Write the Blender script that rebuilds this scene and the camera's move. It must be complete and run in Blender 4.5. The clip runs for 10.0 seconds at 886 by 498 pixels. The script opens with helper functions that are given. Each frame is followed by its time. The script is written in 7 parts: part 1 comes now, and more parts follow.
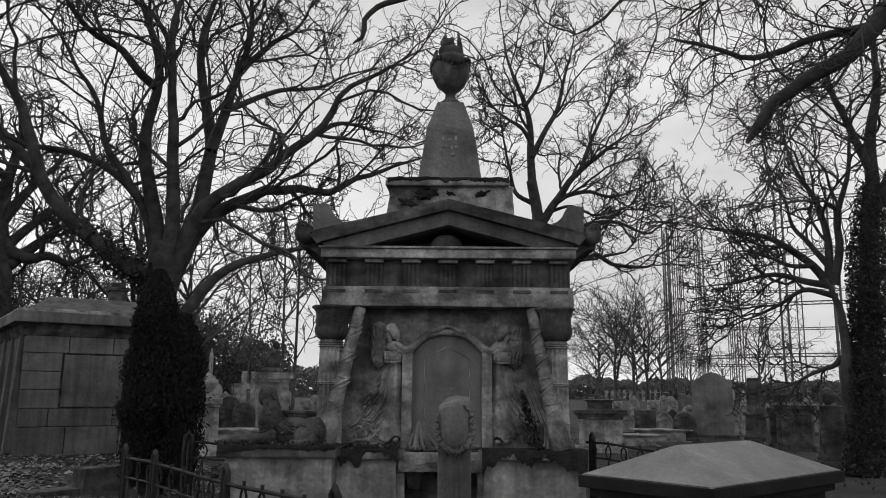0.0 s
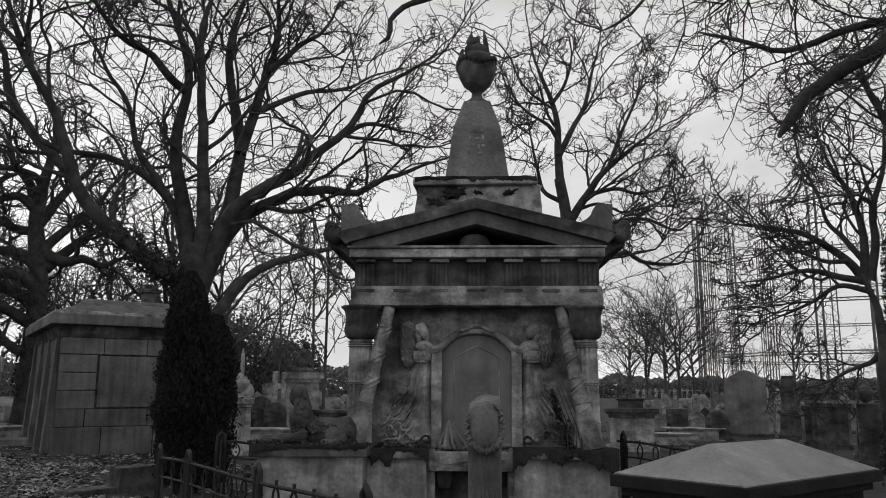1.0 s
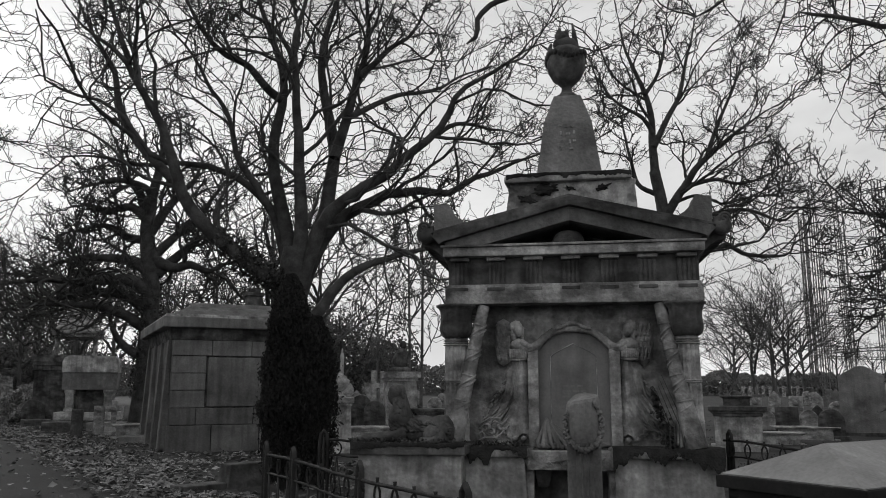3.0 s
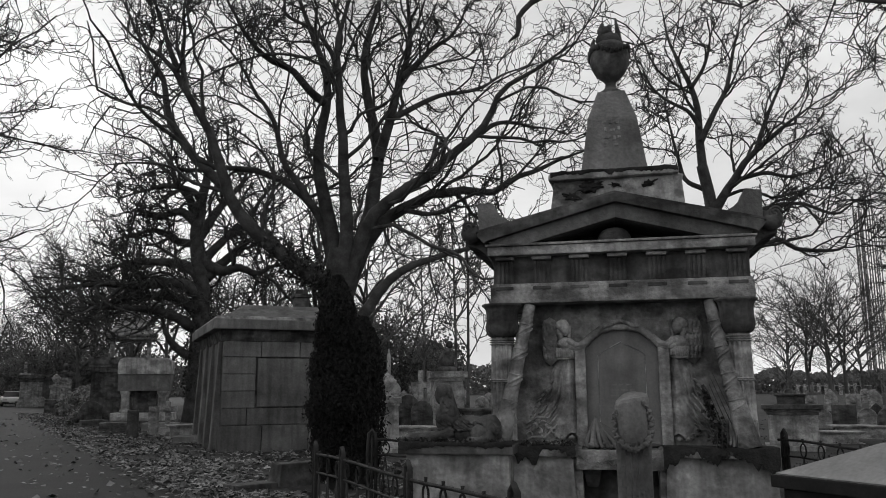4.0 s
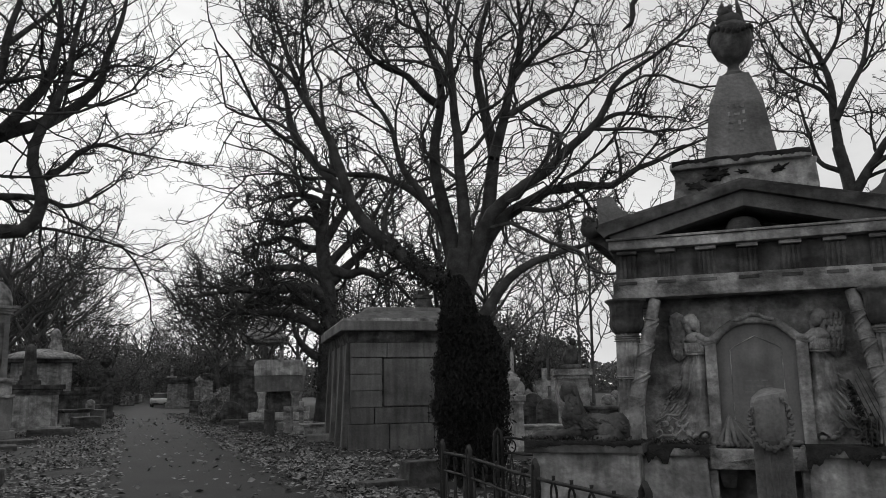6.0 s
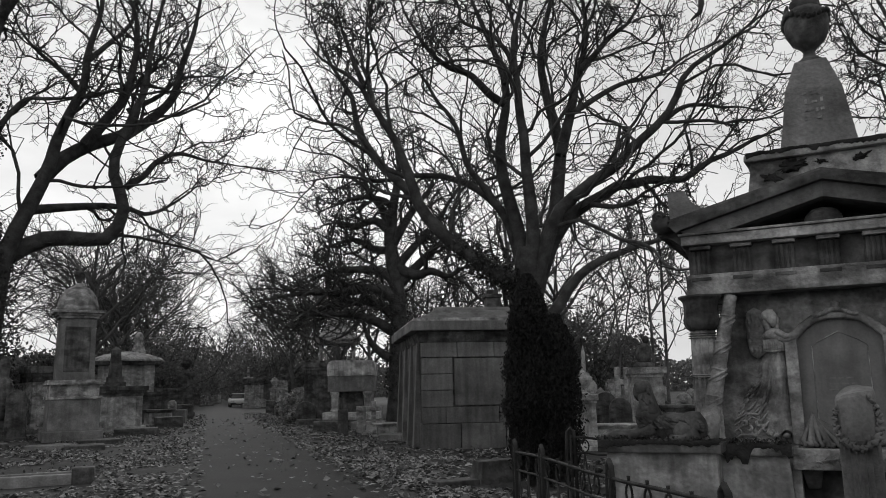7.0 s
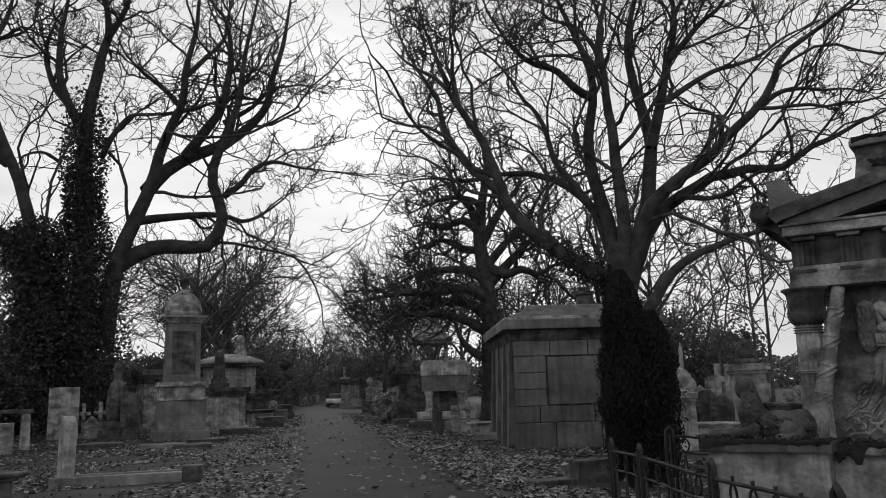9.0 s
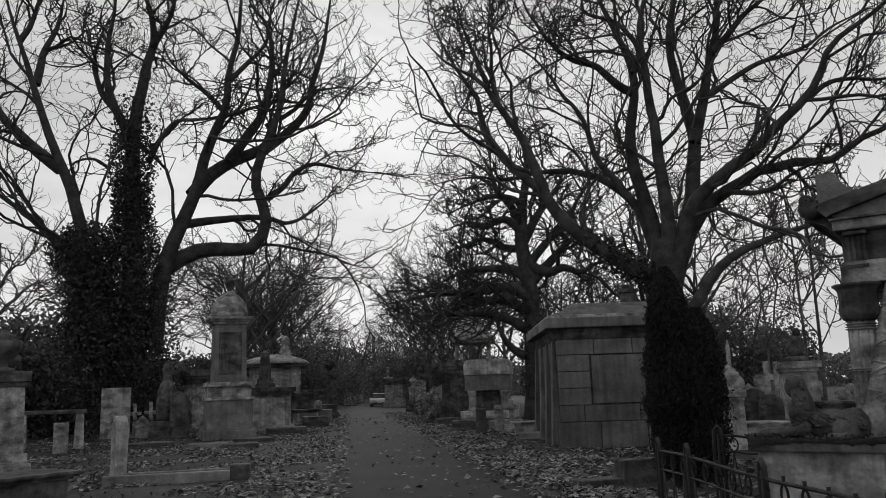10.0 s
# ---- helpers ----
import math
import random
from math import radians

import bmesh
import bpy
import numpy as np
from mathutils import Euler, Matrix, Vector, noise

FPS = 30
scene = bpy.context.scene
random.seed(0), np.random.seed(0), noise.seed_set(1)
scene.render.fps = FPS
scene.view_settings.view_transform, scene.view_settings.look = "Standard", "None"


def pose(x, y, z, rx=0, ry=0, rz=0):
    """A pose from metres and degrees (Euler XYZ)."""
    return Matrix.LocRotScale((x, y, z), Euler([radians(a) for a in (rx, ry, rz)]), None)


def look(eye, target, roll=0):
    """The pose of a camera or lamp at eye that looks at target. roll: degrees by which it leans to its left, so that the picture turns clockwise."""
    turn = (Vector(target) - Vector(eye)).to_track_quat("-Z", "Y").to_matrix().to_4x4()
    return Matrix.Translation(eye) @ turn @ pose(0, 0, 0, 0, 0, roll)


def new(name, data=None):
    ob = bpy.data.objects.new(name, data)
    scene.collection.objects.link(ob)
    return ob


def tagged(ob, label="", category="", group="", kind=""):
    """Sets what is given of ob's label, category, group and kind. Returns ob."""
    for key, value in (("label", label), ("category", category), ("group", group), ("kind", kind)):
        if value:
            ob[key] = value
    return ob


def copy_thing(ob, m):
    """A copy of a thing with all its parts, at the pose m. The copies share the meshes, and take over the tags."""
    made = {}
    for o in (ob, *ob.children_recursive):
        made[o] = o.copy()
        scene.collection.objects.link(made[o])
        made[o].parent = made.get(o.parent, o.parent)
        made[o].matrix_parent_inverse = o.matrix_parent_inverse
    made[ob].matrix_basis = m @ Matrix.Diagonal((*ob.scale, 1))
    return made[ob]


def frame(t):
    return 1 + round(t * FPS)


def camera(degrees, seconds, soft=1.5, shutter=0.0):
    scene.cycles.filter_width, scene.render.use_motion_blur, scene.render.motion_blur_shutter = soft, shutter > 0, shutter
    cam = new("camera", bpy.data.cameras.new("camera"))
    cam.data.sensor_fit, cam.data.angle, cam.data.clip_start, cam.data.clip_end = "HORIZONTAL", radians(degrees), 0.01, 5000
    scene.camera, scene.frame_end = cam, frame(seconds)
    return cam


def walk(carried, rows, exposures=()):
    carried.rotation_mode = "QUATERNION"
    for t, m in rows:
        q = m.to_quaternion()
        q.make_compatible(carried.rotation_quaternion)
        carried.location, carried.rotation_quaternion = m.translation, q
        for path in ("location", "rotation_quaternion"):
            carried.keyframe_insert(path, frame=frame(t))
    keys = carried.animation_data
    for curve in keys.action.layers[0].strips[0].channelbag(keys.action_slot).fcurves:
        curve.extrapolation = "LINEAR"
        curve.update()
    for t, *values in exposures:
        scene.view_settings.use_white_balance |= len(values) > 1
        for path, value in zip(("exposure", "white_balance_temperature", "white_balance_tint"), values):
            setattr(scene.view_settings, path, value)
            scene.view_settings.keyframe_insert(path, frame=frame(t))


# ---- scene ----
# One turning camera at eye height: seconds, yaw, pitch, roll.
TURN = [
    (0.0, 0.00, 10.25, 0.50),
    (0.5, 0.56, 10.23, 0.47),
    (1.0, 2.09, 10.18, 0.26),
    (1.5, 4.39, 10.14, 0.22),
    (2.0, 6.22, 10.12, 0.16),
    (2.5, 7.53, 10.09, 0.11),
    (4.0, 12.33, 10.04, -0.30),
    (4.5, 14.06, 10.04, -0.41),
    (5.0, 16.42, 10.01, -0.61),
    (5.5, 18.67, 10.01, -0.73),
    (7.0, 26.21, 10.07, -1.17),
    (7.5, 28.25, 10.10, -1.26),
    (8.0, 30.09, 10.13, -1.39),
    (8.5, 31.57, 10.14, -1.48),
    (9.0, 32.86, 10.17, -1.60),
    (9.5, 34.32, 10.19, -1.66),
    (10.0, 35.94, 10.21, -1.79),
]
cam = camera(59.1, 10.0, soft=0.95)
walk(cam, [(t, pose(0, 0, 1.6, 90 + p, 0, y) @ pose(0, 0, 0, 0, 0, r)) for t, y, p, r in TURN],
     exposures=[(0.0, 0.0), (7.5, 0.0), (8.5, 0.0), (9.2, -0.03), (10.0, -0.2)])

# ---- light: an overcast winter sky, filmed in black and white ----
SUN_EL, SUN_AZ = 22.0, 42.0          # degrees; the bright patch over the avenue
world = bpy.data.worlds.new("overcast_sky")
scene.world = world
world.use_nodes = True
wn, wl = world.node_tree.nodes, world.node_tree.links
wn.clear()
w_out = wn.new("ShaderNodeOutputWorld")
w_bg = wn.new("ShaderNodeBackground")
w_sky = wn.new("ShaderNodeTexSky")
w_sky.sky_type = 'NISHITA'
w_sky.sun_disc = False
w_sky.sun_elevation = radians(SUN_EL)
w_sky.sun_rotation = radians(-SUN_AZ)
w_sky.dust_density = 4.0
w_bw = wn.new("ShaderNodeRGBToBW")
w_tc = wn.new("ShaderNodeTexCoord")
w_map = wn.new("ShaderNodeMapping")
w_map.inputs["Scale"].default_value = (1.0, 1.0, 2.6)
w_map.inputs["Location"].default_value = (0.35, 0.1, 0.2)
w_n = wn.new("ShaderNodeTexNoise")
w_n.inputs["Scale"].default_value = 2.3
w_n.inputs["Detail"].default_value = 7.0
w_n.inputs["Roughness"].default_value = 0.55
w_ramp = wn.new("ShaderNodeValToRGB")
w_ramp.color_ramp.elements[0].position = 0.34
w_ramp.color_ramp.elements[0].color = (5.1, 5.1, 5.1, 1)
w_ramp.color_ramp.elements[1].position = 0.66
w_ramp.color_ramp.elements[1].color = (8.1, 8.1, 8.1, 1)
w_mix = wn.new("ShaderNodeMix")
w_mix.data_type = 'RGBA'
w_mix.inputs["Factor"].default_value = 0.95
wl.new(w_tc.outputs["Generated"], w_map.inputs["Vector"])
wl.new(w_map.outputs["Vector"], w_n.inputs["Vector"])
wl.new(w_n.outputs["Fac"], w_ramp.inputs["Fac"])
wl.new(w_sky.outputs["Color"], w_bw.inputs["Color"])
wl.new(w_bw.outputs["Val"], w_mix.inputs["A"])
wl.new(w_ramp.outputs["Color"], w_mix.inputs["B"])
w_sep = wn.new("ShaderNodeSeparateXYZ")
wl.new(w_tc.outputs["Generated"], w_sep.inputs["Vector"])
w_el = wn.new("ShaderNodeMapRange")                 # heavier cloud higher up, brighter towards the horizon
w_el.inputs["From Min"].default_value, w_el.inputs["From Max"].default_value = 0.12, 0.55
w_el.inputs["To Min"].default_value, w_el.inputs["To Max"].default_value = 0.12, 0.098
wl.new(w_sep.outputs["Z"], w_el.inputs["Value"])
wl.new(w_el.outputs["Result"], w_bg.inputs["Strength"])
wl.new(w_mix.outputs["Result"], w_bg.inputs["Color"])
wl.new(w_bg.outputs["Background"], w_out.inputs["Surface"])

sun = new("sun", bpy.data.lights.new("sun", 'SUN'))
sun.data.energy, sun.data.angle = 1.2, radians(30)
sun.matrix_world = look((0, 0, 30), (30 * math.sin(radians(SUN_AZ)), -30 * math.cos(radians(SUN_AZ)),
                                     30 - 30 * math.tan(radians(SUN_EL))))


# ---- materials: everything is grey, as the film is ----
def surface(name, base, spread=0.35, scale=1.5, fine=24.0, streak=0.0, bump=0.3, rough=0.9, metal=0.0,
            patch=0.0, vary=0.12, island=0.0, soot=0.0, thin=0.0):
    """Grey weathered surface: broad stains, fine grain, rain streaks, light lichen patches, relief."""
    m = bpy.data.materials.new(name)
    m.use_nodes = True
    n, l = m.node_tree.nodes, m.node_tree.links
    b = n["Principled BSDF"]
    b.inputs["Roughness"].default_value, b.inputs["Metallic"].default_value = rough, metal
    b.inputs["Specular IOR Level"].default_value = 0.15 if rough >= 0.7 else 0.5
    tc = n.new("ShaderNodeTexCoord")

    def noise_val(sc, detail, stretch=None, lo=0.3, hi=0.7, out=(0.0, 1.0)):
        vec = tc.outputs["Object"]
        if stretch:
            mp = n.new("ShaderNodeMapping")
            mp.inputs["Scale"].default_value = stretch
            l.new(vec, mp.inputs["Vector"])
            vec = mp.outputs["Vector"]
        t = n.new("ShaderNodeTexNoise")
        t.inputs["Scale"].default_value, t.inputs["Detail"].default_value = sc, detail
        l.new(vec, t.inputs["Vector"])
        r = n.new("ShaderNodeMapRange")
        r.inputs["From Min"].default_value, r.inputs["From Max"].default_value = lo, hi
        r.inputs["To Min"].default_value, r.inputs["To Max"].default_value = out
        l.new(t.outputs["Fac"], r.inputs["Value"])
        return r.outputs["Result"], t.outputs["Fac"]

    def mul(a, c):
        x = n.new("ShaderNodeMath")
        x.operation = 'MULTIPLY'
        for i, v in enumerate((a, c)):
            if isinstance(v, float):
                x.inputs[i].default_value = v
            else:
                l.new(v, x.inputs[i])
        return x.outputs[0]

    broad, _ = noise_val(scale, 5.0, None, 0.3, 0.72, (1 - spread, 1 + spread))
    grain, raw = noise_val(fine, 6.0, None, 0.25, 0.75, (1 - spread * 0.42, 1 + spread * 0.42))
    val = mul(mul(broad, grain), base)
    if streak:
        s, _ = noise_val(3.2, 4.0, (2.2, 2.2, 0.22), 0.42, 0.66, (1.0, 1.0 - streak))
        val = mul(val, s)
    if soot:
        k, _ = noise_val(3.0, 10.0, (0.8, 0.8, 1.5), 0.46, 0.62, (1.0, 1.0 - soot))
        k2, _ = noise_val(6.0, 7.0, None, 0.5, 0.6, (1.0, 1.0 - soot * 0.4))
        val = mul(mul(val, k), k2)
    if patch:
        p, _ = noise_val(5.5, 8.0, None, 0.56, 0.66, (1.0, 1.0 + patch))
        val = mul(val, p)
    if vary:
        oi = n.new("ShaderNodeObjectInfo")
        r = n.new("ShaderNodeMapRange")
        r.inputs["To Min"].default_value, r.inputs["To Max"].default_value = 1 - vary, 1 + vary
        l.new(oi.outputs["Random"], r.inputs["Value"])
        val = mul(val, r.outputs["Result"])
    if island:
        ge = n.new("ShaderNodeNewGeometry")
        r = n.new("ShaderNodeMapRange")
        r.inputs["To Min"].default_value, r.inputs["To Max"].default_value = 1 - island, 1 + island
        l.new(ge.outputs["Random Per Island"], r.inputs["Value"])
        val = mul(val, r.outputs["Result"])
    l.new(val, b.inputs["Base Color"])
    if thin:                                        # light passes through leaves
        tl = n.new("ShaderNodeBsdfTranslucent")
        l.new(val, tl.inputs["Color"])
        mx = n.new("ShaderNodeMixShader")
        mx.inputs[0].default_value = thin
        l.new(b.outputs[0], mx.inputs[1])
        l.new(tl.outputs[0], mx.inputs[2])
        l.new(mx.outputs[0], n["Material Output"].inputs["Surface"])
    if bump:
        bp = n.new("ShaderNodeBump")
        bp.inputs["Strength"].default_value, bp.inputs["Distance"].default_value = bump, 0.02
        l.new(raw, bp.inputs["Height"])
        l.new(bp.outputs["Normal"], b.inputs["Normal"])
    return m


STONE = surface("weathered_stone", 0.36, 0.6, 1.9, 26, streak=0.3, bump=0.9, patch=0.3, soot=0.55)
STONE_DARK = surface("dark_sooty_stone", 0.115, 0.55, 2.2, 24, streak=0.35, bump=0.5, patch=0.3, soot=0.5)
STONE_PALE = surface("pale_limestone", 0.38, 0.5, 1.4, 22, streak=0.35, bump=0.6, patch=0.2, soot=0.4)
STONE_MID = surface("grey_sandstone", 0.18, 0.45, 1.3, 26, streak=0.2, bump=0.6, patch=0.2, vary=0.2, soot=0.15)
VAULT = surface("damp_ashlar", 0.13, 0.4, 1.1, 26, streak=0.3, bump=0.45, patch=0.15, vary=0.22, soot=0.12)
SLATE = surface("smooth_tablet", 0.20, 0.25, 3.0, 40, streak=0.25, bump=0.12, rough=0.7)
LETTER = surface("worn_letters", 0.17, 0.3, 6.0, 40, bump=0.1)
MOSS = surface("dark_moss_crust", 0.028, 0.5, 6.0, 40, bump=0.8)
LID = surface("lichened_slab", 0.29, 0.3, 1.6, 34, streak=0.0, bump=0.2, patch=0.18)
BARK = surface("plane_bark", 0.062, 0.5, 2.5, 18, bump=0.8, vary=0.15)
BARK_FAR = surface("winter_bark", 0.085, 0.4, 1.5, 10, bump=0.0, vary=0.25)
BARK_PALE = surface("pale_bark", 0.11, 0.5, 2.0, 14, bump=0.5, vary=0.15)
# Near-black tone for the hipped tomb's slab edge, mouldings and body.
BLACK_EDGE = surface("near_black_stone", 0.022, 0.4, 3.0, 30, bump=0.3)
IVY = surface("ivy_leaf", 0.04, 0.5, 3.0, 20, bump=0.0, rough=0.5, island=0.6, thin=0.25)
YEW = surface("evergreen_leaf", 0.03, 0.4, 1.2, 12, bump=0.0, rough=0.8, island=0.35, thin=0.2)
# Base lifted well above the yew's: distance haze is put into the colour.
HAZED_LEAF = surface("hazed_evergreen_leaf", 0.14, 0.35, 0.8, 6, bump=0.0, rough=0.8, island=0.4, thin=0.5)
# Pale base carries the bright glints of the laurel leaves in its colour.
SHRUB = surface("glossy_shrub_leaf", 0.27, 0.4, 3.0, 16, bump=0.0, rough=0.4, island=0.5, thin=0.25)
IRON = surface("old_black_iron", 0.03, 0.5, 8.0, 60, bump=0.3, rough=0.75)
ROAD = surface("worn_asphalt", 0.015, 0.5, 0.6, 45, bump=0.35, rough=0.85, vary=0.0)
SOIL = surface("winter_turf", 0.036, 0.55, 0.5, 9, bump=0.9, vary=0.0, patch=0.5)
LEAF = surface("fallen_leaf", 0.18, 0.3, 1.0, 12, bump=0.0, rough=0.75, island=0.7)
GRASS = surface("winter_grass", 0.075, 0.4, 0.6, 6, bump=0.0, island=0.5)
# Steel lightened so that distance haze is part of its base colour.
STEEL = surface("hazed_painted_steel", 0.11, 0.3, 0.3, 4, bump=0.0, rough=0.6)
CAR_PAINT = surface("silver_paint", 0.8, 0.05, 1.0, 30, bump=0.0, rough=0.3, metal=0.0, vary=0.0)
CAR_DARK = surface("black_trim", 0.02, 0.2, 4.0, 30, bump=0.0, rough=0.5, vary=0.0)
GLASS = surface("car_glass", 0.03, 0.1, 1.0, 10, bump=0.0, rough=0.05, vary=0.0)
LAMP = surface("lamp_lens", 0.6, 0.1, 4.0, 30, bump=0.0, rough=0.15, vary=0.0)


# ---- mesh helpers ----
def smooth_by(me, on=True):
    me.polygons.foreach_set("use_smooth", [on] * len(me.polygons))


def part(name, bm, material, parent=None, label="", smooth=False):
    """Links a bmesh as one mesh object, under a thing or a part where one is given."""
    me = bpy.data.meshes.new(name)
    bmesh.ops.recalc_face_normals(bm, faces=bm.faces)
    bm.to_mesh(me)
    bm.free()
    me.materials.append(material)
    smooth_by(me, smooth)
    ob = new(name, me)
    ob.parent = parent
    return tagged(ob, label)


def thing(name, m, label, category, group="", kind=""):
    ob = new(name)
    ob.matrix_world = m
    return tagged(ob, label, category, group, kind)


def frust(bm, a, c, bevel=0.0):
    """A block between two rectangles (x0, x1, y0, y1, z)."""
    vs = [bm.verts.new(p) for q in (a, c) for p in
          ((q[0], q[2], q[4]), (q[1], q[2], q[4]), (q[1], q[3], q[4]), (q[0], q[3], q[4]))]
    fs = [bm.faces.new([vs[i] for i in f]) for f in
          ((3, 2, 1, 0), (4, 5, 6, 7), (0, 1, 5, 4), (1, 2, 6, 5), (2, 3, 7, 6), (3, 0, 4, 7))]
    if bevel:
        es = list({e for f in fs for e in f.edges})
        bmesh.ops.bevel(bm, geom=es, offset=bevel, segments=2, profile=0.6, affect='EDGES')
    return bm


def box(bm, x0, x1, y0, y1, z0, z1, bevel=0.012):
    return frust(bm, (x0, x1, y0, y1, z0), (x0, x1, y0, y1, z1), bevel)


def block(x0, x1, y0, y1, z0, z1, bevel=0.012):
    return box(bmesh.new(), x0, x1, y0, y1, z0, z1, bevel)


def steps(bm, tiers, cx=0.0, cy=0.0, bevel=0.012):
    """Stacked tiers (half width, half depth, z0, z1)."""
    for hx, hy, z0, z1 in tiers:
        box(bm, cx - hx, cx + hx, cy - hy, cy + hy, z0, z1, min(bevel, (z1 - z0) * 0.3))
    return bm


def slab(bm, outline, y0, y1):
    """An outline (x, z) extruded in depth."""
    f = [bm.verts.new((x, y0, z)) for x, z in outline]
    b = [bm.verts.new((x, y1, z)) for x, z in outline]
    bm.faces.new(f)
    bm.faces.new(b[::-1])
    for i in range(len(f)):
        j = (i + 1) % len(f)
        bm.faces.new((f[j], f[i], b[i], b[j]))
    return bm


def lathe(bm, prof, seg=20, cx=0.0, cy=0.0, flute=0.0, flutes=0):
    rings = []
    for r, z in prof:
        ring = []
        for i in range(seg):
            a = 2 * math.pi * i / seg
            q = r * (1 - flute * (0.5 + 0.5 * math.cos(flutes * a)))
            ring.append(bm.verts.new((cx + q * math.cos(a), cy + q * math.sin(a), z)))
        rings.append(ring)
    for a, b in zip(rings, rings[1:]):
        for i in range(seg):
            j = (i + 1) % seg
            bm.faces.new((a[i], a[j], b[j], b[i]))
    bm.faces.new(rings[0][::-1])
    bm.faces.new(rings[-1])
    return bm


def tube(bm, pts, radii, sides=6):
    pts = [Vector(p) for p in pts]
    if isinstance(radii, (int, float)):
        radii = [radii] * len(pts)
    rings = []
    for i, p in enumerate(pts):
        t = (pts[min(i + 1, len(pts) - 1)] - pts[max(i - 1, 0)]).normalized()
        ref = Vector((0, 1, 0)) if abs(t.y) < 0.9 else Vector((1, 0, 0))
        u = t.cross(ref).normalized()
        v = t.cross(u)
        rings.append([bm.verts.new(p + radii[i] * (math.cos(2 * math.pi * k / sides) * u + math.sin(2 * math.pi * k / sides) * v))
                      for k in range(sides)])
    for a, b in zip(rings, rings[1:]):
        for k in range(sides):
            bm.faces.new((a[k], a[(k + 1) % sides], b[(k + 1) % sides], b[k]))
    bm.faces.new(rings[0][::-1])
    bm.faces.new(rings[-1])
    return bm


def blob(bm, x, y, z, rx, ry, rz, tilt=0.0, lump=0.0, sub=2):
    made = bmesh.ops.create_icosphere(bm, subdivisions=sub, radius=1.0)["verts"]
    turn = Matrix.Rotation(radians(tilt), 4, 'Y')
    for v in made:
        c = v.co.copy()
        if lump:
            c *= 1 + lump * noise.noise(c * 2.7 + Vector((x * 3, y, z * 3)))
        v.co = turn @ Vector((c.x * rx, c.y * ry, c.z * rz)) + Vector((x, y, z))
    return bm


def worn(bm, amp=0.01, scale=3.0):
    for v in bm.verts:
        n3 = noise.noise_vector(v.co * scale)
        v.co += amp * n3
    return bm


def cut(bm, times=2):
    bmesh.ops.subdivide_edges(bm, edges=list(bm.edges), cuts=times, use_grid_fill=True)
    return bm


def mesh_np(name, verts, faces, material, parent=None, label="", smooth=True):
    me = bpy.data.meshes.new(name)
    me.from_pydata(verts, [], faces)
    me.materials.append(material)
    smooth_by(me, smooth)
    ob = new(name, me)
    ob.parent = parent
    return tagged(ob, label)


def leaf_mesh(name, pos, size, rng, material, parent=None, label="", flat=0.0, up=None, long=1.0, smooth=False):
    """Many small folded leaves at the places given; flat 1 lays them down, up stretches them upwards."""
    n = len(pos)
    d = rng.normal(size=(n, 3))
    if up is not None:
        d = d * (1 - up) + np.array([0, 0, 1.0]) * up * 2
    d[:, 2] *= (1 - flat)
    d /= np.linalg.norm(d, axis=1)[:, None] + 1e-9
    e = rng.normal(size=(n, 3))
    e[:, 2] *= (1 - flat)
    e -= (e * d).sum(1)[:, None] * d
    e /= np.linalg.norm(e, axis=1)[:, None] + 1e-9
    nrm = np.cross(d, e)
    s = (size * rng.uniform(0.6, 1.4, n))[:, None]
    fold = rng.uniform(0.04, 0.35, n)[:, None] * s * (1 - 0.5 * flat)
    a, b = pos - d * s * 0.5 * long, pos + d * s * 0.5 * long
    sgn = np.where(nrm[:, 2:3] < 0, -1.0, 1.0)
    l1 = pos + e * s * 0.42 + nrm * sgn * fold
    l2 = pos - e * s * 0.42 + nrm * sgn * fold
    v = np.stack([a, l1, b, l2], 1).reshape(-1, 3)
    k = np.arange(n)[:, None] * 4
    f = np.concatenate([k + np.array([[0, 1, 2]]), k + np.array([[0, 2, 3]])], 0)
    return mesh_np(name, v, f, material, parent, label, smooth)


# ---- trees ----
def resample(p, k):
    p = np.asarray(p, float)
    seg = np.linalg.norm(np.diff(p, axis=0), axis=1)
    u = np.concatenate([[0], np.cumsum(seg)])
    t = np.linspace(0, u[-1], k)
    # Catmull-Rom through the points, then even steps
    q = np.vstack([2 * p[0] - p[1], p, 2 * p[-1] - p[-2]])
    out = []
    for x in t:
        i = min(np.searchsorted(u, x, side="right") - 1, len(p) - 2)
        f = (x - u[i]) / max(seg[i], 1e-6)
        a, b, c, e = q[i], q[i + 1], q[i + 2], q[i + 3]
        out.append(0.5 * (2 * b + (c - a) * f + (2 * a - 5 * b + 4 * c - e) * f * f + (3 * b - a - 3 * c + e) * f ** 3))
    return np.array(out)


def limb(path, r0, r1, depth):
    """A main limb: (across, up) in the tree's own metres, its radii, and how it runs away in depth."""
    p = np.array([(x, 0.0, z) for x, z in path])
    run = np.concatenate([[0], np.cumsum(np.linalg.norm(np.diff(p, axis=0), axis=1))])
    p[:, 1] = depth * run
    return p, r0, r1


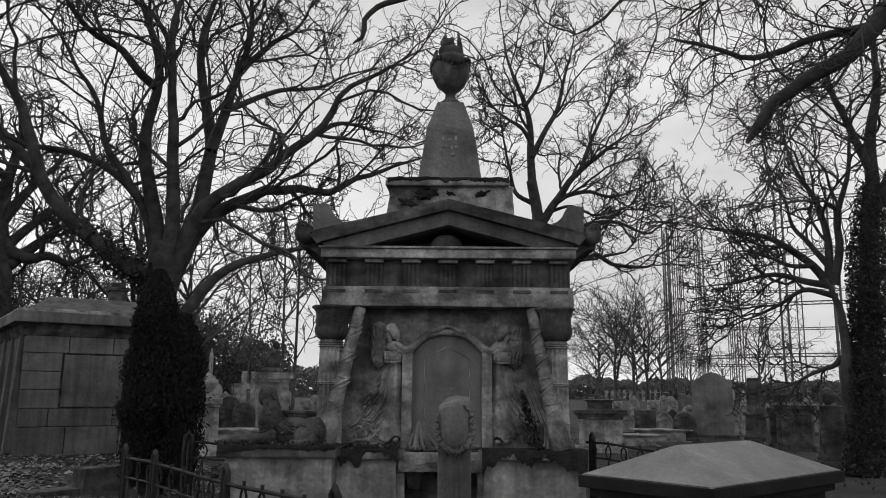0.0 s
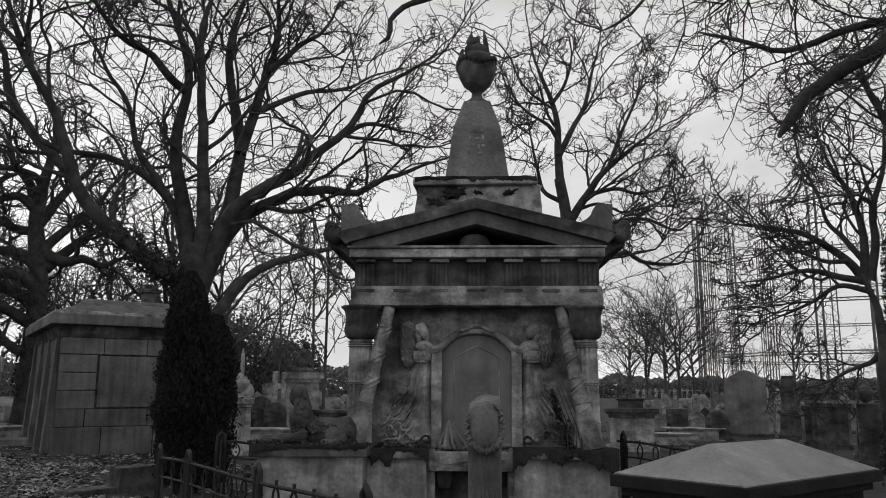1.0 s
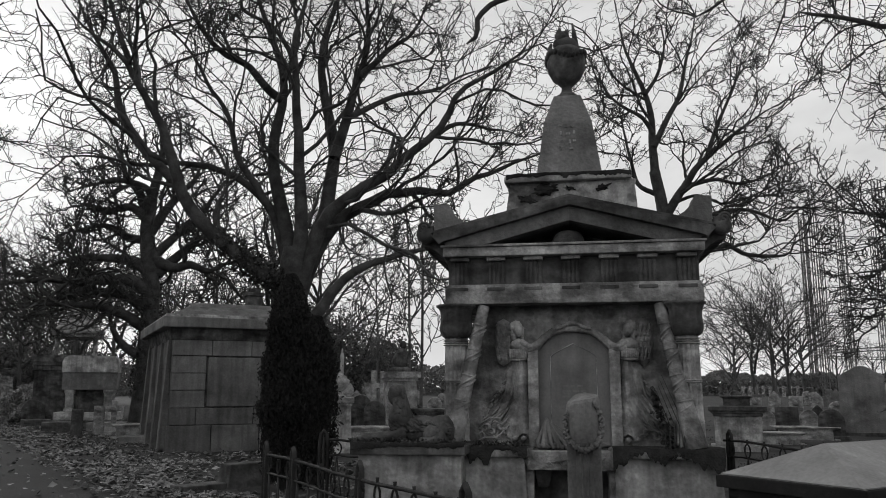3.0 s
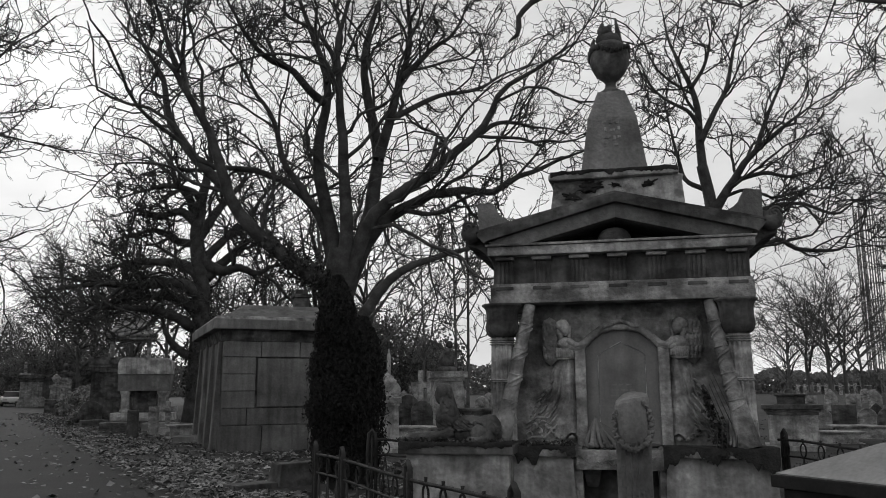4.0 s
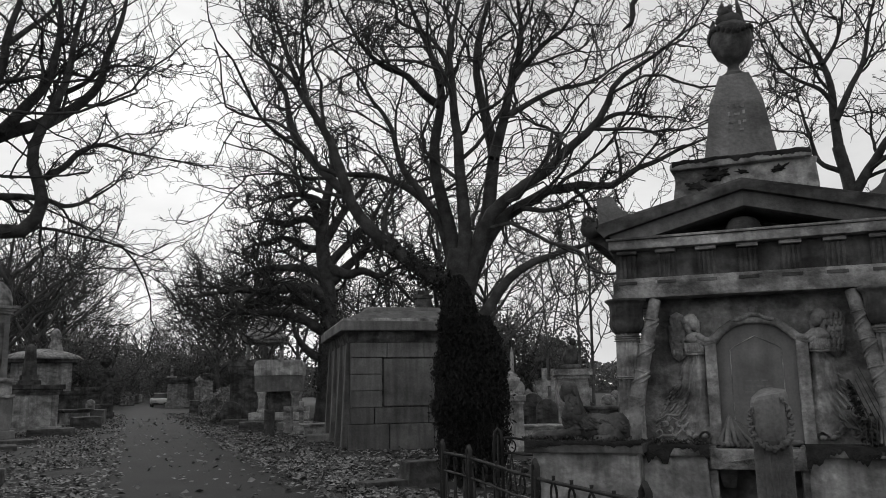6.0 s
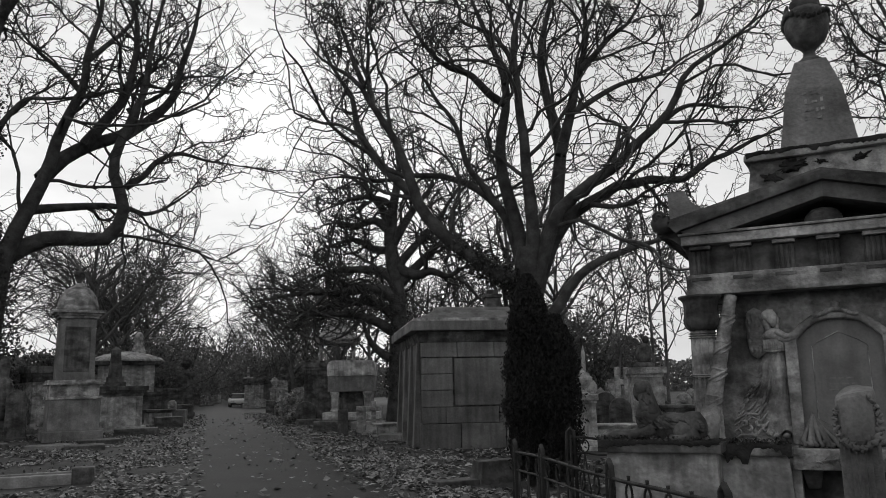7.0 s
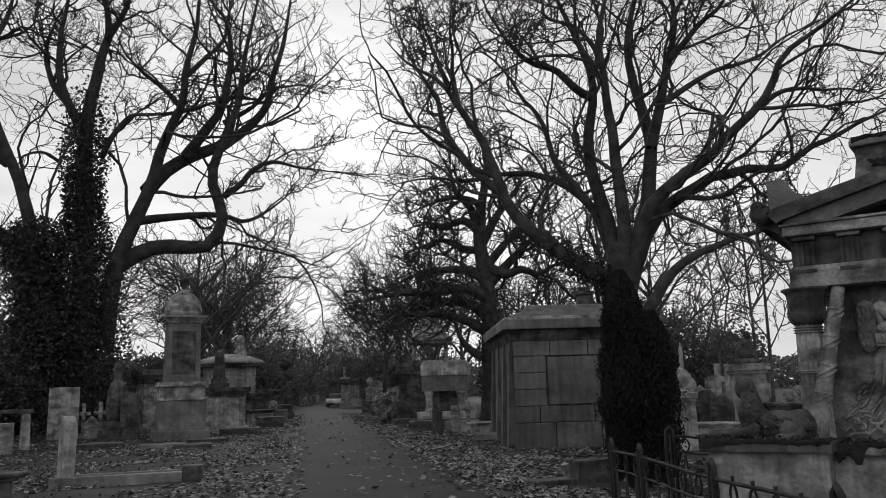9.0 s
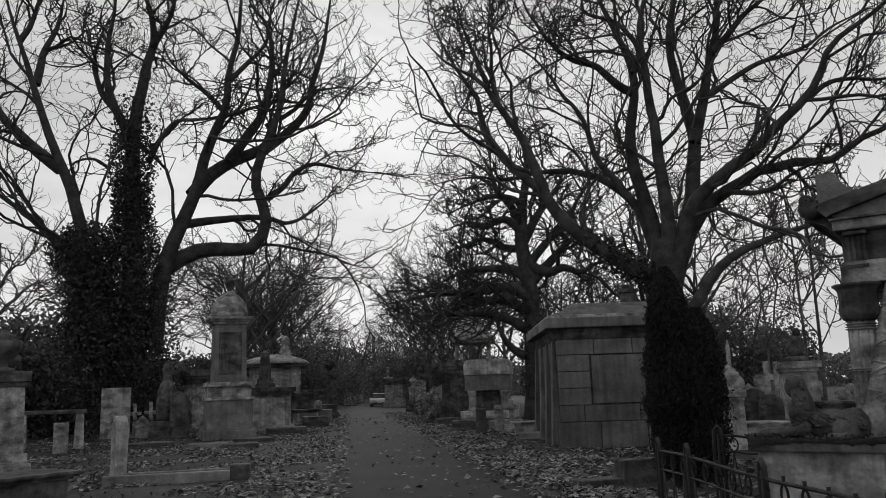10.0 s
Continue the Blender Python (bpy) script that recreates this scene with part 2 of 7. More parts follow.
def sprout(P, R, L, per, lo, hi, ratio, angle, k, rise, wander, rng, thin=0.6, end=0.35, rmin=0.008, cap=1.0):
    """Side branches on all the parent branches at once."""
    n, kp, _ = P.shape
    idx = np.repeat(np.arange(n), per)
    m = len(idx)
    u = lo + (hi - lo) * (np.tile(np.arange(per), n) + rng.uniform(0, 1, m)) / per
    x = u * (kp - 1)
    i = np.minimum(x.astype(int), kp - 2)
    f = (x - i)[:, None]
    start = P[idx, i] * (1 - f) + P[idx, i + 1] * f
    rad = R[idx, i] * (1 - f[:, 0]) + R[idx, i + 1] * f[:, 0]
    t = P[idx, i + 1] - P[idx, i]
    t /= np.linalg.norm(t, axis=1)[:, None] + 1e-9
    q = rng.normal(size=(m, 3))
    q -= (q * t).sum(1)[:, None] * t
    q /= np.linalg.norm(q, axis=1)[:, None] + 1e-9
    a = np.radians(angle * rng.uniform(0.6, 1.35, m))[:, None]
    d = t * np.cos(a) + q * np.sin(a)
    ln = L[idx] * ratio * (1.15 - 0.6 * u) * rng.uniform(0.55, 1.35, m)
    step = (ln / (k - 1))[:, None]
    pts = [start]
    bend = rng.normal(size=(m, 3)) * wander * 0.3
    for j in range(k - 1):
        kink = rng.normal(size=(m, 3)) * wander * (1.25 if j % 2 else 0.8)
        d = d + kink + bend + np.array([0, 0, rise * 1.6])
        d /= np.linalg.norm(d, axis=1)[:, None] + 1e-9
        pts.append(pts[-1] + d * step)
    P2 = np.stack(pts, 1)
    r0 = np.clip(rad * thin, rmin, cap)
    R2 = r0[:, None] * np.linspace(1, end, k)[None, :]
    return P2, np.maximum(R2, rmin * 0.6), ln


def strands(groups):
    """Tubes for groups of branches (points, radii, sides): vertices and faces."""
    V, F, base = [], [], 0
    for P, R, sides in groups:
        n, k, _ = P.shape
        t = np.gradient(P, axis=1)
        t /= np.linalg.norm(t, axis=2)[..., None] + 1e-9
        ref = np.where(np.abs(t[:, 0, 2:3]) > 0.8, np.array([1.0, 0.2, 0]), np.array([0.1, 0.2, 1.0]))
        u = np.empty_like(t)
        side = np.cross(t[:, 0], ref)
        for i in range(k):
            side = side - (side * t[:, i]).sum(1)[:, None] * t[:, i]
            side /= np.linalg.norm(side, axis=1)[:, None] + 1e-9
            u[:, i] = side
        w = np.cross(t, u)
        a = np.arange(sides) * 2 * math.pi / sides
        ring = P[:, :, None] + R[:, :, None, None] * (np.cos(a)[None, None, :, None] * u[:, :, None] + np.sin(a)[None, None, :, None] * w[:, :, None])
        V.append(ring.reshape(-1, 3))
        ib, ik, ia = np.meshgrid(np.arange(n), np.arange(k - 1), np.arange(sides), indexing="ij")
        a0 = base + (ib * k + ik) * sides + ia
        a1 = base + (ib * k + ik) * sides + (ia + 1) % sides
        F.append(np.stack([a0, a1, a1 + sides, a0 + sides], -1).reshape(-1, 4))
        base += n * k * sides
    return np.concatenate(V), np.concatenate(F)


def tree(name, place, limbs, label, seed, bark, density=(7, 6, 5), reach=0.5, twig=0.011, droop=0.0, ivy=0, ivy_top=10.0,
         ivy_limbs=1, ivy_spread=0.55, wander=0.3, ivy_from=0, ivy_leaf=0.12, pts=(11, 8, 5, 4), sway=1.0, ivy_skirt=0.0, blunt=False, bare=(), cap=1.0):
    """A bare tree: trunk and limbs along their paths, three orders of branches, and ivy where it climbs."""
    rng = np.random.default_rng(seed)
    x, y, az = place
    ob = thing(name, pose(x, y, 0, 0, 0, az), label, "tree")
    k0 = 24
    P0, R0 = [], []
    for li, (p, r0, r1) in enumerate(limbs):
        q = resample(p, k0)
        run = np.linspace(0, 1, k0)
        q += np.stack([noise_curve(rng, k0), noise_curve(rng, k0), noise_curve(rng, k0)], 1) * (0.3 * min(r0 * 2, 0.4)) * sway * np.minimum(run * 3, 1)[:, None]
        jit = rng.normal(size=(k0, 3)) * np.minimum(run * 4, 1)[:, None] * sway
        jit[1:-1] = (jit[:-2] + jit[1:-1] + jit[2:]) / 3
        q += jit * min(0.14, 0.55 * r0) * (0 if li == 0 else 1)
        P0.append(q)
        e = r1 * (0.85 if li == 0 else 0.7 if blunt else 0.25)
        rad = e + (r0 * 0.82 - e) * (1 - run) ** (1.25 if blunt else 1.0)
        if blunt and li:
            rad[-2:] *= (0.9, 0.35)
        R0.append(rad)
    P0, R0 = np.array(P0), np.array(R0)
    L0 = np.linalg.norm(np.diff(P0, axis=1), axis=2).sum(1)
    # trunk, flared at the foot
    tp, tr = P0[0].copy(), R0[0].copy()
    foot = np.array([[tp[0, 0], tp[0, 1], -0.3]])
    tp = np.vstack([foot, tp]) if tp[0, 2] > 0.1 else tp
    tr = np.concatenate([[tr[0] * 1.35], tr]) if len(tp) > len(tr) else tr
    v, f = strands([(tp[None], tr[None], 14)])
    mesh_np("trunk", v, f, bark, ob)
    # continue each limb with a slim leader so that no limb ends bluntly
    leafy = [i for i in range(1, len(limbs)) if i not in bare]
    P1, R1, L1 = sprout(P0[leafy], R0[leafy], L0[leafy], density[0], 0.18, 1.0, reach, 44, pts[0], 0.035 - droop, wander * 0.62, rng, 0.52, 0.3, twig * 2.5, cap)
    P2, R2, L2 = sprout(P1, R1, L1, density[1], 0.12, 1.0, 0.55, 44, pts[1], 0.045 - droop, wander * 0.9, rng, 0.6, 0.42, twig * 1.7)
    P3, R3, L3 = sprout(P2, R2, L2, density[2], 0.12, 1.0, 0.55, 44, pts[2], 0.035 - droop * 0.6, wander * 1.1, rng, 0.62, 0.45, twig)
    tail = []
    if len(density) > 3:
        P4, R4, L4 = sprout(P3, R3, L3, density[3], 0.2, 1.0, 0.6, 42, pts[3], 0.03 - droop * 0.5, wander * 1.3, rng, 0.75, 0.5, twig * 0.8)
        tail = [(P4, R4, 3)]
    for i, (q, r) in enumerate(zip(P0[1:], R0[1:])):
        v, f = strands([(q[None], r[None], 9)])
        mesh_np("limb", v, f, bark, ob)
    v, f = strands([(P1, R1, 5), (P2, R2, 4), (P3, R3, 3), *tail])
    crown = mesh_np("crown", v, f, bark, ob)
    tagged(crown, kind="stuff")
    if ivy:
        src_p = np.concatenate([P0[i] for i in range(ivy_from, ivy_limbs)])
        src_r = np.concatenate([R0[i] for i in range(ivy_from, ivy_limbs)])
        tops = np.concatenate([np.full(k0, ivy_top if i == ivy_from else ivy_top * 0.55) for i in range(ivy_from, ivy_limbs)])
        spreads = np.concatenate([np.full(k0, ivy_spread * (1.0 if i == ivy_from else 0.8)) for i in range(ivy_from, ivy_limbs)])
        ok = src_p[:, 2] < tops
        src_p, src_r, spreads = src_p[ok], src_r[ok], spreads[ok]
        j = rng.integers(0, len(src_p) - 1, ivy)
        w = rng.uniform(0, 1, ivy)[:, None]
        near = np.linalg.norm(src_p[j + 1] - src_p[j], axis=1) < 3
        c = np.where(near[:, None], src_p[j] * (1 - w) + src_p[j + 1] * w, src_p[j])
        d = rng.normal(size=(ivy, 3))
        d /= np.linalg.norm(d, axis=1)[:, None]
        bulge = 0.6 + 0.8 * np.array([noise.noise(Vector(q) * 0.7) for q in c])
        wide = 1 + ivy_skirt * np.clip(1 - c[:, 2] / 8.0, 0, 1)
        rr = src_r[j] + wide * spreads[j] * np.clip(bulge, 0.1, 1.4) * rng.uniform(0.1, 1.0, ivy) ** 0.5
        pos = c + d * rr[:, None]
        pos[:, 2] = np.maximum(pos[:, 2], 0.05)
        pos = pos[rng.uniform(size=ivy) > (c[:, 2] / ivy_top) ** 3]
        tagged(leaf_mesh("ivy", pos, ivy_leaf, rng, IVY, ob, "dark evergreen ivy leaves"), kind="stuff")
    return ob


def noise_curve(rng, k):
    a = rng.normal(size=4)
    x = np.linspace(0, 1, k)
    return sum(a[i] * np.sin((i + 1.3) * 3.1 * x + a[(i + 1) % 4] * 3) / (i + 1) for i in range(4))


def leafy_mass(name, place, size, label, seed, leaf=0.3, count=5000, clumps=26, material=None, category="tree", trunk=0.0):
    """An evergreen: a short stem and a crown of leaf clumps with gaps and an uneven outline."""
    rng = np.random.default_rng(seed)
    ob = thing(name, pose(place[0], place[1], 0, 0, 0, rng.uniform(0, 360)), label, category)
    w, h = size
    stem = bmesh.new()
    for a in range(4):
        ang = a * 1.6 + seed
        tube(stem, [(0.1 * math.cos(ang), 0.1 * math.sin(ang), -0.05), (0.15 * w * math.cos(ang), 0.15 * w * math.sin(ang), h * 0.4),
                    (0.3 * w * math.cos(ang), 0.3 * w * math.sin(ang), h * 0.8)], [0.035 * h, 0.02 * h, 0.004 * h], 6)
    part("trunk", stem, BARK_FAR, ob)
    cc = rng.normal(size=(clumps, 3))
    cc /= np.linalg.norm(cc, axis=1)[:, None]
    cc *= rng.uniform(0.25, 0.95, clumps)[:, None] ** 0.5
    cc[:, 2] = trunk + (cc[:, 2] * 0.5 + 0.5) * (1 - trunk)
    cc = cc * np.array([w * 0.42, w * 0.42, h * 0.88])
    cr = rng.uniform(0.1, 0.24, clumps) * min(w, h)
    j = rng.integers(0, clumps, count)
    d = rng.normal(size=(count, 3))
    d /= np.linalg.norm(d, axis=1)[:, None]
    pos = cc[j] + d * (cr[j] * rng.uniform(0.3, 1.0, count) ** 0.4)[:, None]
    pos[:, 2] = np.abs(pos[:, 2]) + 0.02
    tagged(leaf_mesh("crown", pos, leaf, rng, material or YEW, ob), kind="stuff")
    return ob


# ---- ground, avenue, litter ----
AV = radians(43.0)                                   # the avenue's bearing
ALONG, ACROSS = np.array([-math.sin(AV), math.cos(AV)]), np.array([math.cos(AV), math.sin(AV)])


def avenue(s, c):
    """World (x, y) at s metres along the avenue and c metres across it."""
    p = ALONG * s + ACROSS * c
    return float(p[0]), float(p[1])


def rise(x, y):
    """Gentle bumps of the turf, level under the road."""
    c = x * ACROSS[0] + y * ACROSS[1]
    off = min(1.0, max(0.0, max(c - 2.9, -0.6 - c) / 1.5))
    return off * (0.05 * noise.noise(Vector((x * 0.45, y * 0.45, 0))) + 0.03 * noise.noise(Vector((x * 1.7, y * 1.7, 3))) + 0.02)


def grow_ground():
    xs = sorted(set([-1500, -700, -350, -200, -140, -100, -80] + [-64 + 1.0 * i for i in range(101)] + [45, 60, 90, 140, 250, 500, 1500]))
    ys = sorted(set([-1500, -500, -150, -60, -30, -15] + [-6 + 1.0 * i for i in range(75)] + [74, 85, 100, 130, 180, 300, 600, 1500]))
    v = [(x, y, rise(x, y) if abs(x) < 70 and -7 < y < 70 else 0.0) for y in ys for x in xs]
    w = len(xs)
    f = [(j * w + i, j * w + i + 1, (j + 1) * w + i + 1, (j + 1) * w + i) for j in range(len(ys) - 1) for i in range(w - 1)]
    tagged(mesh_np("ground", v, f, SOIL), "dark winter turf and soil between graves", "ground", kind="structure")
    # the road: cambered strip with ragged edges
    rv, rf = [], []
    n, m = 170, 7
    for i in range(n):
        s = -8 + i * 1.0 if i < 100 else 92 + (i - 100) * 3
        for j in range(m):
            q = j / (m - 1)
            lo = -0.45 + 0.16 * noise.noise(Vector((s * 0.5, 0, 1)))
            hi = 2.6 + 0.32 * min(1.0, max(0.0, (s - 8.0) / 3.0)) + 0.16 * noise.noise(Vector((s * 0.5, 9, 1)))
            c = lo + (hi - lo) * q
            x, y = avenue(s, c)
            rv.append((x, y, 0.012 + 0.035 * (1 - (2 * q - 1) ** 2)))
    for i in range(n - 1):
        for j in range(m - 1):
            rf.append((i * m + j, i * m + j + 1, (i + 1) * m + j + 1, (i + 1) * m + j))
    tagged(mesh_np("road", rv, rf, ROAD), "worn dark asphalt cemetery avenue with fallen leaves", "road", kind="structure")


def litter():
    rng = np.random.default_rng(5)
    pts = []
    # drifts along both verges, thin on the road and in the graves
    for n, slo, shi, clo, chi in ((18000, -5, 60, 2.8, 4.6), (8000, -3, 40, 4.6, 8.5), (18000, -6, 60, -4.0, -0.4), (17000, 0, 40, -13, -3.6), (800, -5, 50, -0.4, 2.8), (700, 5, 60, 2.4, 2.9), (500, 5, 60, -0.4, 0.0)):
        s = slo + (shi - slo) * rng.uniform(0, 1, n) ** 1.5
        c = rng.uniform(clo, chi, n)
        p = s[:, None] * ALONG + c[:, None] * ACROSS
        if n > 1000:
            keep = np.array([noise.noise(Vector((a * 0.6, b * 0.6, 4))) for a, b in p]) > -0.18
            p = p[keep]
        pts.append(p)
    p = np.concatenate(pts)
    z = np.array([rise(a, b) for a, b in p])
    c = p @ ACROSS
    z = np.where((c > -0.5) & (c < 2.9), 0.05, z) + rng.uniform(0.008, 0.035, len(p))
    pos = np.column_stack([p, z])
    tagged(leaf_mesh("fallen_leaves", pos, 0.115, rng, LEAF, flat=0.9), "fallen plane leaves strewn over verge and road", "leaves", kind="stuff")
    n = 16000
    p = np.column_stack([rng.uniform(-36, 16, n), rng.uniform(6, 42, n)])
    c = p @ ACROSS
    ok = ((c < -0.7) | (c > 3.0)) & (np.array([noise.noise(Vector((a * 0.35, b * 0.35, 8))) for a, b in p]) > -0.05)
    p = p[ok]
    pos = np.column_stack([p, [rise(a, b) + 0.05 for a, b in p]])
    tagged(leaf_mesh("grass", pos, 0.05, rng, GRASS, up=0.5, long=1.3), "rough tufts of short winter grass", "grass", kind="stuff")


# ---- the Egyptian mausoleum ----
def bars(parent, rows, y, h=0.03, seed=1):
    """Worn lettering as plain bars: rows of (x0, x1, z)."""
    rng = random.Random(seed)
    for x0, x1, z in rows:
        bm = bmesh.new()
        x = x0
        while x < x1:
            w = rng.uniform(0.04, 0.11)
            box(bm, x, min(x + w, x1), y - 0.004, y + 0.01, z - h / 2, z + h / 2, 0)
            x += w + 0.025
        part("lettering", bm, LETTER, parent, "worn unreadable inscription line")


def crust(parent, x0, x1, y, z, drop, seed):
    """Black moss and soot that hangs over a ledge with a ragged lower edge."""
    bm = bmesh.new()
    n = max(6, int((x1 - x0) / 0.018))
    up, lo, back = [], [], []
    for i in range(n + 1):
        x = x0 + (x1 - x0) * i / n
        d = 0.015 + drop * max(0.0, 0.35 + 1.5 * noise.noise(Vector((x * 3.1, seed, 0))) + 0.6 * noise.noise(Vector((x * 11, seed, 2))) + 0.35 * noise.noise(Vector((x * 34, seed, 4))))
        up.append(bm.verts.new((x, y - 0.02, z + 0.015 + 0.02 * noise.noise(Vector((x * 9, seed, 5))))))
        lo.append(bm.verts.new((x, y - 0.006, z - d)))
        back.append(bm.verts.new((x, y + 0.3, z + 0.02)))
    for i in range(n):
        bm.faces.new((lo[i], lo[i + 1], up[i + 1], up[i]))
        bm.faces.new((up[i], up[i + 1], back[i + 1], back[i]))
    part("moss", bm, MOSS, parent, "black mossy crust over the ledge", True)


def relief(parent, cx, side, y):
    """A worn draped winged figure carved in relief, as one plain shape."""
    bm = bmesh.new()
    s = side
    rng = random.Random(int(cx * 100) + 200)
    # flat wing beside the head, with coarse worn feathers
    slab(bm, [(cx + s * 0.04, 1.98), (cx + s * 0.10, 1.9), (cx + s * 0.17, 1.84), (cx + s * 0.24, 1.9), (cx + s * 0.27, 2.06), (cx + s * 0.27, 2.25), (cx + s * 0.24, 2.36),
              (cx + s * 0.17, 2.40), (cx + s * 0.10, 2.36), (cx + s * 0.06, 2.24)], y + 0.03, y + 0.14)
    for r in range(6):
        for k in range(4):
            blob(bm, cx + s * (0.09 + 0.045 * k + 0.012 * (r % 2)), y + 0.03, 1.94 + 0.07 * r, 0.022, 0.005, 0.055, 8 * s, 0.6, 1)
    # head with headcloth, neck and shoulders
    blob(bm, cx - s * 0.01, y - 0.02, 2.26, 0.06, 0.08, 0.085, 0, 0.12)
    blob(bm, cx + s * 0.02, y, 2.30, 0.075, 0.08, 0.07, 0, 0.2)
    blob(bm, cx + s * 0.05, y + 0.02, 2.2, 0.035, 0.05, 0.11, 8 * s, 0.25)
    blob(bm, cx - s * 0.05, y + 0.02, 2.2, 0.028, 0.05, 0.09, -8 * s, 0.25)
    blob(bm, cx, y + 0.0, 2.09, 0.10, 0.08, 0.075, 0, 0.15)
    # arm raised to the arch
    tube(bm, [(cx - s * 0.04, y - 0.04, 2.12), (cx - s * 0.13, y - 0.07, 2.06), (cx - s * 0.22, y - 0.07, 2.07)], [0.042, 0.036, 0.03], 8)
    # pleated girdle
    for k in range(9):
        x = cx - 0.088 + 0.022 * k
        tube(bm, [(x, y - 0.045 - 0.02 * math.sin(math.pi * k / 8), 2.04), (x * 0.98 + cx * 0.02, y - 0.06 - 0.02 * math.sin(math.pi * k / 8), 1.93)], [0.012, 0.016], 6)
    tube(bm, [(cx - 0.1, y - 0.04, 1.925), (cx, y - 0.085, 1.915), (cx + 0.1, y - 0.04, 1.925)], 0.014, 6)
    # long robe, smooth over the leg and blown outward to the hem in sweeping folds
    rows, n = 26, 34
    grid = []
    for r in range(rows + 1):
        q = r / rows
        z = 1.92 - 0.87 * q
        x0, x1 = cx - s * (0.095 + 0.015 * q), cx + s * (0.095 + 0.33 * q ** 1.25 + 0.03 * math.sin(9 * q))
        row = []
        for i in range(n + 1):
            u = i / n
            leg = 0.10 * math.exp(-((u - 0.28 + 0.1 * q) / 0.22) ** 2)
            edge = 0.035 * (1 - u ** 3)
            fold = 0.026 * min(1.0, u * q * 2.2) * (math.sin(26 * u - 9 * q + 1.5 * math.sin(5 * q)) + 0.6 * math.sin(43 * u - 15 * q + side))
            row.append(bm.verts.new((x0 + (x1 - x0) * u, y + 0.075 - leg - edge - fold, z + 0.04 * math.sin(15 * u) * q ** 3)))
        grid.append(row)
    for a, b in zip(grid, grid[1:]):
        for i in range(n):
            bm.faces.new((a[i], a[i + 1], b[i + 1], b[i]))
    for k in range(5):
        q = k / 4
        reach = 0.14 + 0.2 * rng.random() * (0.5 + q)
        z0, fall = 1.5 - 0.3 * q + rng.uniform(-0.03, 0.03), rng.uniform(0.12, 0.24)
        wave = rng.uniform(-0.04, 0.04)
        tube(bm, [(cx + s * 0.12, y + 0.0, z0), (cx + s * (0.12 + reach * 0.3), y - 0.005, z0 - fall * 0.5 + wave), (cx + s * (0.12 + reach * 0.65), y + 0.005, z0 - fall * 0.75 - wave),
                  (cx + s * (0.12 + reach), y + 0.04, z0 - fall)], [0.008, 0.014, 0.012, 0.005], 6)
    # curled ends of the cloth, and the feet
    for k in range(7):
        x, z = cx + s * (0.10 + 0.055 * k), 1.06 + 0.05 * (k % 3)
        tube(bm, [(x + 0.032 * math.cos(j * 0.8 + k), y - 0.0, z + 0.03 * math.sin(j * 0.8 + k)) for j in range(6)], [0.009, 0.014, 0.016, 0.014, 0.012, 0.006], 6)
    for k in (-1, 1):
        blob(bm, cx + 0.05 * k, y - 0.04, 1.03, 0.04, 0.07, 0.03, 0, 0.2, 1)
    for k in range(26):
        q = rng.random()
        blob(bm, cx + s * (0.16 + 0.3 * q), y + 0.05, 1.62 - 0.5 * q + rng.uniform(-0.1, 0.1), 0.04, 0.02, 0.014, 48 * s, 0.7, 1)
    part("relief", worn(worn(bm, 0.008, 9), 0.006, 26), STONE, parent, "worn draped winged relief carving", True)


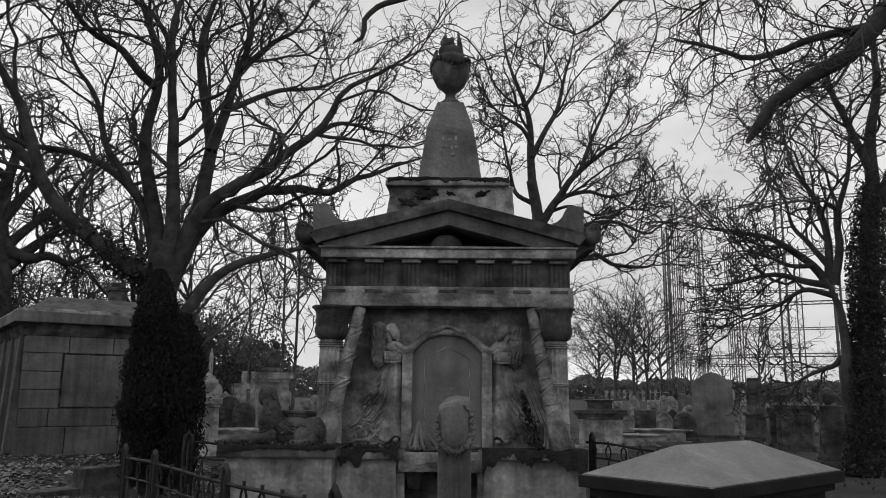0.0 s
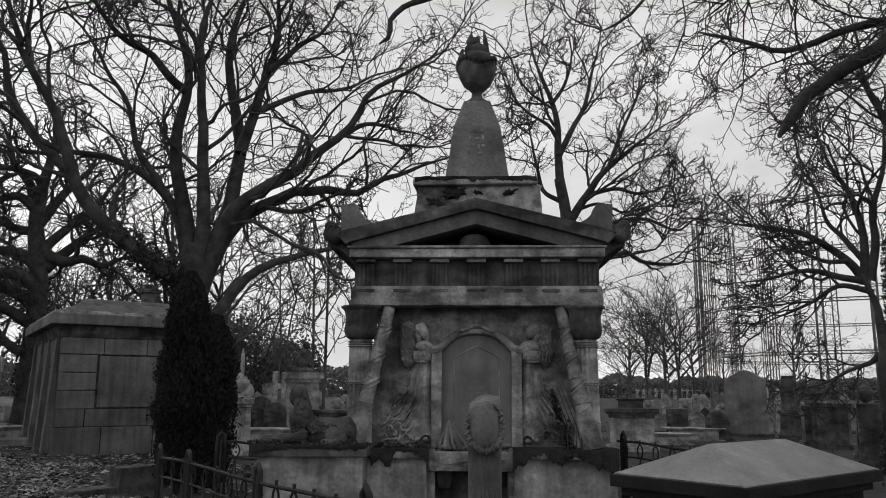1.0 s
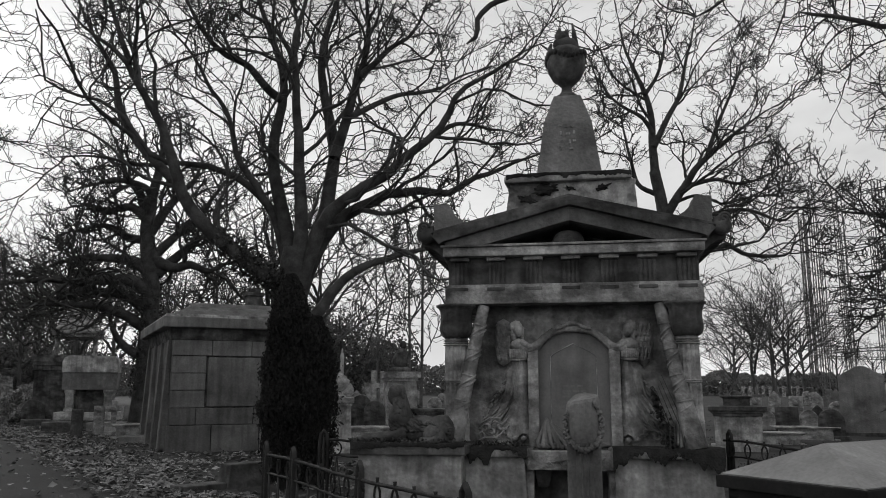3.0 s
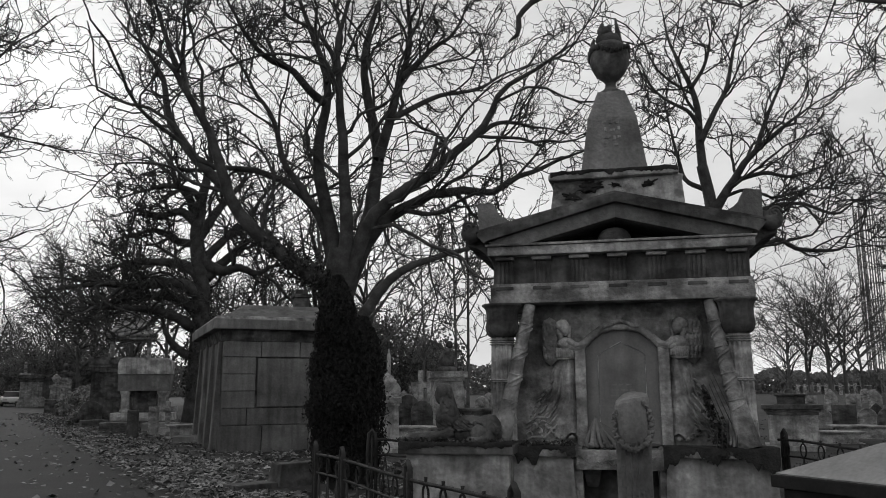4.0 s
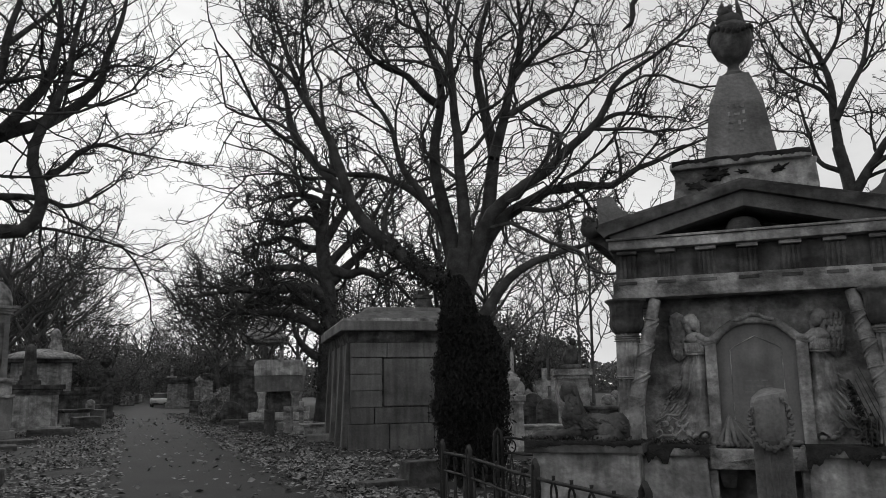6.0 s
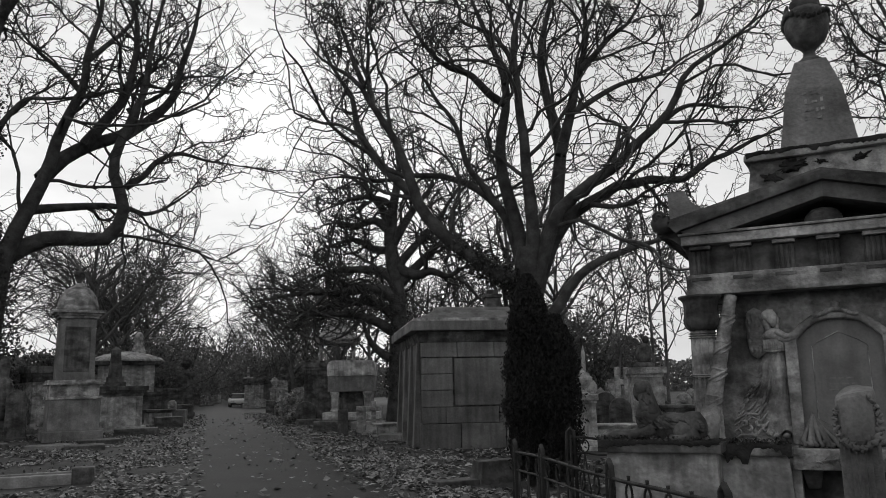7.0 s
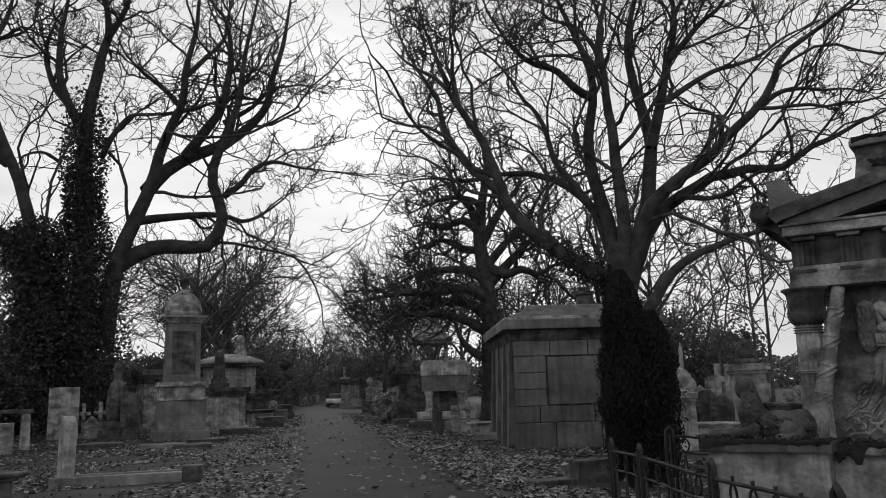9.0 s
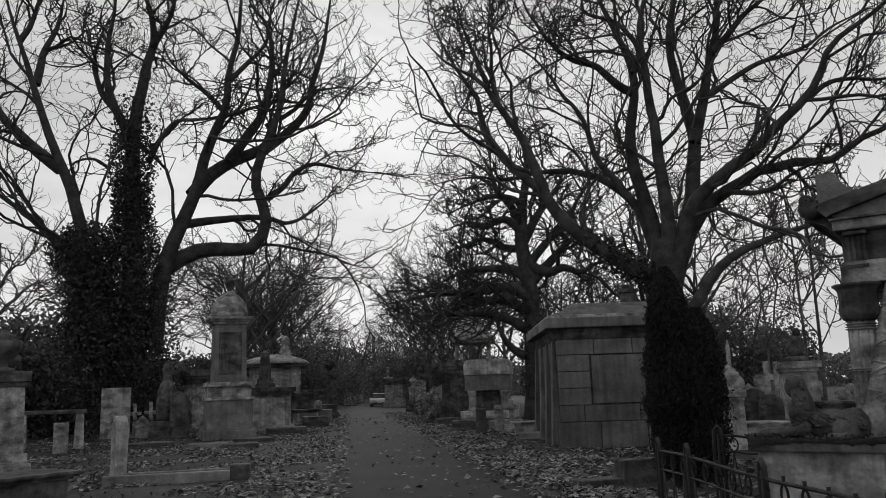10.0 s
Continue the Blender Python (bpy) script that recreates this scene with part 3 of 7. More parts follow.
def mausoleum():
    ob = thing("mausoleum", pose(0.06, 9.0, 0), "soot-stained stone Egyptian style mausoleum with urn, pediment and carved front", "mausoleum")
    P = lambda nm, bm, mt=STONE, par=ob, lb="", sm=False: part(nm, bm, mt, par, lb, sm)
    # lower stage: two plinths, recess between them
    for x0, x1, sd in ((-1.36, -0.56, 1), (0.42, 1.48, 2)):
        P("plinth", worn(cut(frust(bmesh.new(), (x0 - 0.05, x1 + 0.05, -0.3, 1.6, 0.0), (x0, x1, -0.26, 1.6, 0.86), 0.0), 4), 0.006, 4), STONE_PALE)
        P("ledge", worn(cut(block(x0 - 0.05, x1 + 0.05, -0.33, 1.6, 0.86, 0.95, 0.015), 1), 0.006, 6), STONE)
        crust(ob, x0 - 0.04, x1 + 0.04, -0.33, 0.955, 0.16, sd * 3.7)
    # The back of the recess is a darker stone than its jambs.
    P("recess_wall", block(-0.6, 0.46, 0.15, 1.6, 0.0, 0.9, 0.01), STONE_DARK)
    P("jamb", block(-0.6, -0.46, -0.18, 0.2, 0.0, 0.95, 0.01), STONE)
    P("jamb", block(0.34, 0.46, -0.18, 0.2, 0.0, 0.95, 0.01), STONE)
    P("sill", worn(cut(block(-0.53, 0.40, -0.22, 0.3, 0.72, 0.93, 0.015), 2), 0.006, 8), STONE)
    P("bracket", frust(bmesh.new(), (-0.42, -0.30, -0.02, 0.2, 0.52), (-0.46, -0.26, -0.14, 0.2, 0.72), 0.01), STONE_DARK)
    sprig = bmesh.new()
    tube(sprig, [(-0.32, -0.235, 0.8), (-0.1, -0.24, 0.84), (0.12, -0.235, 0.81), (0.3, -0.235, 0.86)], 0.01, 5)
    for k in range(12):
        x = -0.3 + 0.05 * k
        tube(sprig, [(x, -0.235, 0.82), (x + 0.05, -0.245, 0.82 + (0.045 if k % 2 else -0.045))], [0.009, 0.003], 4)
    P("carved_sprig", sprig, STONE)
    # upper stage, battered
    P("wall", worn(cut(frust(bmesh.new(), (-1.42, 1.40, 0.22, 2.9, 0.94), (-1.1, 1.08, 0.3, 2.8, 2.56), 0.0), 5), 0.006, 3), STONE)
    # tablet with arched head
    arch = [(-0.40, 0.97), (-0.40, 2.02)] + [(-0.40 * math.cos(math.pi * k / 14), 2.02 + 0.22 * math.sin(math.pi * k / 14)) for k in range(1, 14)] + [(0.40, 2.02), (0.40, 0.97)]
    P("tablet", slab(bmesh.new(), arch[::-1], 0.17, 0.3), SLATE, ob, "smooth dark arched inscription tablet")
    for s in (-1, 1):
        P("tablet_frame", block(min(s * 0.40, s * 0.52), max(s * 0.40, s * 0.52), 0.1, 0.3, 0.95, 2.04, 0.01))
    inner = bmesh.new()
    tube(inner, [(-0.26, 0.165, 1.0), (-0.26, 0.165, 1.95), (-0.2, 0.165, 2.0), (0.0, 0.165, 2.1), (0.2, 0.165, 2.0), (0.26, 0.165, 1.95), (0.26, 0.165, 1.0)], 0.006, 5)
    P("tablet_moulding", inner)
    hood = bmesh.new()
    pts = [(-0.60, 2.055), (-0.5, 2.04), (-0.42, 2.07), (-0.34, 2.15), (-0.22, 2.235), (-0.08, 2.27), (0.08, 2.27), (0.22, 2.235), (0.34, 2.15), (0.42, 2.07), (0.5, 2.04), (0.60, 2.055)]
    tube(hood, [(x, 0.13, z) for x, z in pts], [0.03, 0.05, 0.05, 0.045, 0.045, 0.045, 0.045, 0.045, 0.045, 0.05, 0.05, 0.03], 8)
    P("arch_hood", worn(hood, 0.008, 12), STONE, ob, "worn arched moulding with scrolled ends", True)
    gar = bmesh.new()
    for k in range(13):
        x = -0.18 + 0.03 * k
        blob(gar, x, 0.09, 2.30 - 0.03 * math.cos(k * 0.52), 0.035, 0.045, 0.03, 0, 0.4, 1)
    blob(gar, 0.0, 0.1, 2.37, 0.05, 0.05, 0.05, 0, 0.4, 1)
    P("garland", gar, STONE, ob, "", True)
    bars(ob, [(-0.12, 0.1, 1.62), (-0.16, 0.14, 1.56), (-0.14, 0.15, 1.5), (-0.1, 0.1, 1.44)], 0.168, 0.016, 4)
    # trophy of folded cloth and gloves on the sill
    for k in range(11):
        q = k / 10
        heap = bmesh.new()
        x = -0.42 + 0.5 * q
        tube(heap, [(-0.31 + 0.03 * q, 0.0, 1.27 - 0.05 * q), (-0.36 + 0.25 * q, -0.05, 1.14 - 0.03 * q), (x + 0.02 * math.sin(k * 2.1), -0.12, 1.0), (x + 0.03, -0.17, 0.95)],
             [0.012, 0.02 + 0.008 * (k % 2), 0.028, 0.02], 6)
        P("carved_fold", worn(heap, 0.015, 10), STONE_MID, ob, "", True)
    for k in range(6):
        heap = bmesh.new()
        blob(heap, -0.36 + 0.13 * k, -0.08, 0.965 + 0.015 * (k % 2), 0.09, 0.08, 0.035, 12 * (-1) ** k, 0.6)
        P("carved_drapery", worn(heap, 0.015, 10), STONE_MID, ob, "", True)
    relief(ob, -0.63, -1, 0.17)
    relief(ob, 0.63, 1, 0.17)
    # raked roll mouldings wound with ribbon
    for s in (-1, 1):
        roll = bmesh.new()
        a, b = Vector((s * 0.985 - 0.02, 0.0, 2.53)), Vector((s * 1.31 - 0.05, -0.17, 0.96))
        tube(roll, [a.lerp(b, k / 8) for k in range(9)], [0.066 + 0.004 * k + (0.0, 0.0, 0.0, 0.0, 0.0, 0.0, 0.006, 0.02, 0.03)[k] for k in range(9)], 12)
        for k in range(5):
            c = 0.14 + 0.18 * k
            u, w = a.lerp(b, c), a.lerp(b, c + 0.012)
            tube(roll, [u, w], 0.078 + 0.006 * k, 12)
            h0 = [a.lerp(b, c + 0.014 * q) + Vector(((0.07 + 0.005 * k) * math.cos(0.45 * q), -(0.07 + 0.005 * k) * math.sin(0.45 * q), 0)) for q in range(8)]
            tube(roll, h0, 0.016, 6)
            tube(roll, [v - Vector((0, 0, 0.055)) for v in h0], 0.012, 6)
        P("roll_moulding", worn(roll, 0.005, 12), STONE, ob, "ribbon-bound corner roll moulding", True)
        # column with lotus capital
        cx = s * 1.28 - 0.045
        col = P("column", lathe(bmesh.new(), [(0.17, 0.94), (0.17, 1.0), (0.15, 1.02), (0.147, 1.25), (0.143, 1.26), (0.135, 1.9), (0.13, 2.17)], 96, cx, -0.02, 0.2, 14), STONE, ob, "", True)
        # Capitals use a darker stone than the column shafts.
        part("capital", lathe(bmesh.new(), [(0.135, 2.16), (0.165, 2.18), (0.19, 2.23), (0.195, 2.28), (0.185, 2.33), (0.182, 2.4), (0.19, 2.47), (0.215, 2.505), (0.235, 2.515), (0.235, 2.54), (0.2, 2.545)], 84, cx, -0.02, 0.06, 14), STONE_DARK, col, "dark lotus capital", True)
        for z in (1.22, 1.24, 1.66, 1.68, 2.08, 2.105, 2.13):
            part("ring", lathe(bmesh.new(), [(0.13, z - 0.01), (0.157, z), (0.13, z + 0.01)], 20, cx, -0.02), STONE, col, "", True)
    # entablature
    P("architrave", worn(cut(block(-1.45, 1.45, -0.08, 2.8, 2.545, 2.74, 0.012), 3), 0.006, 4), STONE)
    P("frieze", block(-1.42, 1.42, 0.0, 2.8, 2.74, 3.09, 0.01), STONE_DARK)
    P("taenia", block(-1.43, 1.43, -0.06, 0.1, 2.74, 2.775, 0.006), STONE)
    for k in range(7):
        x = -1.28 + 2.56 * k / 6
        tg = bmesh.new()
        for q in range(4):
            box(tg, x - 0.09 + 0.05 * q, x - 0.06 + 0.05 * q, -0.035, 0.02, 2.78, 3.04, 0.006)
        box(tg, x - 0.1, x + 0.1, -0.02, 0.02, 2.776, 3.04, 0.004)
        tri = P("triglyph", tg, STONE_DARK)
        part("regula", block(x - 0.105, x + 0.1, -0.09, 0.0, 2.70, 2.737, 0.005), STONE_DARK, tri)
        part("mutule", block(x - 0.11, x + 0.11, -0.09, 0.0, 3.05, 3.088, 0.006), STONE, tri)
    P("cornice", worn(cut(block(-1.465, 1.465, -0.16, 0.8, 3.094, 3.197, 0.012), 3), 0.006, 5), STONE)
    P("bed_mould", block(-1.49, 1.49, -0.185, 0.8, 3.2, 3.228, 0.01), STONE)
    # side gorge, flaring outwards
    for s in (-1, 1):
        prof = [(s * 1.40, 2.78)] + [(s * (1.40 + 0.36 * (1 - math.cos(math.pi / 2 * k / 8))), 2.78 + 0.5 * math.sin(math.pi / 2 * k / 8)) for k in range(9)] + [(s * 1.76, 3.4), (s * 1.40, 3.4)]
        P("side_gorge", slab(bmesh.new(), prof, 0.16, 2.8), STONE_DARK)
        P("gutter_end", lathe(bmesh.new(), [(0.02, 3.30), (0.1, 3.34), (0.13, 3.42), (0.1, 3.50), (0.03, 3.53)], 14, s * 1.70, 0.1), STONE_DARK, ob, "", True)
        # horn block with curved inner side, and scroll
        horn = [(s * 1.40, 3.36), (s * 1.59, 3.36), (s * 1.60, 3.75), (s * 1.42, 3.76), (s * 1.38, 3.66), (s * 1.30, 3.58), (s * 1.2, 3.52), (s * 1.1, 3.48)]
        P("acroterion", worn(slab(bmesh.new(), horn, 0.0, 0.35), 0.006, 6), STONE_MID)
        scroll = bmesh.new()
        tube(scroll, [(s * 1.72 + 0.07 * (1 - k / 30) * math.cos(k * 0.45), 0.0, 3.48 + 0.07 * (1 - k / 30) * math.sin(k * 0.45)) for k in range(26)], 0.02, 5)
        lathe(scroll, [(0.05, 3.42), (0.06, 3.48), (0.04, 3.54)], 12, s * 1.72, 0.08)
        P("palmette", scroll, STONE_DARK, ob, "", True)
    # pediment
    for s in (-1, 1):
        rk = [(s * 1.43, 3.232), (s * 1.46, 3.262), (0.0, 3.655), (0.0, 3.49), (s * 0.98, 3.232)]
        P("raking_face", worn(slab(bmesh.new(), rk, -0.13, 0.75), 0.005, 5), STONE_MID)
        top = [(s * 1.50, 3.24), (s * 1.58, 3.33), (s * 1.56, 3.37), (0.0, 3.75), (0.0, 3.658), (s * 1.46, 3.265)]
        P("raking_cornice", worn(slab(bmesh.new(), top, -0.22, 2.8), 0.005, 5), STONE_DARK)
        lip = [(s * 1.60, 3.373), (s * 1.58, 3.40), (0.0, 3.788), (0.0, 3.754)]
        P("roof_lip", slab(bmesh.new(), lip, -0.18, 2.8), STONE_DARK)
    # Set-back tympanum and beehive in the darker stone.
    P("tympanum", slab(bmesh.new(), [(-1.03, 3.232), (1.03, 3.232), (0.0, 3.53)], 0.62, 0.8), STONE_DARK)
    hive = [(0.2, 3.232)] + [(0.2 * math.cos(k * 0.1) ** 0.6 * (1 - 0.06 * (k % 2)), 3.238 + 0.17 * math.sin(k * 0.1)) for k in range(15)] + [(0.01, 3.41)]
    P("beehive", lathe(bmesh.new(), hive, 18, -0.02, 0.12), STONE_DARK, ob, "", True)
    # block above the pediment
    P("upper_block", worn(cut(frust(bmesh.new(), (-0.80, 0.80, 0.5, 2.1, 3.5), (-0.72, 0.72, 0.55, 2.0, 4.12), 0.0), 5), 0.012, 4), STONE)
    P("upper_cap", worn(cut(block(-0.78, 0.78, 0.46, 2.1, 4.12, 4.20, 0.02), 3), 0.014, 5), STONE)
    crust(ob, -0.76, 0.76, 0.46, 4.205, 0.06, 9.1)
    for x, z, r in ((-0.28, 4.02, 0.1), (-0.5, 3.9, 0.08), (0.42, 4.03, 0.06), (0.02, 4.03, 0.04)):
        st = bmesh.new()
        blob(st, x, 0.535, z, r * 1.1, 0.02, r * 0.5, 20 * math.sin(x * 9), 1.8, 3)
        P("spalled_patch", st, MOSS, ob, "dark spalled hollow in the stone", True)
    P("corner_scroll", lathe(bmesh.new(), [(0.05, 3.6), (0.07, 3.8), (0.05, 4.05), (0.07, 4.12)], 12, 0.76, 0.56), STONE, ob, "", True)
    # obelisk pedestal
    P("obelisk", worn(cut(frust(frust(bmesh.new(), (-0.41, 0.45, 0.82, 1.68, 4.2), (-0.285, 0.33, 0.93, 1.55, 5.04), 0.0),
                                (-0.285, 0.33, 0.93, 1.55, 5.04), (-0.15, 0.20, 1.05, 1.4, 5.44), 0.0), 3), 0.006, 5), STONE_MID)
    for x, z, w, h in ((-0.08, 4.98, .05, .03), (0.0, 4.98, .03, .06), (0.08, 4.96, .05, .03), (-0.07, 4.87, .03, .06), (0.02, 4.86, .06, .03), (0.1, 4.88, .03, .05),
                       (-0.06, 4.76, .06, .03), (0.04, 4.75, .03, .05), (0.1, 4.76, .04, .03), (-0.08, 4.66, .03, .05), (0.06, 4.65, .05, .03)):
        yy = 0.93 - (5.04 - z) * 0.131
        gl = bmesh.new()
        box(gl, x - w / 2, x + w / 2, yy - 0.012, yy + 0.03, z - h / 2, z + h / 2, 0.003)
        P("carved_sign", gl, STONE, ob, "worn carved relief sign")
    # flaming urn
    urn = P("urn", lathe(bmesh.new(), [(0.15, 5.43), (0.155, 5.48), (0.12, 5.5), (0.075, 5.55), (0.068, 5.61), (0.11, 5.66), (0.19, 5.73), (0.24, 5.83), (0.262, 5.96), (0.25, 6.08), (0.18, 6.16), (0.14, 6.2)], 24, 0.025, 1.22), STONE_DARK, ob, "soot-black stone urn with garland and flame", True)
    g2 = bmesh.new()
    for k in range(26):
        a = 2 * math.pi * k / 26
        blob(g2, 0.025 + 0.26 * math.cos(a), 1.22 + 0.26 * math.sin(a), 6.02 + 0.05 * math.cos(3 * a + 1), 0.042, 0.042, 0.046, 0, 0.7, 1)
    part("urn_garland", g2, STONE_DARK, urn, "", True)
    fl = bmesh.new()
    blob(fl, 0.02, 1.22, 6.2, 0.19, 0.18, 0.14, 0, 0.4)
    blob(fl, -0.03, 1.22, 6.34, 0.09, 0.09, 0.1, 0, 0.4)
    tube(fl, [(-0.05, 1.22, 6.3), (-0.06, 1.22, 6.42), (-0.045, 1.22, 6.5)], [0.06, 0.04, 0.01], 7)
    tube(fl, [(0.15, 1.22, 6.15), (0.15, 1.22, 6.35), (0.125, 1.22, 6.55)], [0.06, 0.035, 0.012], 7)
    tube(fl, [(0.02, 1.22, 6.3), (0.03, 1.22, 6.4), (0.05, 1.22, 6.44)], [0.06, 0.05, 0.03], 7)
    tube(fl, [(-0.17, 1.22, 6.1), (-0.19, 1.22, 6.2), (-0.17, 1.22, 6.26)], [0.05, 0.035, 0.02], 6)
    part("urn_flame", worn(fl, 0.012, 9), STONE_DARK, urn, "", True)


def creeper():
    """Dark weeds rooted in the ledge and climbing over the carving."""
    rng = np.random.default_rng(44)
    ob = thing("creeper", pose(0.06, 9.0, 0), "dark straggling creeper rooted on the mausoleum ledge", "plant")
    stem = bmesh.new()
    for k in range(5):
        x = 0.92 + 0.05 * k
        tube(stem, [(x, -0.3, 0.95), (x + 0.03, -0.15, 1.2), (x - 0.05 - 0.03 * k, -0.02, 1.5 + 0.06 * k)], [0.006, 0.005, 0.003], 5)
    part("stem", stem, BARK, ob)
    n = 420
    z = rng.uniform(0.88, 1.6, n)
    x = 0.98 - 0.22 * (z - 1.0) + rng.normal(size=n) * 0.05 * (1.8 - z)
    y = np.interp(z, [0.88, 1.0, 1.6], [-0.36, -0.2, 0.02]) + rng.normal(size=n) * 0.03
    tagged(leaf_mesh("leaves", np.column_stack([x, y, z]), 0.045, rng, IVY, ob), kind="stuff")
    for x0, x1, zz in ((-1.36, -0.56, 0.965), (-2.35, -1.2, 1.01)):
        tuft = thing("ledge_weeds", pose(0.06 if zz < 1 else 0.0, 9.0, 0), "small dark moss and weeds growing along the ledge", "plant")
        m = 260
        px = rng.uniform(x0, x1, m)
        py = (-0.3 if zz < 1 else -0.66) + rng.uniform(0, 0.25, m)
        tagged(leaf_mesh("moss", np.column_stack([px, py, zz + rng.uniform(0, 0.05, m)]), 0.035, rng, IVY, tuft, up=0.4), kind="stuff")


def broken_column():
    ob = thing("broken_column", pose(0.125, 7.6, 0), "fluted broken stone column with a carved wreath before the mausoleum", "column")
    part("base", steps(bmesh.new(), [(0.3, 0.3, 0.0, 0.12), (0.24, 0.24, 0.12, 0.26)]), STONE, ob)
    bm = bmesh.new()
    seg, rings = 144, []
    for z, q, deep in ((0.26, 0.0, 1.0), (0.6, 0.0, 1.0), (1.02, 0.0, 1.0), (1.1, 0.0, 0.15), (1.3, 0.0, 0.1), (1.3, 0.85, 0.1), (1.3, 1.0, 0.1)):
        ring = []
        for i in range(seg):
            a = 2 * math.pi * i / seg
            r = 0.158 * (1 - 0.27 * deep * abs(math.sin(9 * a)) ** 0.7) * (0.94 if q == 1.0 else 1.0)
            x, y = r * math.cos(a), r * math.sin(a)
            top = 1.52 + x * 0.2 + y * 0.2 - 1.6 * x * x + 0.014 * noise.noise(Vector((x * 11, y * 11, 2)))
            ring.append(bm.verts.new((x, y, z + (top - z) * q)))
        rings.append(ring)
    for a, b in zip(rings, rings[1:]):
        for i in range(seg):
            bm.faces.new((a[i], a[(i + 1) % seg], b[(i + 1) % seg], b[i]))
    bm.faces.new(rings[-1])
    part("shaft", bm, STONE_MID, ob)
    # a wreath hung flat against the upper part, thickest below
    wr = bmesh.new()
    for k in range(62):
        a = math.pi * (0.85 + 1.45 * k / 61)
        x, z = 0.165 * math.cos(a), 1.27 + 0.235 * math.sin(a)
        fat = 0.7 + 0.5 * max(0.0, -math.sin(a)) + 0.2 * max(0.0, math.cos(a))
        y = -0.185 + 0.13 * (x / 0.17) ** 2
        blob(wr, x * (1 + 0.08 * math.sin(k * 2.3)), y + 0.012 * math.sin(k * 1.7), z, 0.017 * fat, 0.02 * fat, 0.034 * fat, 70 * math.sin(k * 1.9), 0.8, 1)
    part("wreath", worn(wr, 0.012, 20), STONE_MID, ob, "carved stone wreath hung on the column", True)


def sphinx():
    ped = thing("sphinx_pedestal", pose(-1.62, 8.55, 0), "stained pale stone pedestal with a mossy ledge beside the mausoleum", "pedestal")
    part("body", worn(cut(frust(bmesh.new(), (-0.68, 0.5, -0.22, 0.6, 0.0), (-0.62, 0.48, -0.18, 0.55, 0.9), 0.0), 4), 0.006, 4), STONE_PALE, ped)
    part("ledge", worn(cut(block(-0.7, 0.54, -0.26, 0.6, 0.9, 1.0, 0.015), 2), 0.008, 6), STONE_DARK, ped)
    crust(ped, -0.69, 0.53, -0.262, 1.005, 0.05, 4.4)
    bm = bmesh.new()
    blob(bm, 0.12, 0.15, 1.17, 0.36, 0.16, 0.16, -4, 0.12)
    blob(bm, 0.36, 0.12, 1.17, 0.17, 0.2, 0.18, 0, 0.12)
    blob(bm, 0.30, -0.02, 1.1, 0.16, 0.07, 0.12, 10, 0.1)
    blob(bm, -0.16, 0.12, 1.26, 0.15, 0.15, 0.22, -18, 0.1)
    blob(bm, -0.24, 0.12, 1.56, 0.085, 0.085, 0.11, 0, 0.08)
    blob(bm, -0.20, 0.12, 1.6, 0.11, 0.12, 0.1, 0, 0.1)
    frust(bm, (-0.25, -0.04, 0.0, 0.24, 1.3), (-0.24, -0.1, 0.03, 0.21, 1.58), 0.03)
    for y in (0.02, 0.22):
        tube(bm, [(-0.08, y, 1.16), (-0.32, y, 1.08), (-0.6, y, 1.045), (-0.7, y, 1.035), (-0.74, y, 1.03)], [0.09, 0.07, 0.055, 0.06, 0.03], 9)
        tube(bm, [(0.42, y - 0.05, 1.1), (0.28, y - 0.08, 1.05), (0.12, y - 0.08, 1.03)], [0.08, 0.05, 0.04], 8)
    for k in range(7):
        tube(bm, [(-0.02 + 0.03 * k, -0.02, 1.26 - 0.012 * k), (0.06 + 0.03 * k, -0.03, 1.18 - 0.01 * k), (0.16 + 0.025 * k, 0.0, 1.2)], 0.02, 5)
    rs = random.Random(6)
    for k in range(120):
        a = rs.uniform(-0.25, 0.5)
        blob(bm, a, 0.0 - 0.02 * rs.random(), 1.27 - 0.12 * rs.random() - 0.05 * abs(a), 0.04, 0.035, 0.018, rs.uniform(10, 50), 0.7, 1)
    for k in range(16):
        blob(bm, -0.2 + 0.09 * rs.random(), 0.0 + 0.04 * rs.random(), 1.35 + 0.28 * rs.random(), 0.02, 0.02, 0.035, rs.uniform(-20, 20), 0.5, 1)
    st = part("sphinx_statue", worn(worn(bm, 0.022, 8), 0.024, 26), STONE_DARK, None, "", True)
    st.matrix_world = pose(-1.7, 8.52, 0.09) @ Matrix.Diagonal((0.88, 0.88, 0.91, 1))
    tagged(st, "worn dark stone reclining sphinx figure on its pedestal", "statue")


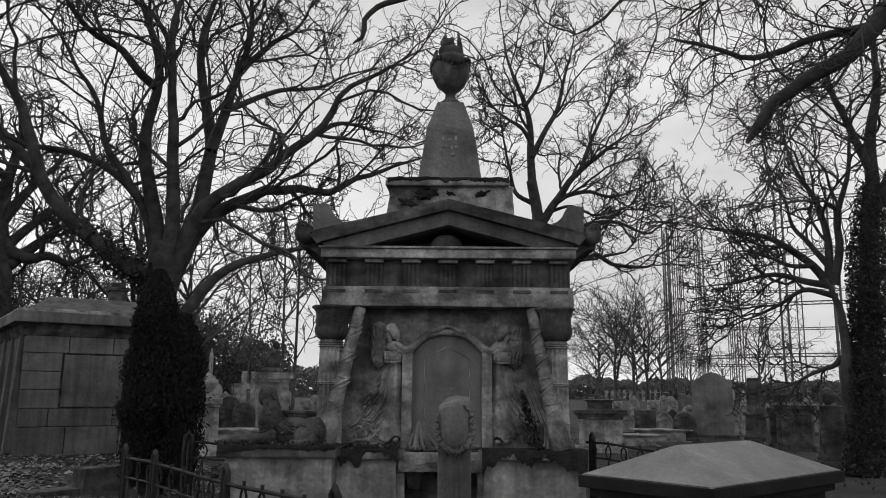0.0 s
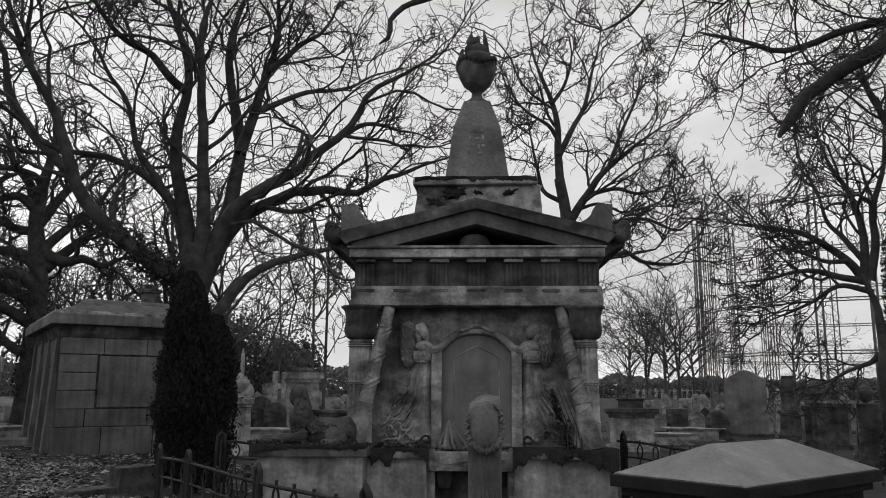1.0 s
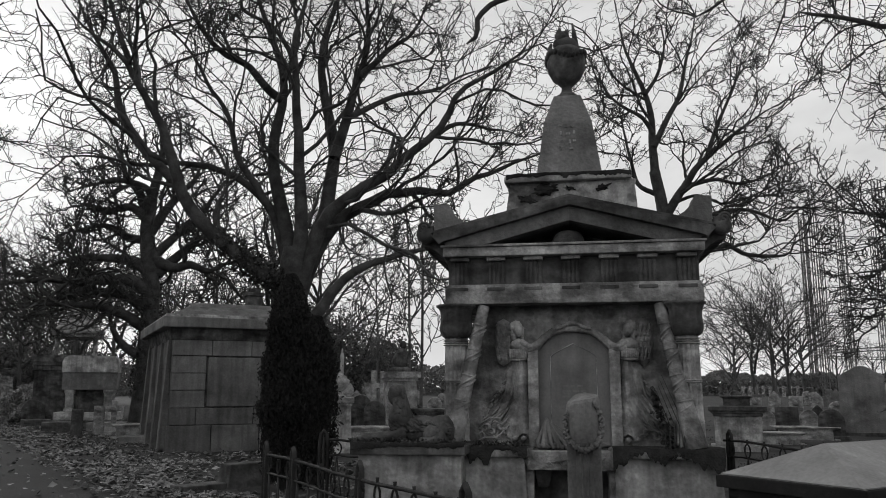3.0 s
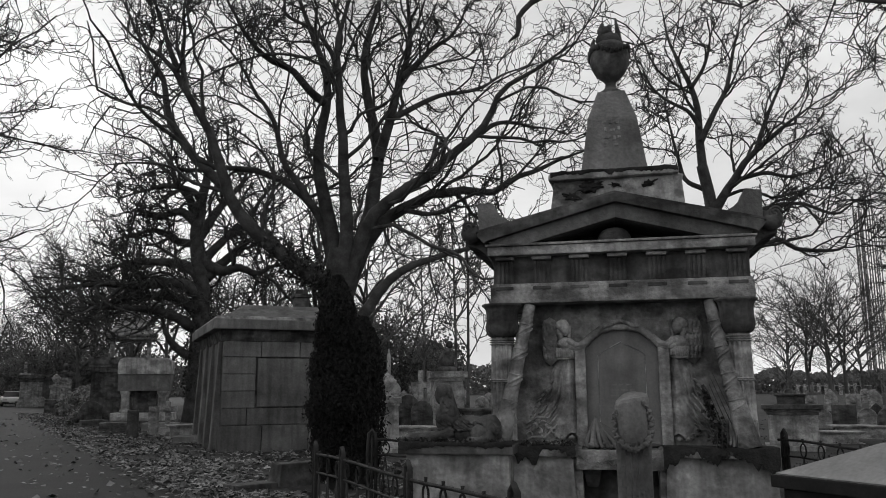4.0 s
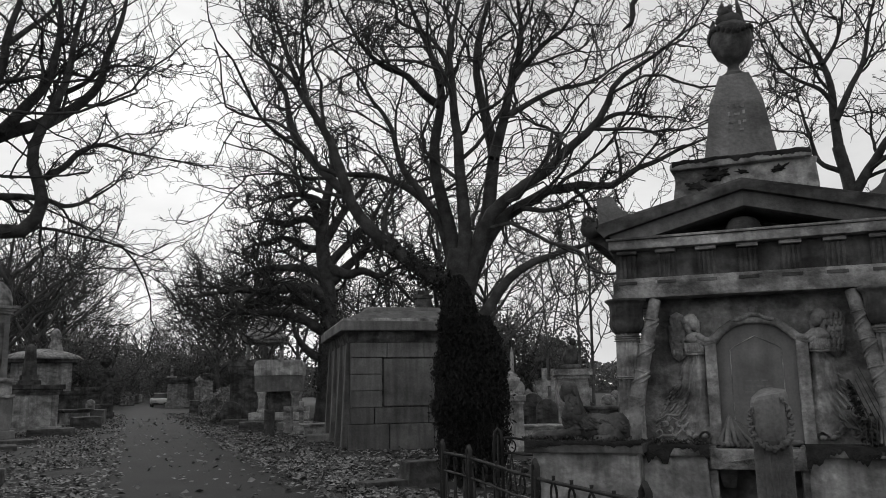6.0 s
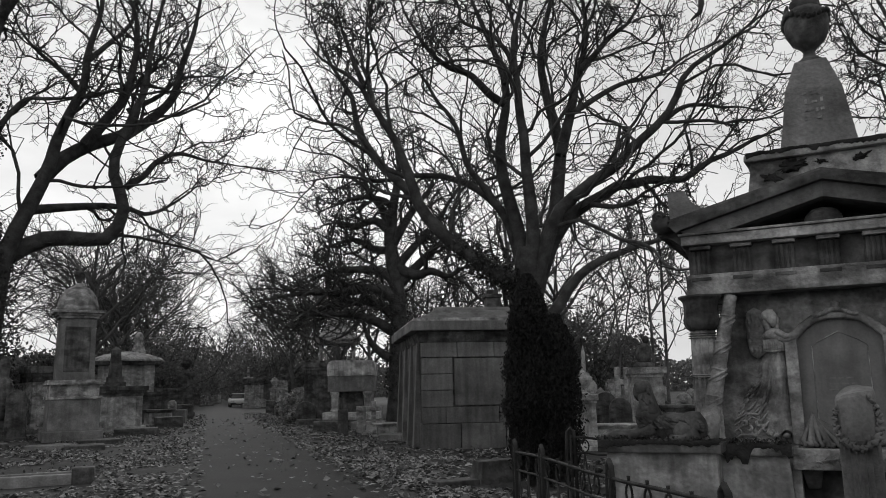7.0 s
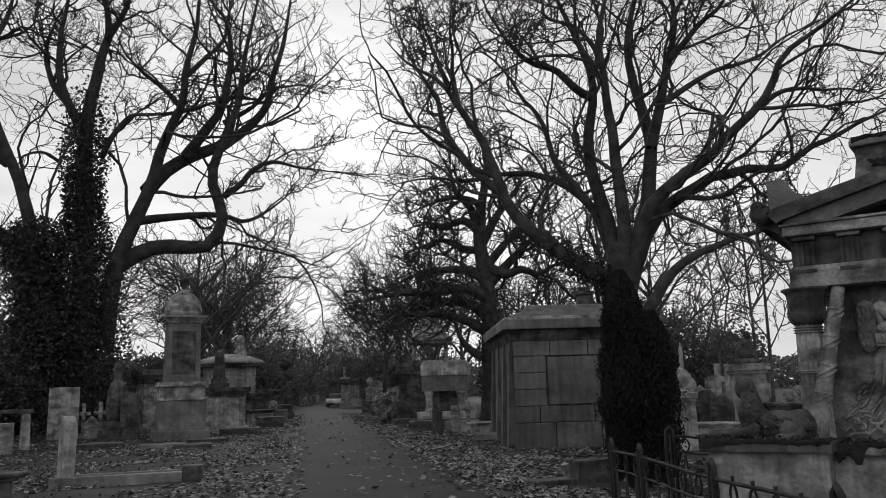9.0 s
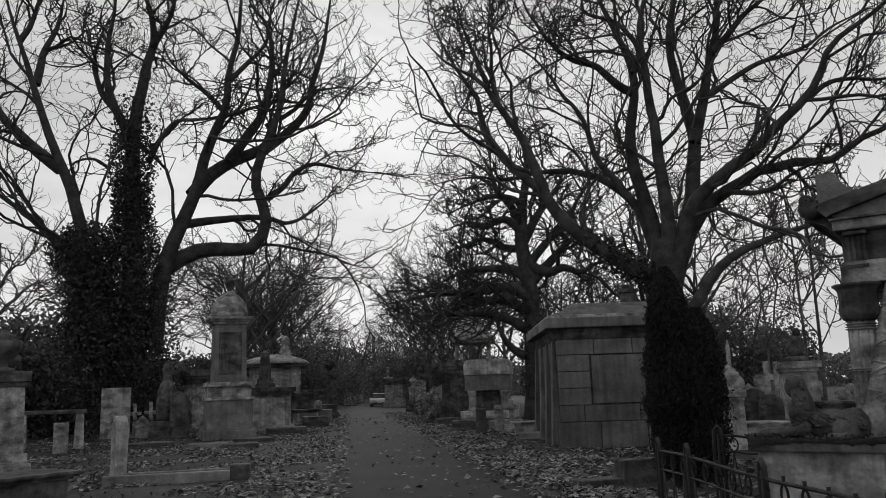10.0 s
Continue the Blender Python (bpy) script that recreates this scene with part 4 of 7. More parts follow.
def railing(name, a, b, height, spacing, label, posts, stile=True):
    """Iron railing from a to b: posts, two rails, rings and crossed bars between them."""
    a, b = Vector((*a, 0)), Vector((*b, 0))
    d = b - a
    ln = d.length
    ob = thing(name, Matrix.Translation(a) @ Matrix.Rotation(math.atan2(d.y, d.x), 4, 'Z'), label, "railing")
    for z, r in ((height - 0.04, 0.014), (height - 0.21, 0.011), (0.12, 0.014)):
        part("rail", tube(bmesh.new(), [(ln * k / 8, 0, z + 0.012 * math.sin(k * 1.3)) for k in range(9)], r, 6), IRON, ob, "", True)
    n = int(ln / spacing)
    ring = None
    for k in range(n):
        x = spacing * (k + 0.5)
        bm = bmesh.new()
        tube(bm, [(0.05 * math.cos(q * 0.5236), 0, height - 0.125 + 0.07 * math.sin(q * 0.5236)) for q in range(13)], 0.009, 5)
        tube(bm, [(0, 0, height - 0.005), (0, 0, height - 0.05)], [0.014, 0.01], 5)
        part("ring", bm, IRON, ob, "", True).location.x = x
        bm = bmesh.new()
        tube(bm, [(-0.07, 0, 0.12), (-0.05, 0, 0.45), (0, 0, height - 0.21)], 0.009, 5)
        tube(bm, [(0.07, 0, 0.12), (0.05, 0, 0.45), (0, 0, height - 0.21)], 0.009, 5)
        tube(bm, [(0.045 * math.cos(q * 0.7), 0, 0.4 + 0.05 * math.sin(q * 0.7)) for q in range(10)], 0.009, 5)
        part("bar", bm, IRON, ob, "", True).location.x = x
    for x in posts:
        bm = bmesh.new()
        w = 0.045
        tube(bm, [(-w, 0, 0)] + [(-w, 0, height * 0.9), (-w * 0.8, 0, height + 0.03), (0, 0, height + 0.07), (w * 0.8, 0, height + 0.03), (w, 0, height * 0.9)] + [(w, 0, 0)], 0.02, 7)
        tube(bm, [(0, 0, 0), (0, 0, height)], 0.014, 6)
        part("post", bm, IRON, ob, "hooped iron post", True).location.x = x


def hipped_tomb():
    """Low chest tomb with a broad hipped slab, one corner towards the path."""
    ob = thing("hipped_tomb", pose(2.27, 6.66, 0, 0, 0, 41.2), "broad hipped grey stone slab on a dark chest tomb", "tomb")
    hx, hy = 1.065, 0.585
    bm = bmesh.new()
    box(bm, -hx, hx, -hy, hy, 0.86, 0.95, 0.008)
    # Edge, mouldings and body are far darker than the lid.
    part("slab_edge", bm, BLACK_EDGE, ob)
    bm = bmesh.new()
    e = hx - 0.5
    v = [bm.verts.new(p) for p in ((-hx, -hy, 0.952), (hx, -hy, 0.952), (hx, hy, 0.952), (-hx, hy, 0.952), (-e, 0, 1.2), (e, 0, 1.2))]
    for f in ((0, 1, 5, 4), (2, 3, 4, 5), (3, 0, 4), (1, 2, 5), (3, 2, 1, 0)):
        bm.faces.new([v[i] for i in f])
    bmesh.ops.bevel(bm, geom=list(bm.edges), offset=0.02, segments=2, affect='EDGES')
    part("lid", bm, LID, ob, "smooth pale hipped lid")
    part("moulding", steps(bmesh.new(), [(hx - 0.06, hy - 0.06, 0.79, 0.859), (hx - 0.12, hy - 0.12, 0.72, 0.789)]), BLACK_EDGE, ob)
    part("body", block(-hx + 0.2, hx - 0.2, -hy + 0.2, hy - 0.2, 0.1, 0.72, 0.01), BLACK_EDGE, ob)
    part("step", block(-hx + 0.05, hx - 0.05, -hy + 0.05, hy - 0.05, -0.03, 0.1, 0.01), STONE_DARK, ob)


grow_ground()
mausoleum()
broken_column()
creeper()
sphinx()
railing("railing", (-2.94, 7.5), (0.2, 3.45), 1.0, 0.28, "rusted black iron railing with rings along the avenue", [0.0, 0.84, 2.35, 3.85])
railing("railing", (-2.75, 8.75), (-2.0, 8.9), 1.05, 0.3, "short black iron railing beside the sphinx pedestal", [0.0])
railing("railing", (1.72, 9.5), (2.75, 6.9), 1.05, 0.3, "black iron railing with rings behind the hipped tomb", [0.12])
hipped_tomb()


# ---- the square stone vault ----
def stone_vault():
    ob = thing("stone_vault", pose(-9.72, 18.33, 0, 0, 0, 35.0), "square ashlar burial vault with stepped stone roof and blank panel", "mausoleum")
    W, D = 3.3, 5.4
    part("core", block(0.06, W - 0.06, 0.06, D - 0.06, 0.0, 2.8, 0.0), STONE_DARK, ob)
    rng = random.Random(3)

    def course(z0, z1, edges, mt=VAULT, out=0.0):
        for a, b in zip(edges, edges[1:]):
            bm = block(a + 0.008, b - 0.008, -out - rng.uniform(0, 0.012), 0.3, z0 + 0.006, z1 - 0.006, 0.018)
            part("ashlar_block", worn(bm, 0.005, 5), mt, ob)

    course(0.0, 0.68, [-0.06, 1.0, 2.2, W + 0.06], VAULT, 0.1)
    course(0.68, 1.1, [0.0, 0.62, 2.05, W], VAULT, 0.02)
    for z0, z1 in ((1.1, 1.53), (1.53, 1.96), (1.96, 2.39)):
        course(z0, z1, [0.0, 0.83])
        course(z0, z1, [2.94, W])
    part("inscribed_panel", block(0.87, 2.9, -0.02, 0.3, 1.13, 2.36, 0.02), VAULT, ob, "broad smooth blank panel")
    course(2.39, 2.79, [0.0, 0.95, 1.95, W], VAULT, 0.02)
    # side walls and battered corner pilasters
    for x in (-0.02, W - 0.28):
        for z0, z1 in ((0.68, 1.4), (1.4, 2.1), (2.1, 2.79)):
            for y0, y1 in ((0.32, 2.0), (2.0, 3.7), (3.7, D)):
                part("ashlar_block", block(x, x + 0.3, y0, y1 - 0.012, z0 + 0.006, z1 - 0.006, 0.015), VAULT, ob)
    for y in (0.3, 1.8, 3.3, 4.9):
        part("pilaster", worn(cut(frust(bmesh.new(), (-0.2, 0.1, y, y + 0.4, 0.0), (-0.07, 0.1, y + 0.04, y + 0.36, 2.79), 0.0), 2), 0.006, 3), VAULT, ob)
    part("cove", frust(bmesh.new(), (-0.03, W + 0.03, -0.03, D + 0.03, 2.79), (-0.1, W + 0.1, -0.1, D + 0.1, 3.08), 0.01), STONE_DARK, ob)
    part("cornice", worn(cut(block(-0.3, W + 0.3, -0.3, D + 0.3, 3.08, 3.34, 0.03), 2), 0.012, 3), VAULT, ob)
    part("roof_kerb", worn(cut(block(-0.22, W + 0.22, -0.22, D + 0.22, 3.34, 3.42, 0.015), 2), 0.012, 3), STONE, ob, "pale lichened roof edge")
    part("roof", frust(bmesh.new(), (-0.1, W + 0.1, -0.1, D + 0.1, 3.42), (0.45, W - 0.45, 0.45, D - 0.45, 3.68), 0.02), VAULT, ob, "sloping stone roof slabs")
    part("roof_step", worn(cut(block(0.5, W - 0.5, 0.5, D - 0.5, 3.66, 3.78, 0.02), 2), 0.01, 3), STONE_MID, ob)
    fin = bmesh.new()
    cx, cy = W / 2 + 0.75, D / 2 - 0.6
    steps(fin, [(0.4, 0.4, 3.77, 3.9), (0.2, 0.2, 3.9, 4.2), (0.26, 0.26, 4.2, 4.3), (0.17, 0.17, 4.3, 4.42)], cx, cy)
    part("finial_block", fin, STONE_DARK, ob)


# ---- makers for smaller monuments; each stands at (azimuth, distance), turned by face ----
def spot(az, d, face=0.0, z=0.0, lean=0.0, side=0.0):
    a = radians(az)
    x, y = -d * math.sin(a), d * math.cos(a)
    return pose(x, y, rise(x, y) + z - 0.01, lean, side, az + face)


def headstone(m, w, h, t, head, mt, label, base=True):
    ob = thing("headstone", m, label, "headstone", "headstones")
    if head == "round":
        top = [(w / 2 * math.cos(math.pi * k / 12), h - w / 2 + w / 2 * math.sin(math.pi * k / 12)) for k in range(13)]
    elif head == "gable":
        top = [(w / 2, h - 0.3 * w), (w / 2, h - 0.25 * w), (w * 0.12, h - 0.02 * w), (0, h), (-w * 0.12, h - 0.02 * w), (-w / 2, h - 0.25 * w), (-w / 2, h - 0.3 * w)]
    elif head == "gothic":
        top = [(w / 2 * (1 - (k / 7) ** 1.7), h - w * 0.75 + w * 0.75 * (k / 7)) for k in range(8)] + [(-w / 2 * (1 - (k / 7) ** 1.7), h - w * 0.75 + w * 0.75 * (k / 7)) for k in range(6, -1, -1)]
    else:
        top = [(w / 2, h), (-w / 2, h)]
    bm = slab(bmesh.new(), [(-w / 2, 0)] + [(w / 2, 0)] + top, -t / 2, t / 2)
    bmesh.ops.bevel(bm, geom=[e for e in bm.edges if abs(e.verts[0].co.y - e.verts[1].co.y) < 1e-5], offset=min(0.02, t * 0.15), segments=1, affect='EDGES')
    part("slab", worn(bm, 0.006, 4), mt, ob)
    if base:
        part("base", worn(block(-w * 0.62, w * 0.62, -t, t, -0.1, 0.14, 0.015), 0.006, 4), STONE_DARK, ob)
    return ob


def chest_tomb(m, w, d, h, mt, label, cap=STONE_DARK, panels=True):
    ob = thing("chest_tomb", m, label, "tomb", "chest tombs")
    part("plinth", worn(block(-w * 0.5, w * 0.5, -d * 0.5, d * 0.5, -0.1, h * 0.12, 0.02), 0.006, 3), mt, ob)
    part("body", worn(cut(block(-w * 0.4, w * 0.4, -d * 0.42, d * 0.42, h * 0.12, h * 0.78, 0.01), 2), 0.005, 3), mt, ob)
    if panels:
        for s in (-1, 1):
            part("pilaster", block(s * w * 0.36 - w * 0.06, s * w * 0.36 + w * 0.06, -d * 0.44, -d * 0.3, h * 0.12, h * 0.78, 0.01), mt, ob)
    part("moulding", steps(bmesh.new(), [(w * 0.44, d * 0.46, h * 0.78, h * 0.85), (w * 0.48, d * 0.49, h * 0.851, h * 0.9)]), cap, ob)
    part("slab", worn(cut(block(-w * 0.52, w * 0.52, -d * 0.53, d * 0.53, h * 0.901, h, 0.02), 2), 0.008, 3), cap, ob)
    return ob


def obelisk_stone(m, w, h, mt, label, bulb=False):
    ob = thing("obelisk", m, label, "monument")
    part("base", steps(bmesh.new(), [(w * 0.8, w * 0.8, -0.1, h * 0.12), (w * 0.62, w * 0.62, h * 0.12, h * 0.24)]), mt, ob)
    if bulb:
        lo = lathe(bmesh.new(), [(w * 0.48, h * 0.24), (w * 0.5, h * 0.4), (w * 0.46, h * 0.6), (w * 0.3, h * 0.72), (w * 0.2, h * 0.74), (w * 0.2, h * 0.78), (w * 0.24, h * 0.88), (w * 0.2, h * 0.95), (w * 0.04, h)], 14)
        part("shaft", lo, mt, ob, "", True)
    else:
        part("shaft", frust(frust(bmesh.new(), (-w / 2, w / 2, -w / 2, w / 2, h * 0.24), (-w / 3, w / 3, -w / 3, w / 3, h * 0.92), 0), (-w / 3, w / 3, -w / 3, w / 3, h * 0.92), (-0.01, 0.01, -0.01, 0.01, h), 0), mt, ob)
    return ob


def cross_stone(m, w, h, mt, label):
    ob = thing("cross_monument", m, label, "cross")
    part("base", steps(bmesh.new(), [(w * 0.6, w * 0.5, -0.1, h * 0.1), (w * 0.42, w * 0.34, h * 0.1, h * 0.22)]), mt, ob)
    t = w * 0.14
    part("shaft", block(-t, t, -t * 0.7, t * 0.7, h * 0.2, h, 0.015), mt, ob)
    part("arm", block(-w / 2, w / 2, -t * 0.66, t * 0.66, h * 0.68, h * 0.68 + 2 * t, 0.015), mt, ob)
    return ob


def urn_on(bm, z, s, cx=0.0, cy=0.0):
    return lathe(bm, [(0.3 * s, z), (0.3 * s, z + 0.08 * s), (0.1 * s, z + 0.14 * s), (0.1 * s, z + 0.25 * s), (0.3 * s, z + 0.42 * s), (0.42 * s, z + 0.65 * s), (0.45 * s, z + 0.8 * s), (0.3 * s, z + 0.88 * s), (0.34 * s, z + 0.95 * s), (0.14 * s, z + 1.05 * s), (0.03 * s, z + 1.15 * s)], 16, cx, cy)


def pedestal_monument(m, w, h, mt, label, top="urn", cap=STONE_DARK):
    ob = thing("pedestal_monument", m, label, "monument")
    part("plinth", steps(bmesh.new(), [(w * 0.62, w * 0.62, -0.1, h * 0.1), (w * 0.54, w * 0.54, h * 0.1, h * 0.2)]), mt, ob)
    part("body", worn(cut(frust(bmesh.new(), (-w * 0.46, w * 0.46, -w * 0.46, w * 0.46, h * 0.2), (-w * 0.42, w * 0.42, -w * 0.42, w * 0.42, h * 0.85), 0), 2), 0.006, 3), mt, ob)
    part("cap", steps(bmesh.new(), [(w * 0.47, w * 0.47, h * 0.85, h * 0.9), (w * 0.54, w * 0.54, h * 0.9, h)]), cap, ob)
    if top == "urn":
        part("urn", urn_on(bmesh.new(), h, w * 0.9), cap, ob, "", True)
    elif top == "figure":
        bm = bmesh.new()
        lathe(bm, [(w * 0.3, h), (w * 0.3, h + 0.1 * w), (w * 0.2, h + 0.15 * w)], 14)
        blob(bm, 0, 0, h + 0.4 * w, w * 0.2, w * 0.2, w * 0.34, 12, 0.3)
        blob(bm, 0.08 * w, 0, h + 0.8 * w, w * 0.1, w * 0.1, w * 0.13, 0, 0.2)
        part("figure", worn(bm, 0.01, 6), STONE_DARK, ob, "worn draped stone figure", True)
    return ob


def domed_pillar():
    """Tall square pier with a domed cap and ball finial."""
    ob = thing("domed_pier", spot(51.4, 31.5, 6), "tall square stone pier with domed cap and ball finial", "monument")
    part("step", worn(cut(block(-0.96, 0.96, -0.96, 0.96, -0.1, 0.36, 0.03), 2), 0.012, 3), STONE_MID, ob)
    part("base", worn(cut(block(-0.82, 0.82, -0.82, 0.82, 0.36, 1.45, 0.02), 2), 0.008, 3), STONE_MID, ob)
    part("base_cap", steps(bmesh.new(), [(0.88, 0.88, 1.45, 1.55), (0.78, 0.78, 1.55, 1.95), (0.92, 0.92, 1.95, 2.02), (0.86, 0.86, 2.02, 2.12)]), STONE, ob)
    part("shaft", worn(cut(frust(bmesh.new(), (-0.62, 0.62, -0.62, 0.62, 2.12), (-0.58, 0.58, -0.58, 0.58, 4.3), 0.02), 1), 0.005, 3), STONE_MID, ob)
    part("panel", block(-0.42, 0.42, -0.635, -0.5, 2.4, 4.0, 0.015), STONE_DARK, ob, "dark recessed panel")
    part("capital", steps(bmesh.new(), [(0.66, 0.66, 4.3, 4.4), (0.74, 0.74, 4.4, 4.48), (0.84, 0.84, 4.48, 4.58)]), STONE, ob)
    part("dome", lathe(bmesh.new(), [(0.7, 4.58), (0.7, 4.72), (0.68, 4.9), (0.6, 5.15), (0.44, 5.38), (0.22, 5.52), (0.16, 5.56), (0.14, 5.62)], 24), STONE, ob, "", True)
    part("finial", lathe(bmesh.new(), [(0.08, 5.62), (0.1, 5.7), (0.17, 5.8), (0.19, 5.92), (0.14, 6.05), (0.05, 6.1), (0.04, 6.25), (0.02, 6.45)], 14), STONE_DARK, ob, "", True)


def low_dome_tomb():
    ob = thing("domed_tomb", spot(48.2, 58, 0), "low square tomb with a shallow domed stone roof", "tomb")
    part("base", block(-2.1, 2.1, -2.1, 2.1, -0.1, 1.6, 0.03), STONE_MID, ob)
    part("body", block(-1.75, 1.75, -1.75, 1.75, 1.6, 3.5, 0.03), STONE_PALE, ob)
    part("eave", block(-2.1, 2.1, -2.1, 2.1, 3.5, 3.75, 0.03), STONE_DARK, ob)
    part("roof", lathe(bmesh.new(), [(2.5, 3.75), (2.2, 4.0), (1.5, 4.25), (0.6, 4.4), (0.35, 4.45)], 28), STONE_PALE, ob, "shallow pale dome", True)
    part("figure", lathe(bmesh.new(), [(0.5, 4.3), (0.4, 4.7), (0.25, 5.0), (0.34, 5.35), (0.22, 5.65), (0.1, 5.8)], 12, 0.7, 0), STONE_PALE, ob, "plain worn finial figure", True)


def grave_kerb():
    """Small leaning headstone with a kerbed grave in front, filled with leaves."""
    headstone(spot(58.3, 17.4, -80, 0, 0, 3), 0.6, 1.26, 0.22, "round", STONE_PALE, "small pale leaning headstone with rounded head", False)
    ob = thing("grave_kerb", spot(54.7, 16.6, -6), "low stone kerb round a leaf-strewn grave", "kerb")
    part("kerb_stone", worn(cut(block(-1.25, 1.2, -0.5, -0.36, -0.05, 0.2, 0.02), 3), 0.012, 4), STONE_MID, ob)
    part("kerb_stone", worn(cut(block(-1.2, 1.2, 0.5, 0.64, -0.05, 0.16, 0.02), 3), 0.012, 4), STONE_MID, ob)
    part("kerb_stone", worn(cut(block(1.05, 1.2, -0.35, 0.49, -0.05, 0.18, 0.02), 2), 0.012, 4), STONE_MID, ob)
    part("kerb_post", worn(block(1.05, 1.42, -0.7, -0.34, -0.05, 0.32, 0.03), 0.015, 4), STONE_DARK, ob)


def table_tomb():
    """Raised stone sarcophagus on short pillars above a stepped base."""
    ob = thing("table_tomb", spot(32.9, 35.6, -8), "pale stone sarcophagus raised on stout pillars over a base", "tomb")
    part("step", worn(cut(block(-1.35, 1.35, -0.9, 0.9, -0.1, 0.3, 0.03), 2), 0.012, 3), STONE_DARK, ob)
    part("base", worn(cut(block(-1.22, 1.22, -0.78, 0.78, 0.3, 0.62, 0.03), 2), 0.012, 3), STONE_PALE, ob)
    for x in (-0.72, 0.72):
        for y in (-0.45, 0.45):
            p = part("pillar", lathe(bmesh.new(), [(0.2, 0.62), (0.2, 0.72), (0.15, 0.78), (0.16, 1.3), (0.22, 1.42), (0.22, 1.5)], 14, x, y), STONE_PALE, ob, "", True)
    part("inner_block", block(-0.45, 0.45, -0.25, 0.35, 0.62, 1.5, 0.02), STONE_DARK, ob)
    part("chest", worn(cut(frust(bmesh.new(), (-1.0, 1.0, -0.62, 0.62, 1.5), (-1.02, 1.02, -0.64, 0.64, 2.18), 0.02), 1), 0.006, 3), STONE_MID, ob)
    lid = [(-1.04, 2.19), (1.04, 2.19), (1.04, 2.6), (0.98, 2.78), (0.8, 2.86), (-0.8, 2.86), (-0.98, 2.78), (-1.04, 2.6)]
    part("lid", worn(slab(bmesh.new(), lid, -0.68, 0.68), 0.01, 3), STONE_PALE, ob, "pale rounded stone lid")


def open_canopy():
    """Ornate canopied monument far behind the table tomb."""
    ob = thing("canopy_monument", spot(34.0, 50, 0), "ornate canopied stone monument beneath the trees", "monument")
    part("base", steps(bmesh.new(), [(1.5, 1.5, -0.1, 0.6), (1.3, 1.3, 0.6, 2.6)]), STONE_DARK, ob)
    for x in (-1.0, 1.0):
        for y in (-1.0, 1.0):
            part("column", lathe(bmesh.new(), [(0.16, 2.6), (0.11, 2.8), (0.11, 4.2), (0.18, 4.4)], 10, x, y), STONE_PALE, ob, "", True)
    part("roof", steps(bmesh.new(), [(1.35, 1.35, 4.4, 4.6), (1.45, 1.45, 4.6, 4.75)]), STONE, ob)
    part("spire", frust(bmesh.new(), (-1.2, 1.2, -1.2, 1.2, 4.75), (-0.08, 0.08, -0.08, 0.08, 6.6), 0.01), STONE, ob)


def parked_car():
    """Small silver hatchback seen from the rear three-quarter."""
    ob = thing("parked_car", spot(40.9, 87.6, 4), "small silver hatchback parked on the avenue", "car")
    body = bmesh.new()
    L = [(-2.0, 0.28), (-2.0, 0.75), (-1.85, 0.92), (-1.0, 0.98), (1.0, 0.95), (1.9, 0.85), (2.0, 0.6), (2.0, 0.28)]
    v0 = [[body.verts.new((sx * 0.86, y, z)) for y, z in L] for sx in (-1, 1)]
    body.faces.new(v0[0])
    body.faces.new(v0[1][::-1])
    for i in range(len(L)):
        j = (i + 1) % len(L)
        body.faces.new((v0[0][i], v0[0][j], v0[1][j], v0[1][i]))
    bmesh.ops.bevel(body, geom=list(body.edges), offset=0.06, segments=2, affect='EDGES')
    part("body", body, CAR_PAINT, ob, "", True)
    cabin = frust(bmesh.new(), (-0.78, 0.78, -1.7, 1.0, 0.93), (-0.6, 0.6, -1.25, 0.35, 1.42), 0.05)
    part("cabin", cabin, GLASS, ob, "dark glazed cabin")
    part("roof", block(-0.6, 0.6, -1.25, 0.35, 1.4, 1.46, 0.02), CAR_PAINT, ob)
    for sx in (-1, 1):
        part("headlight", block(sx * 0.62 - 0.17, sx * 0.62 + 0.17, -2.02, -1.9, 0.62, 0.76, 0.02), LAMP, ob)
        for y in (-1.25, 1.3):
            w = bmesh.new()
            lathe(w, [(0.2, -0.09), (0.3, -0.1), (0.31, 0.0), (0.3, 0.1), (0.2, 0.09)], 18)
            bmesh.ops.rotate(w, verts=w.verts, cent=(0, 0, 0), matrix=Matrix.Rotation(radians(90), 3, 'Y'))
            bmesh.ops.translate(w, verts=w.verts, vec=(sx * 0.78, y, 0.31))
            wheel = part("wheel", w, CAR_DARK, ob, "", True)
            rim = bmesh.new()
            lathe(rim, [(0.19, -0.105), (0.17, 0.0), (0.19, 0.105)], 14)
            bmesh.ops.rotate(rim, verts=rim.verts, cent=(0, 0, 0), matrix=Matrix.Rotation(radians(90), 3, 'Y'))
            bmesh.ops.translate(rim, verts=rim.verts, vec=(sx * 0.78, y, 0.31))
            part("rim", rim, STEEL, wheel)
    part("bumper", block(-0.84, 0.84, -2.05, -1.92, 0.3, 0.5, 0.03), CAR_DARK, ob)
    part("number_plate", block(-0.26, 0.26, -2.075, -2.045, 0.4, 0.5, 0.005), LAMP, ob)


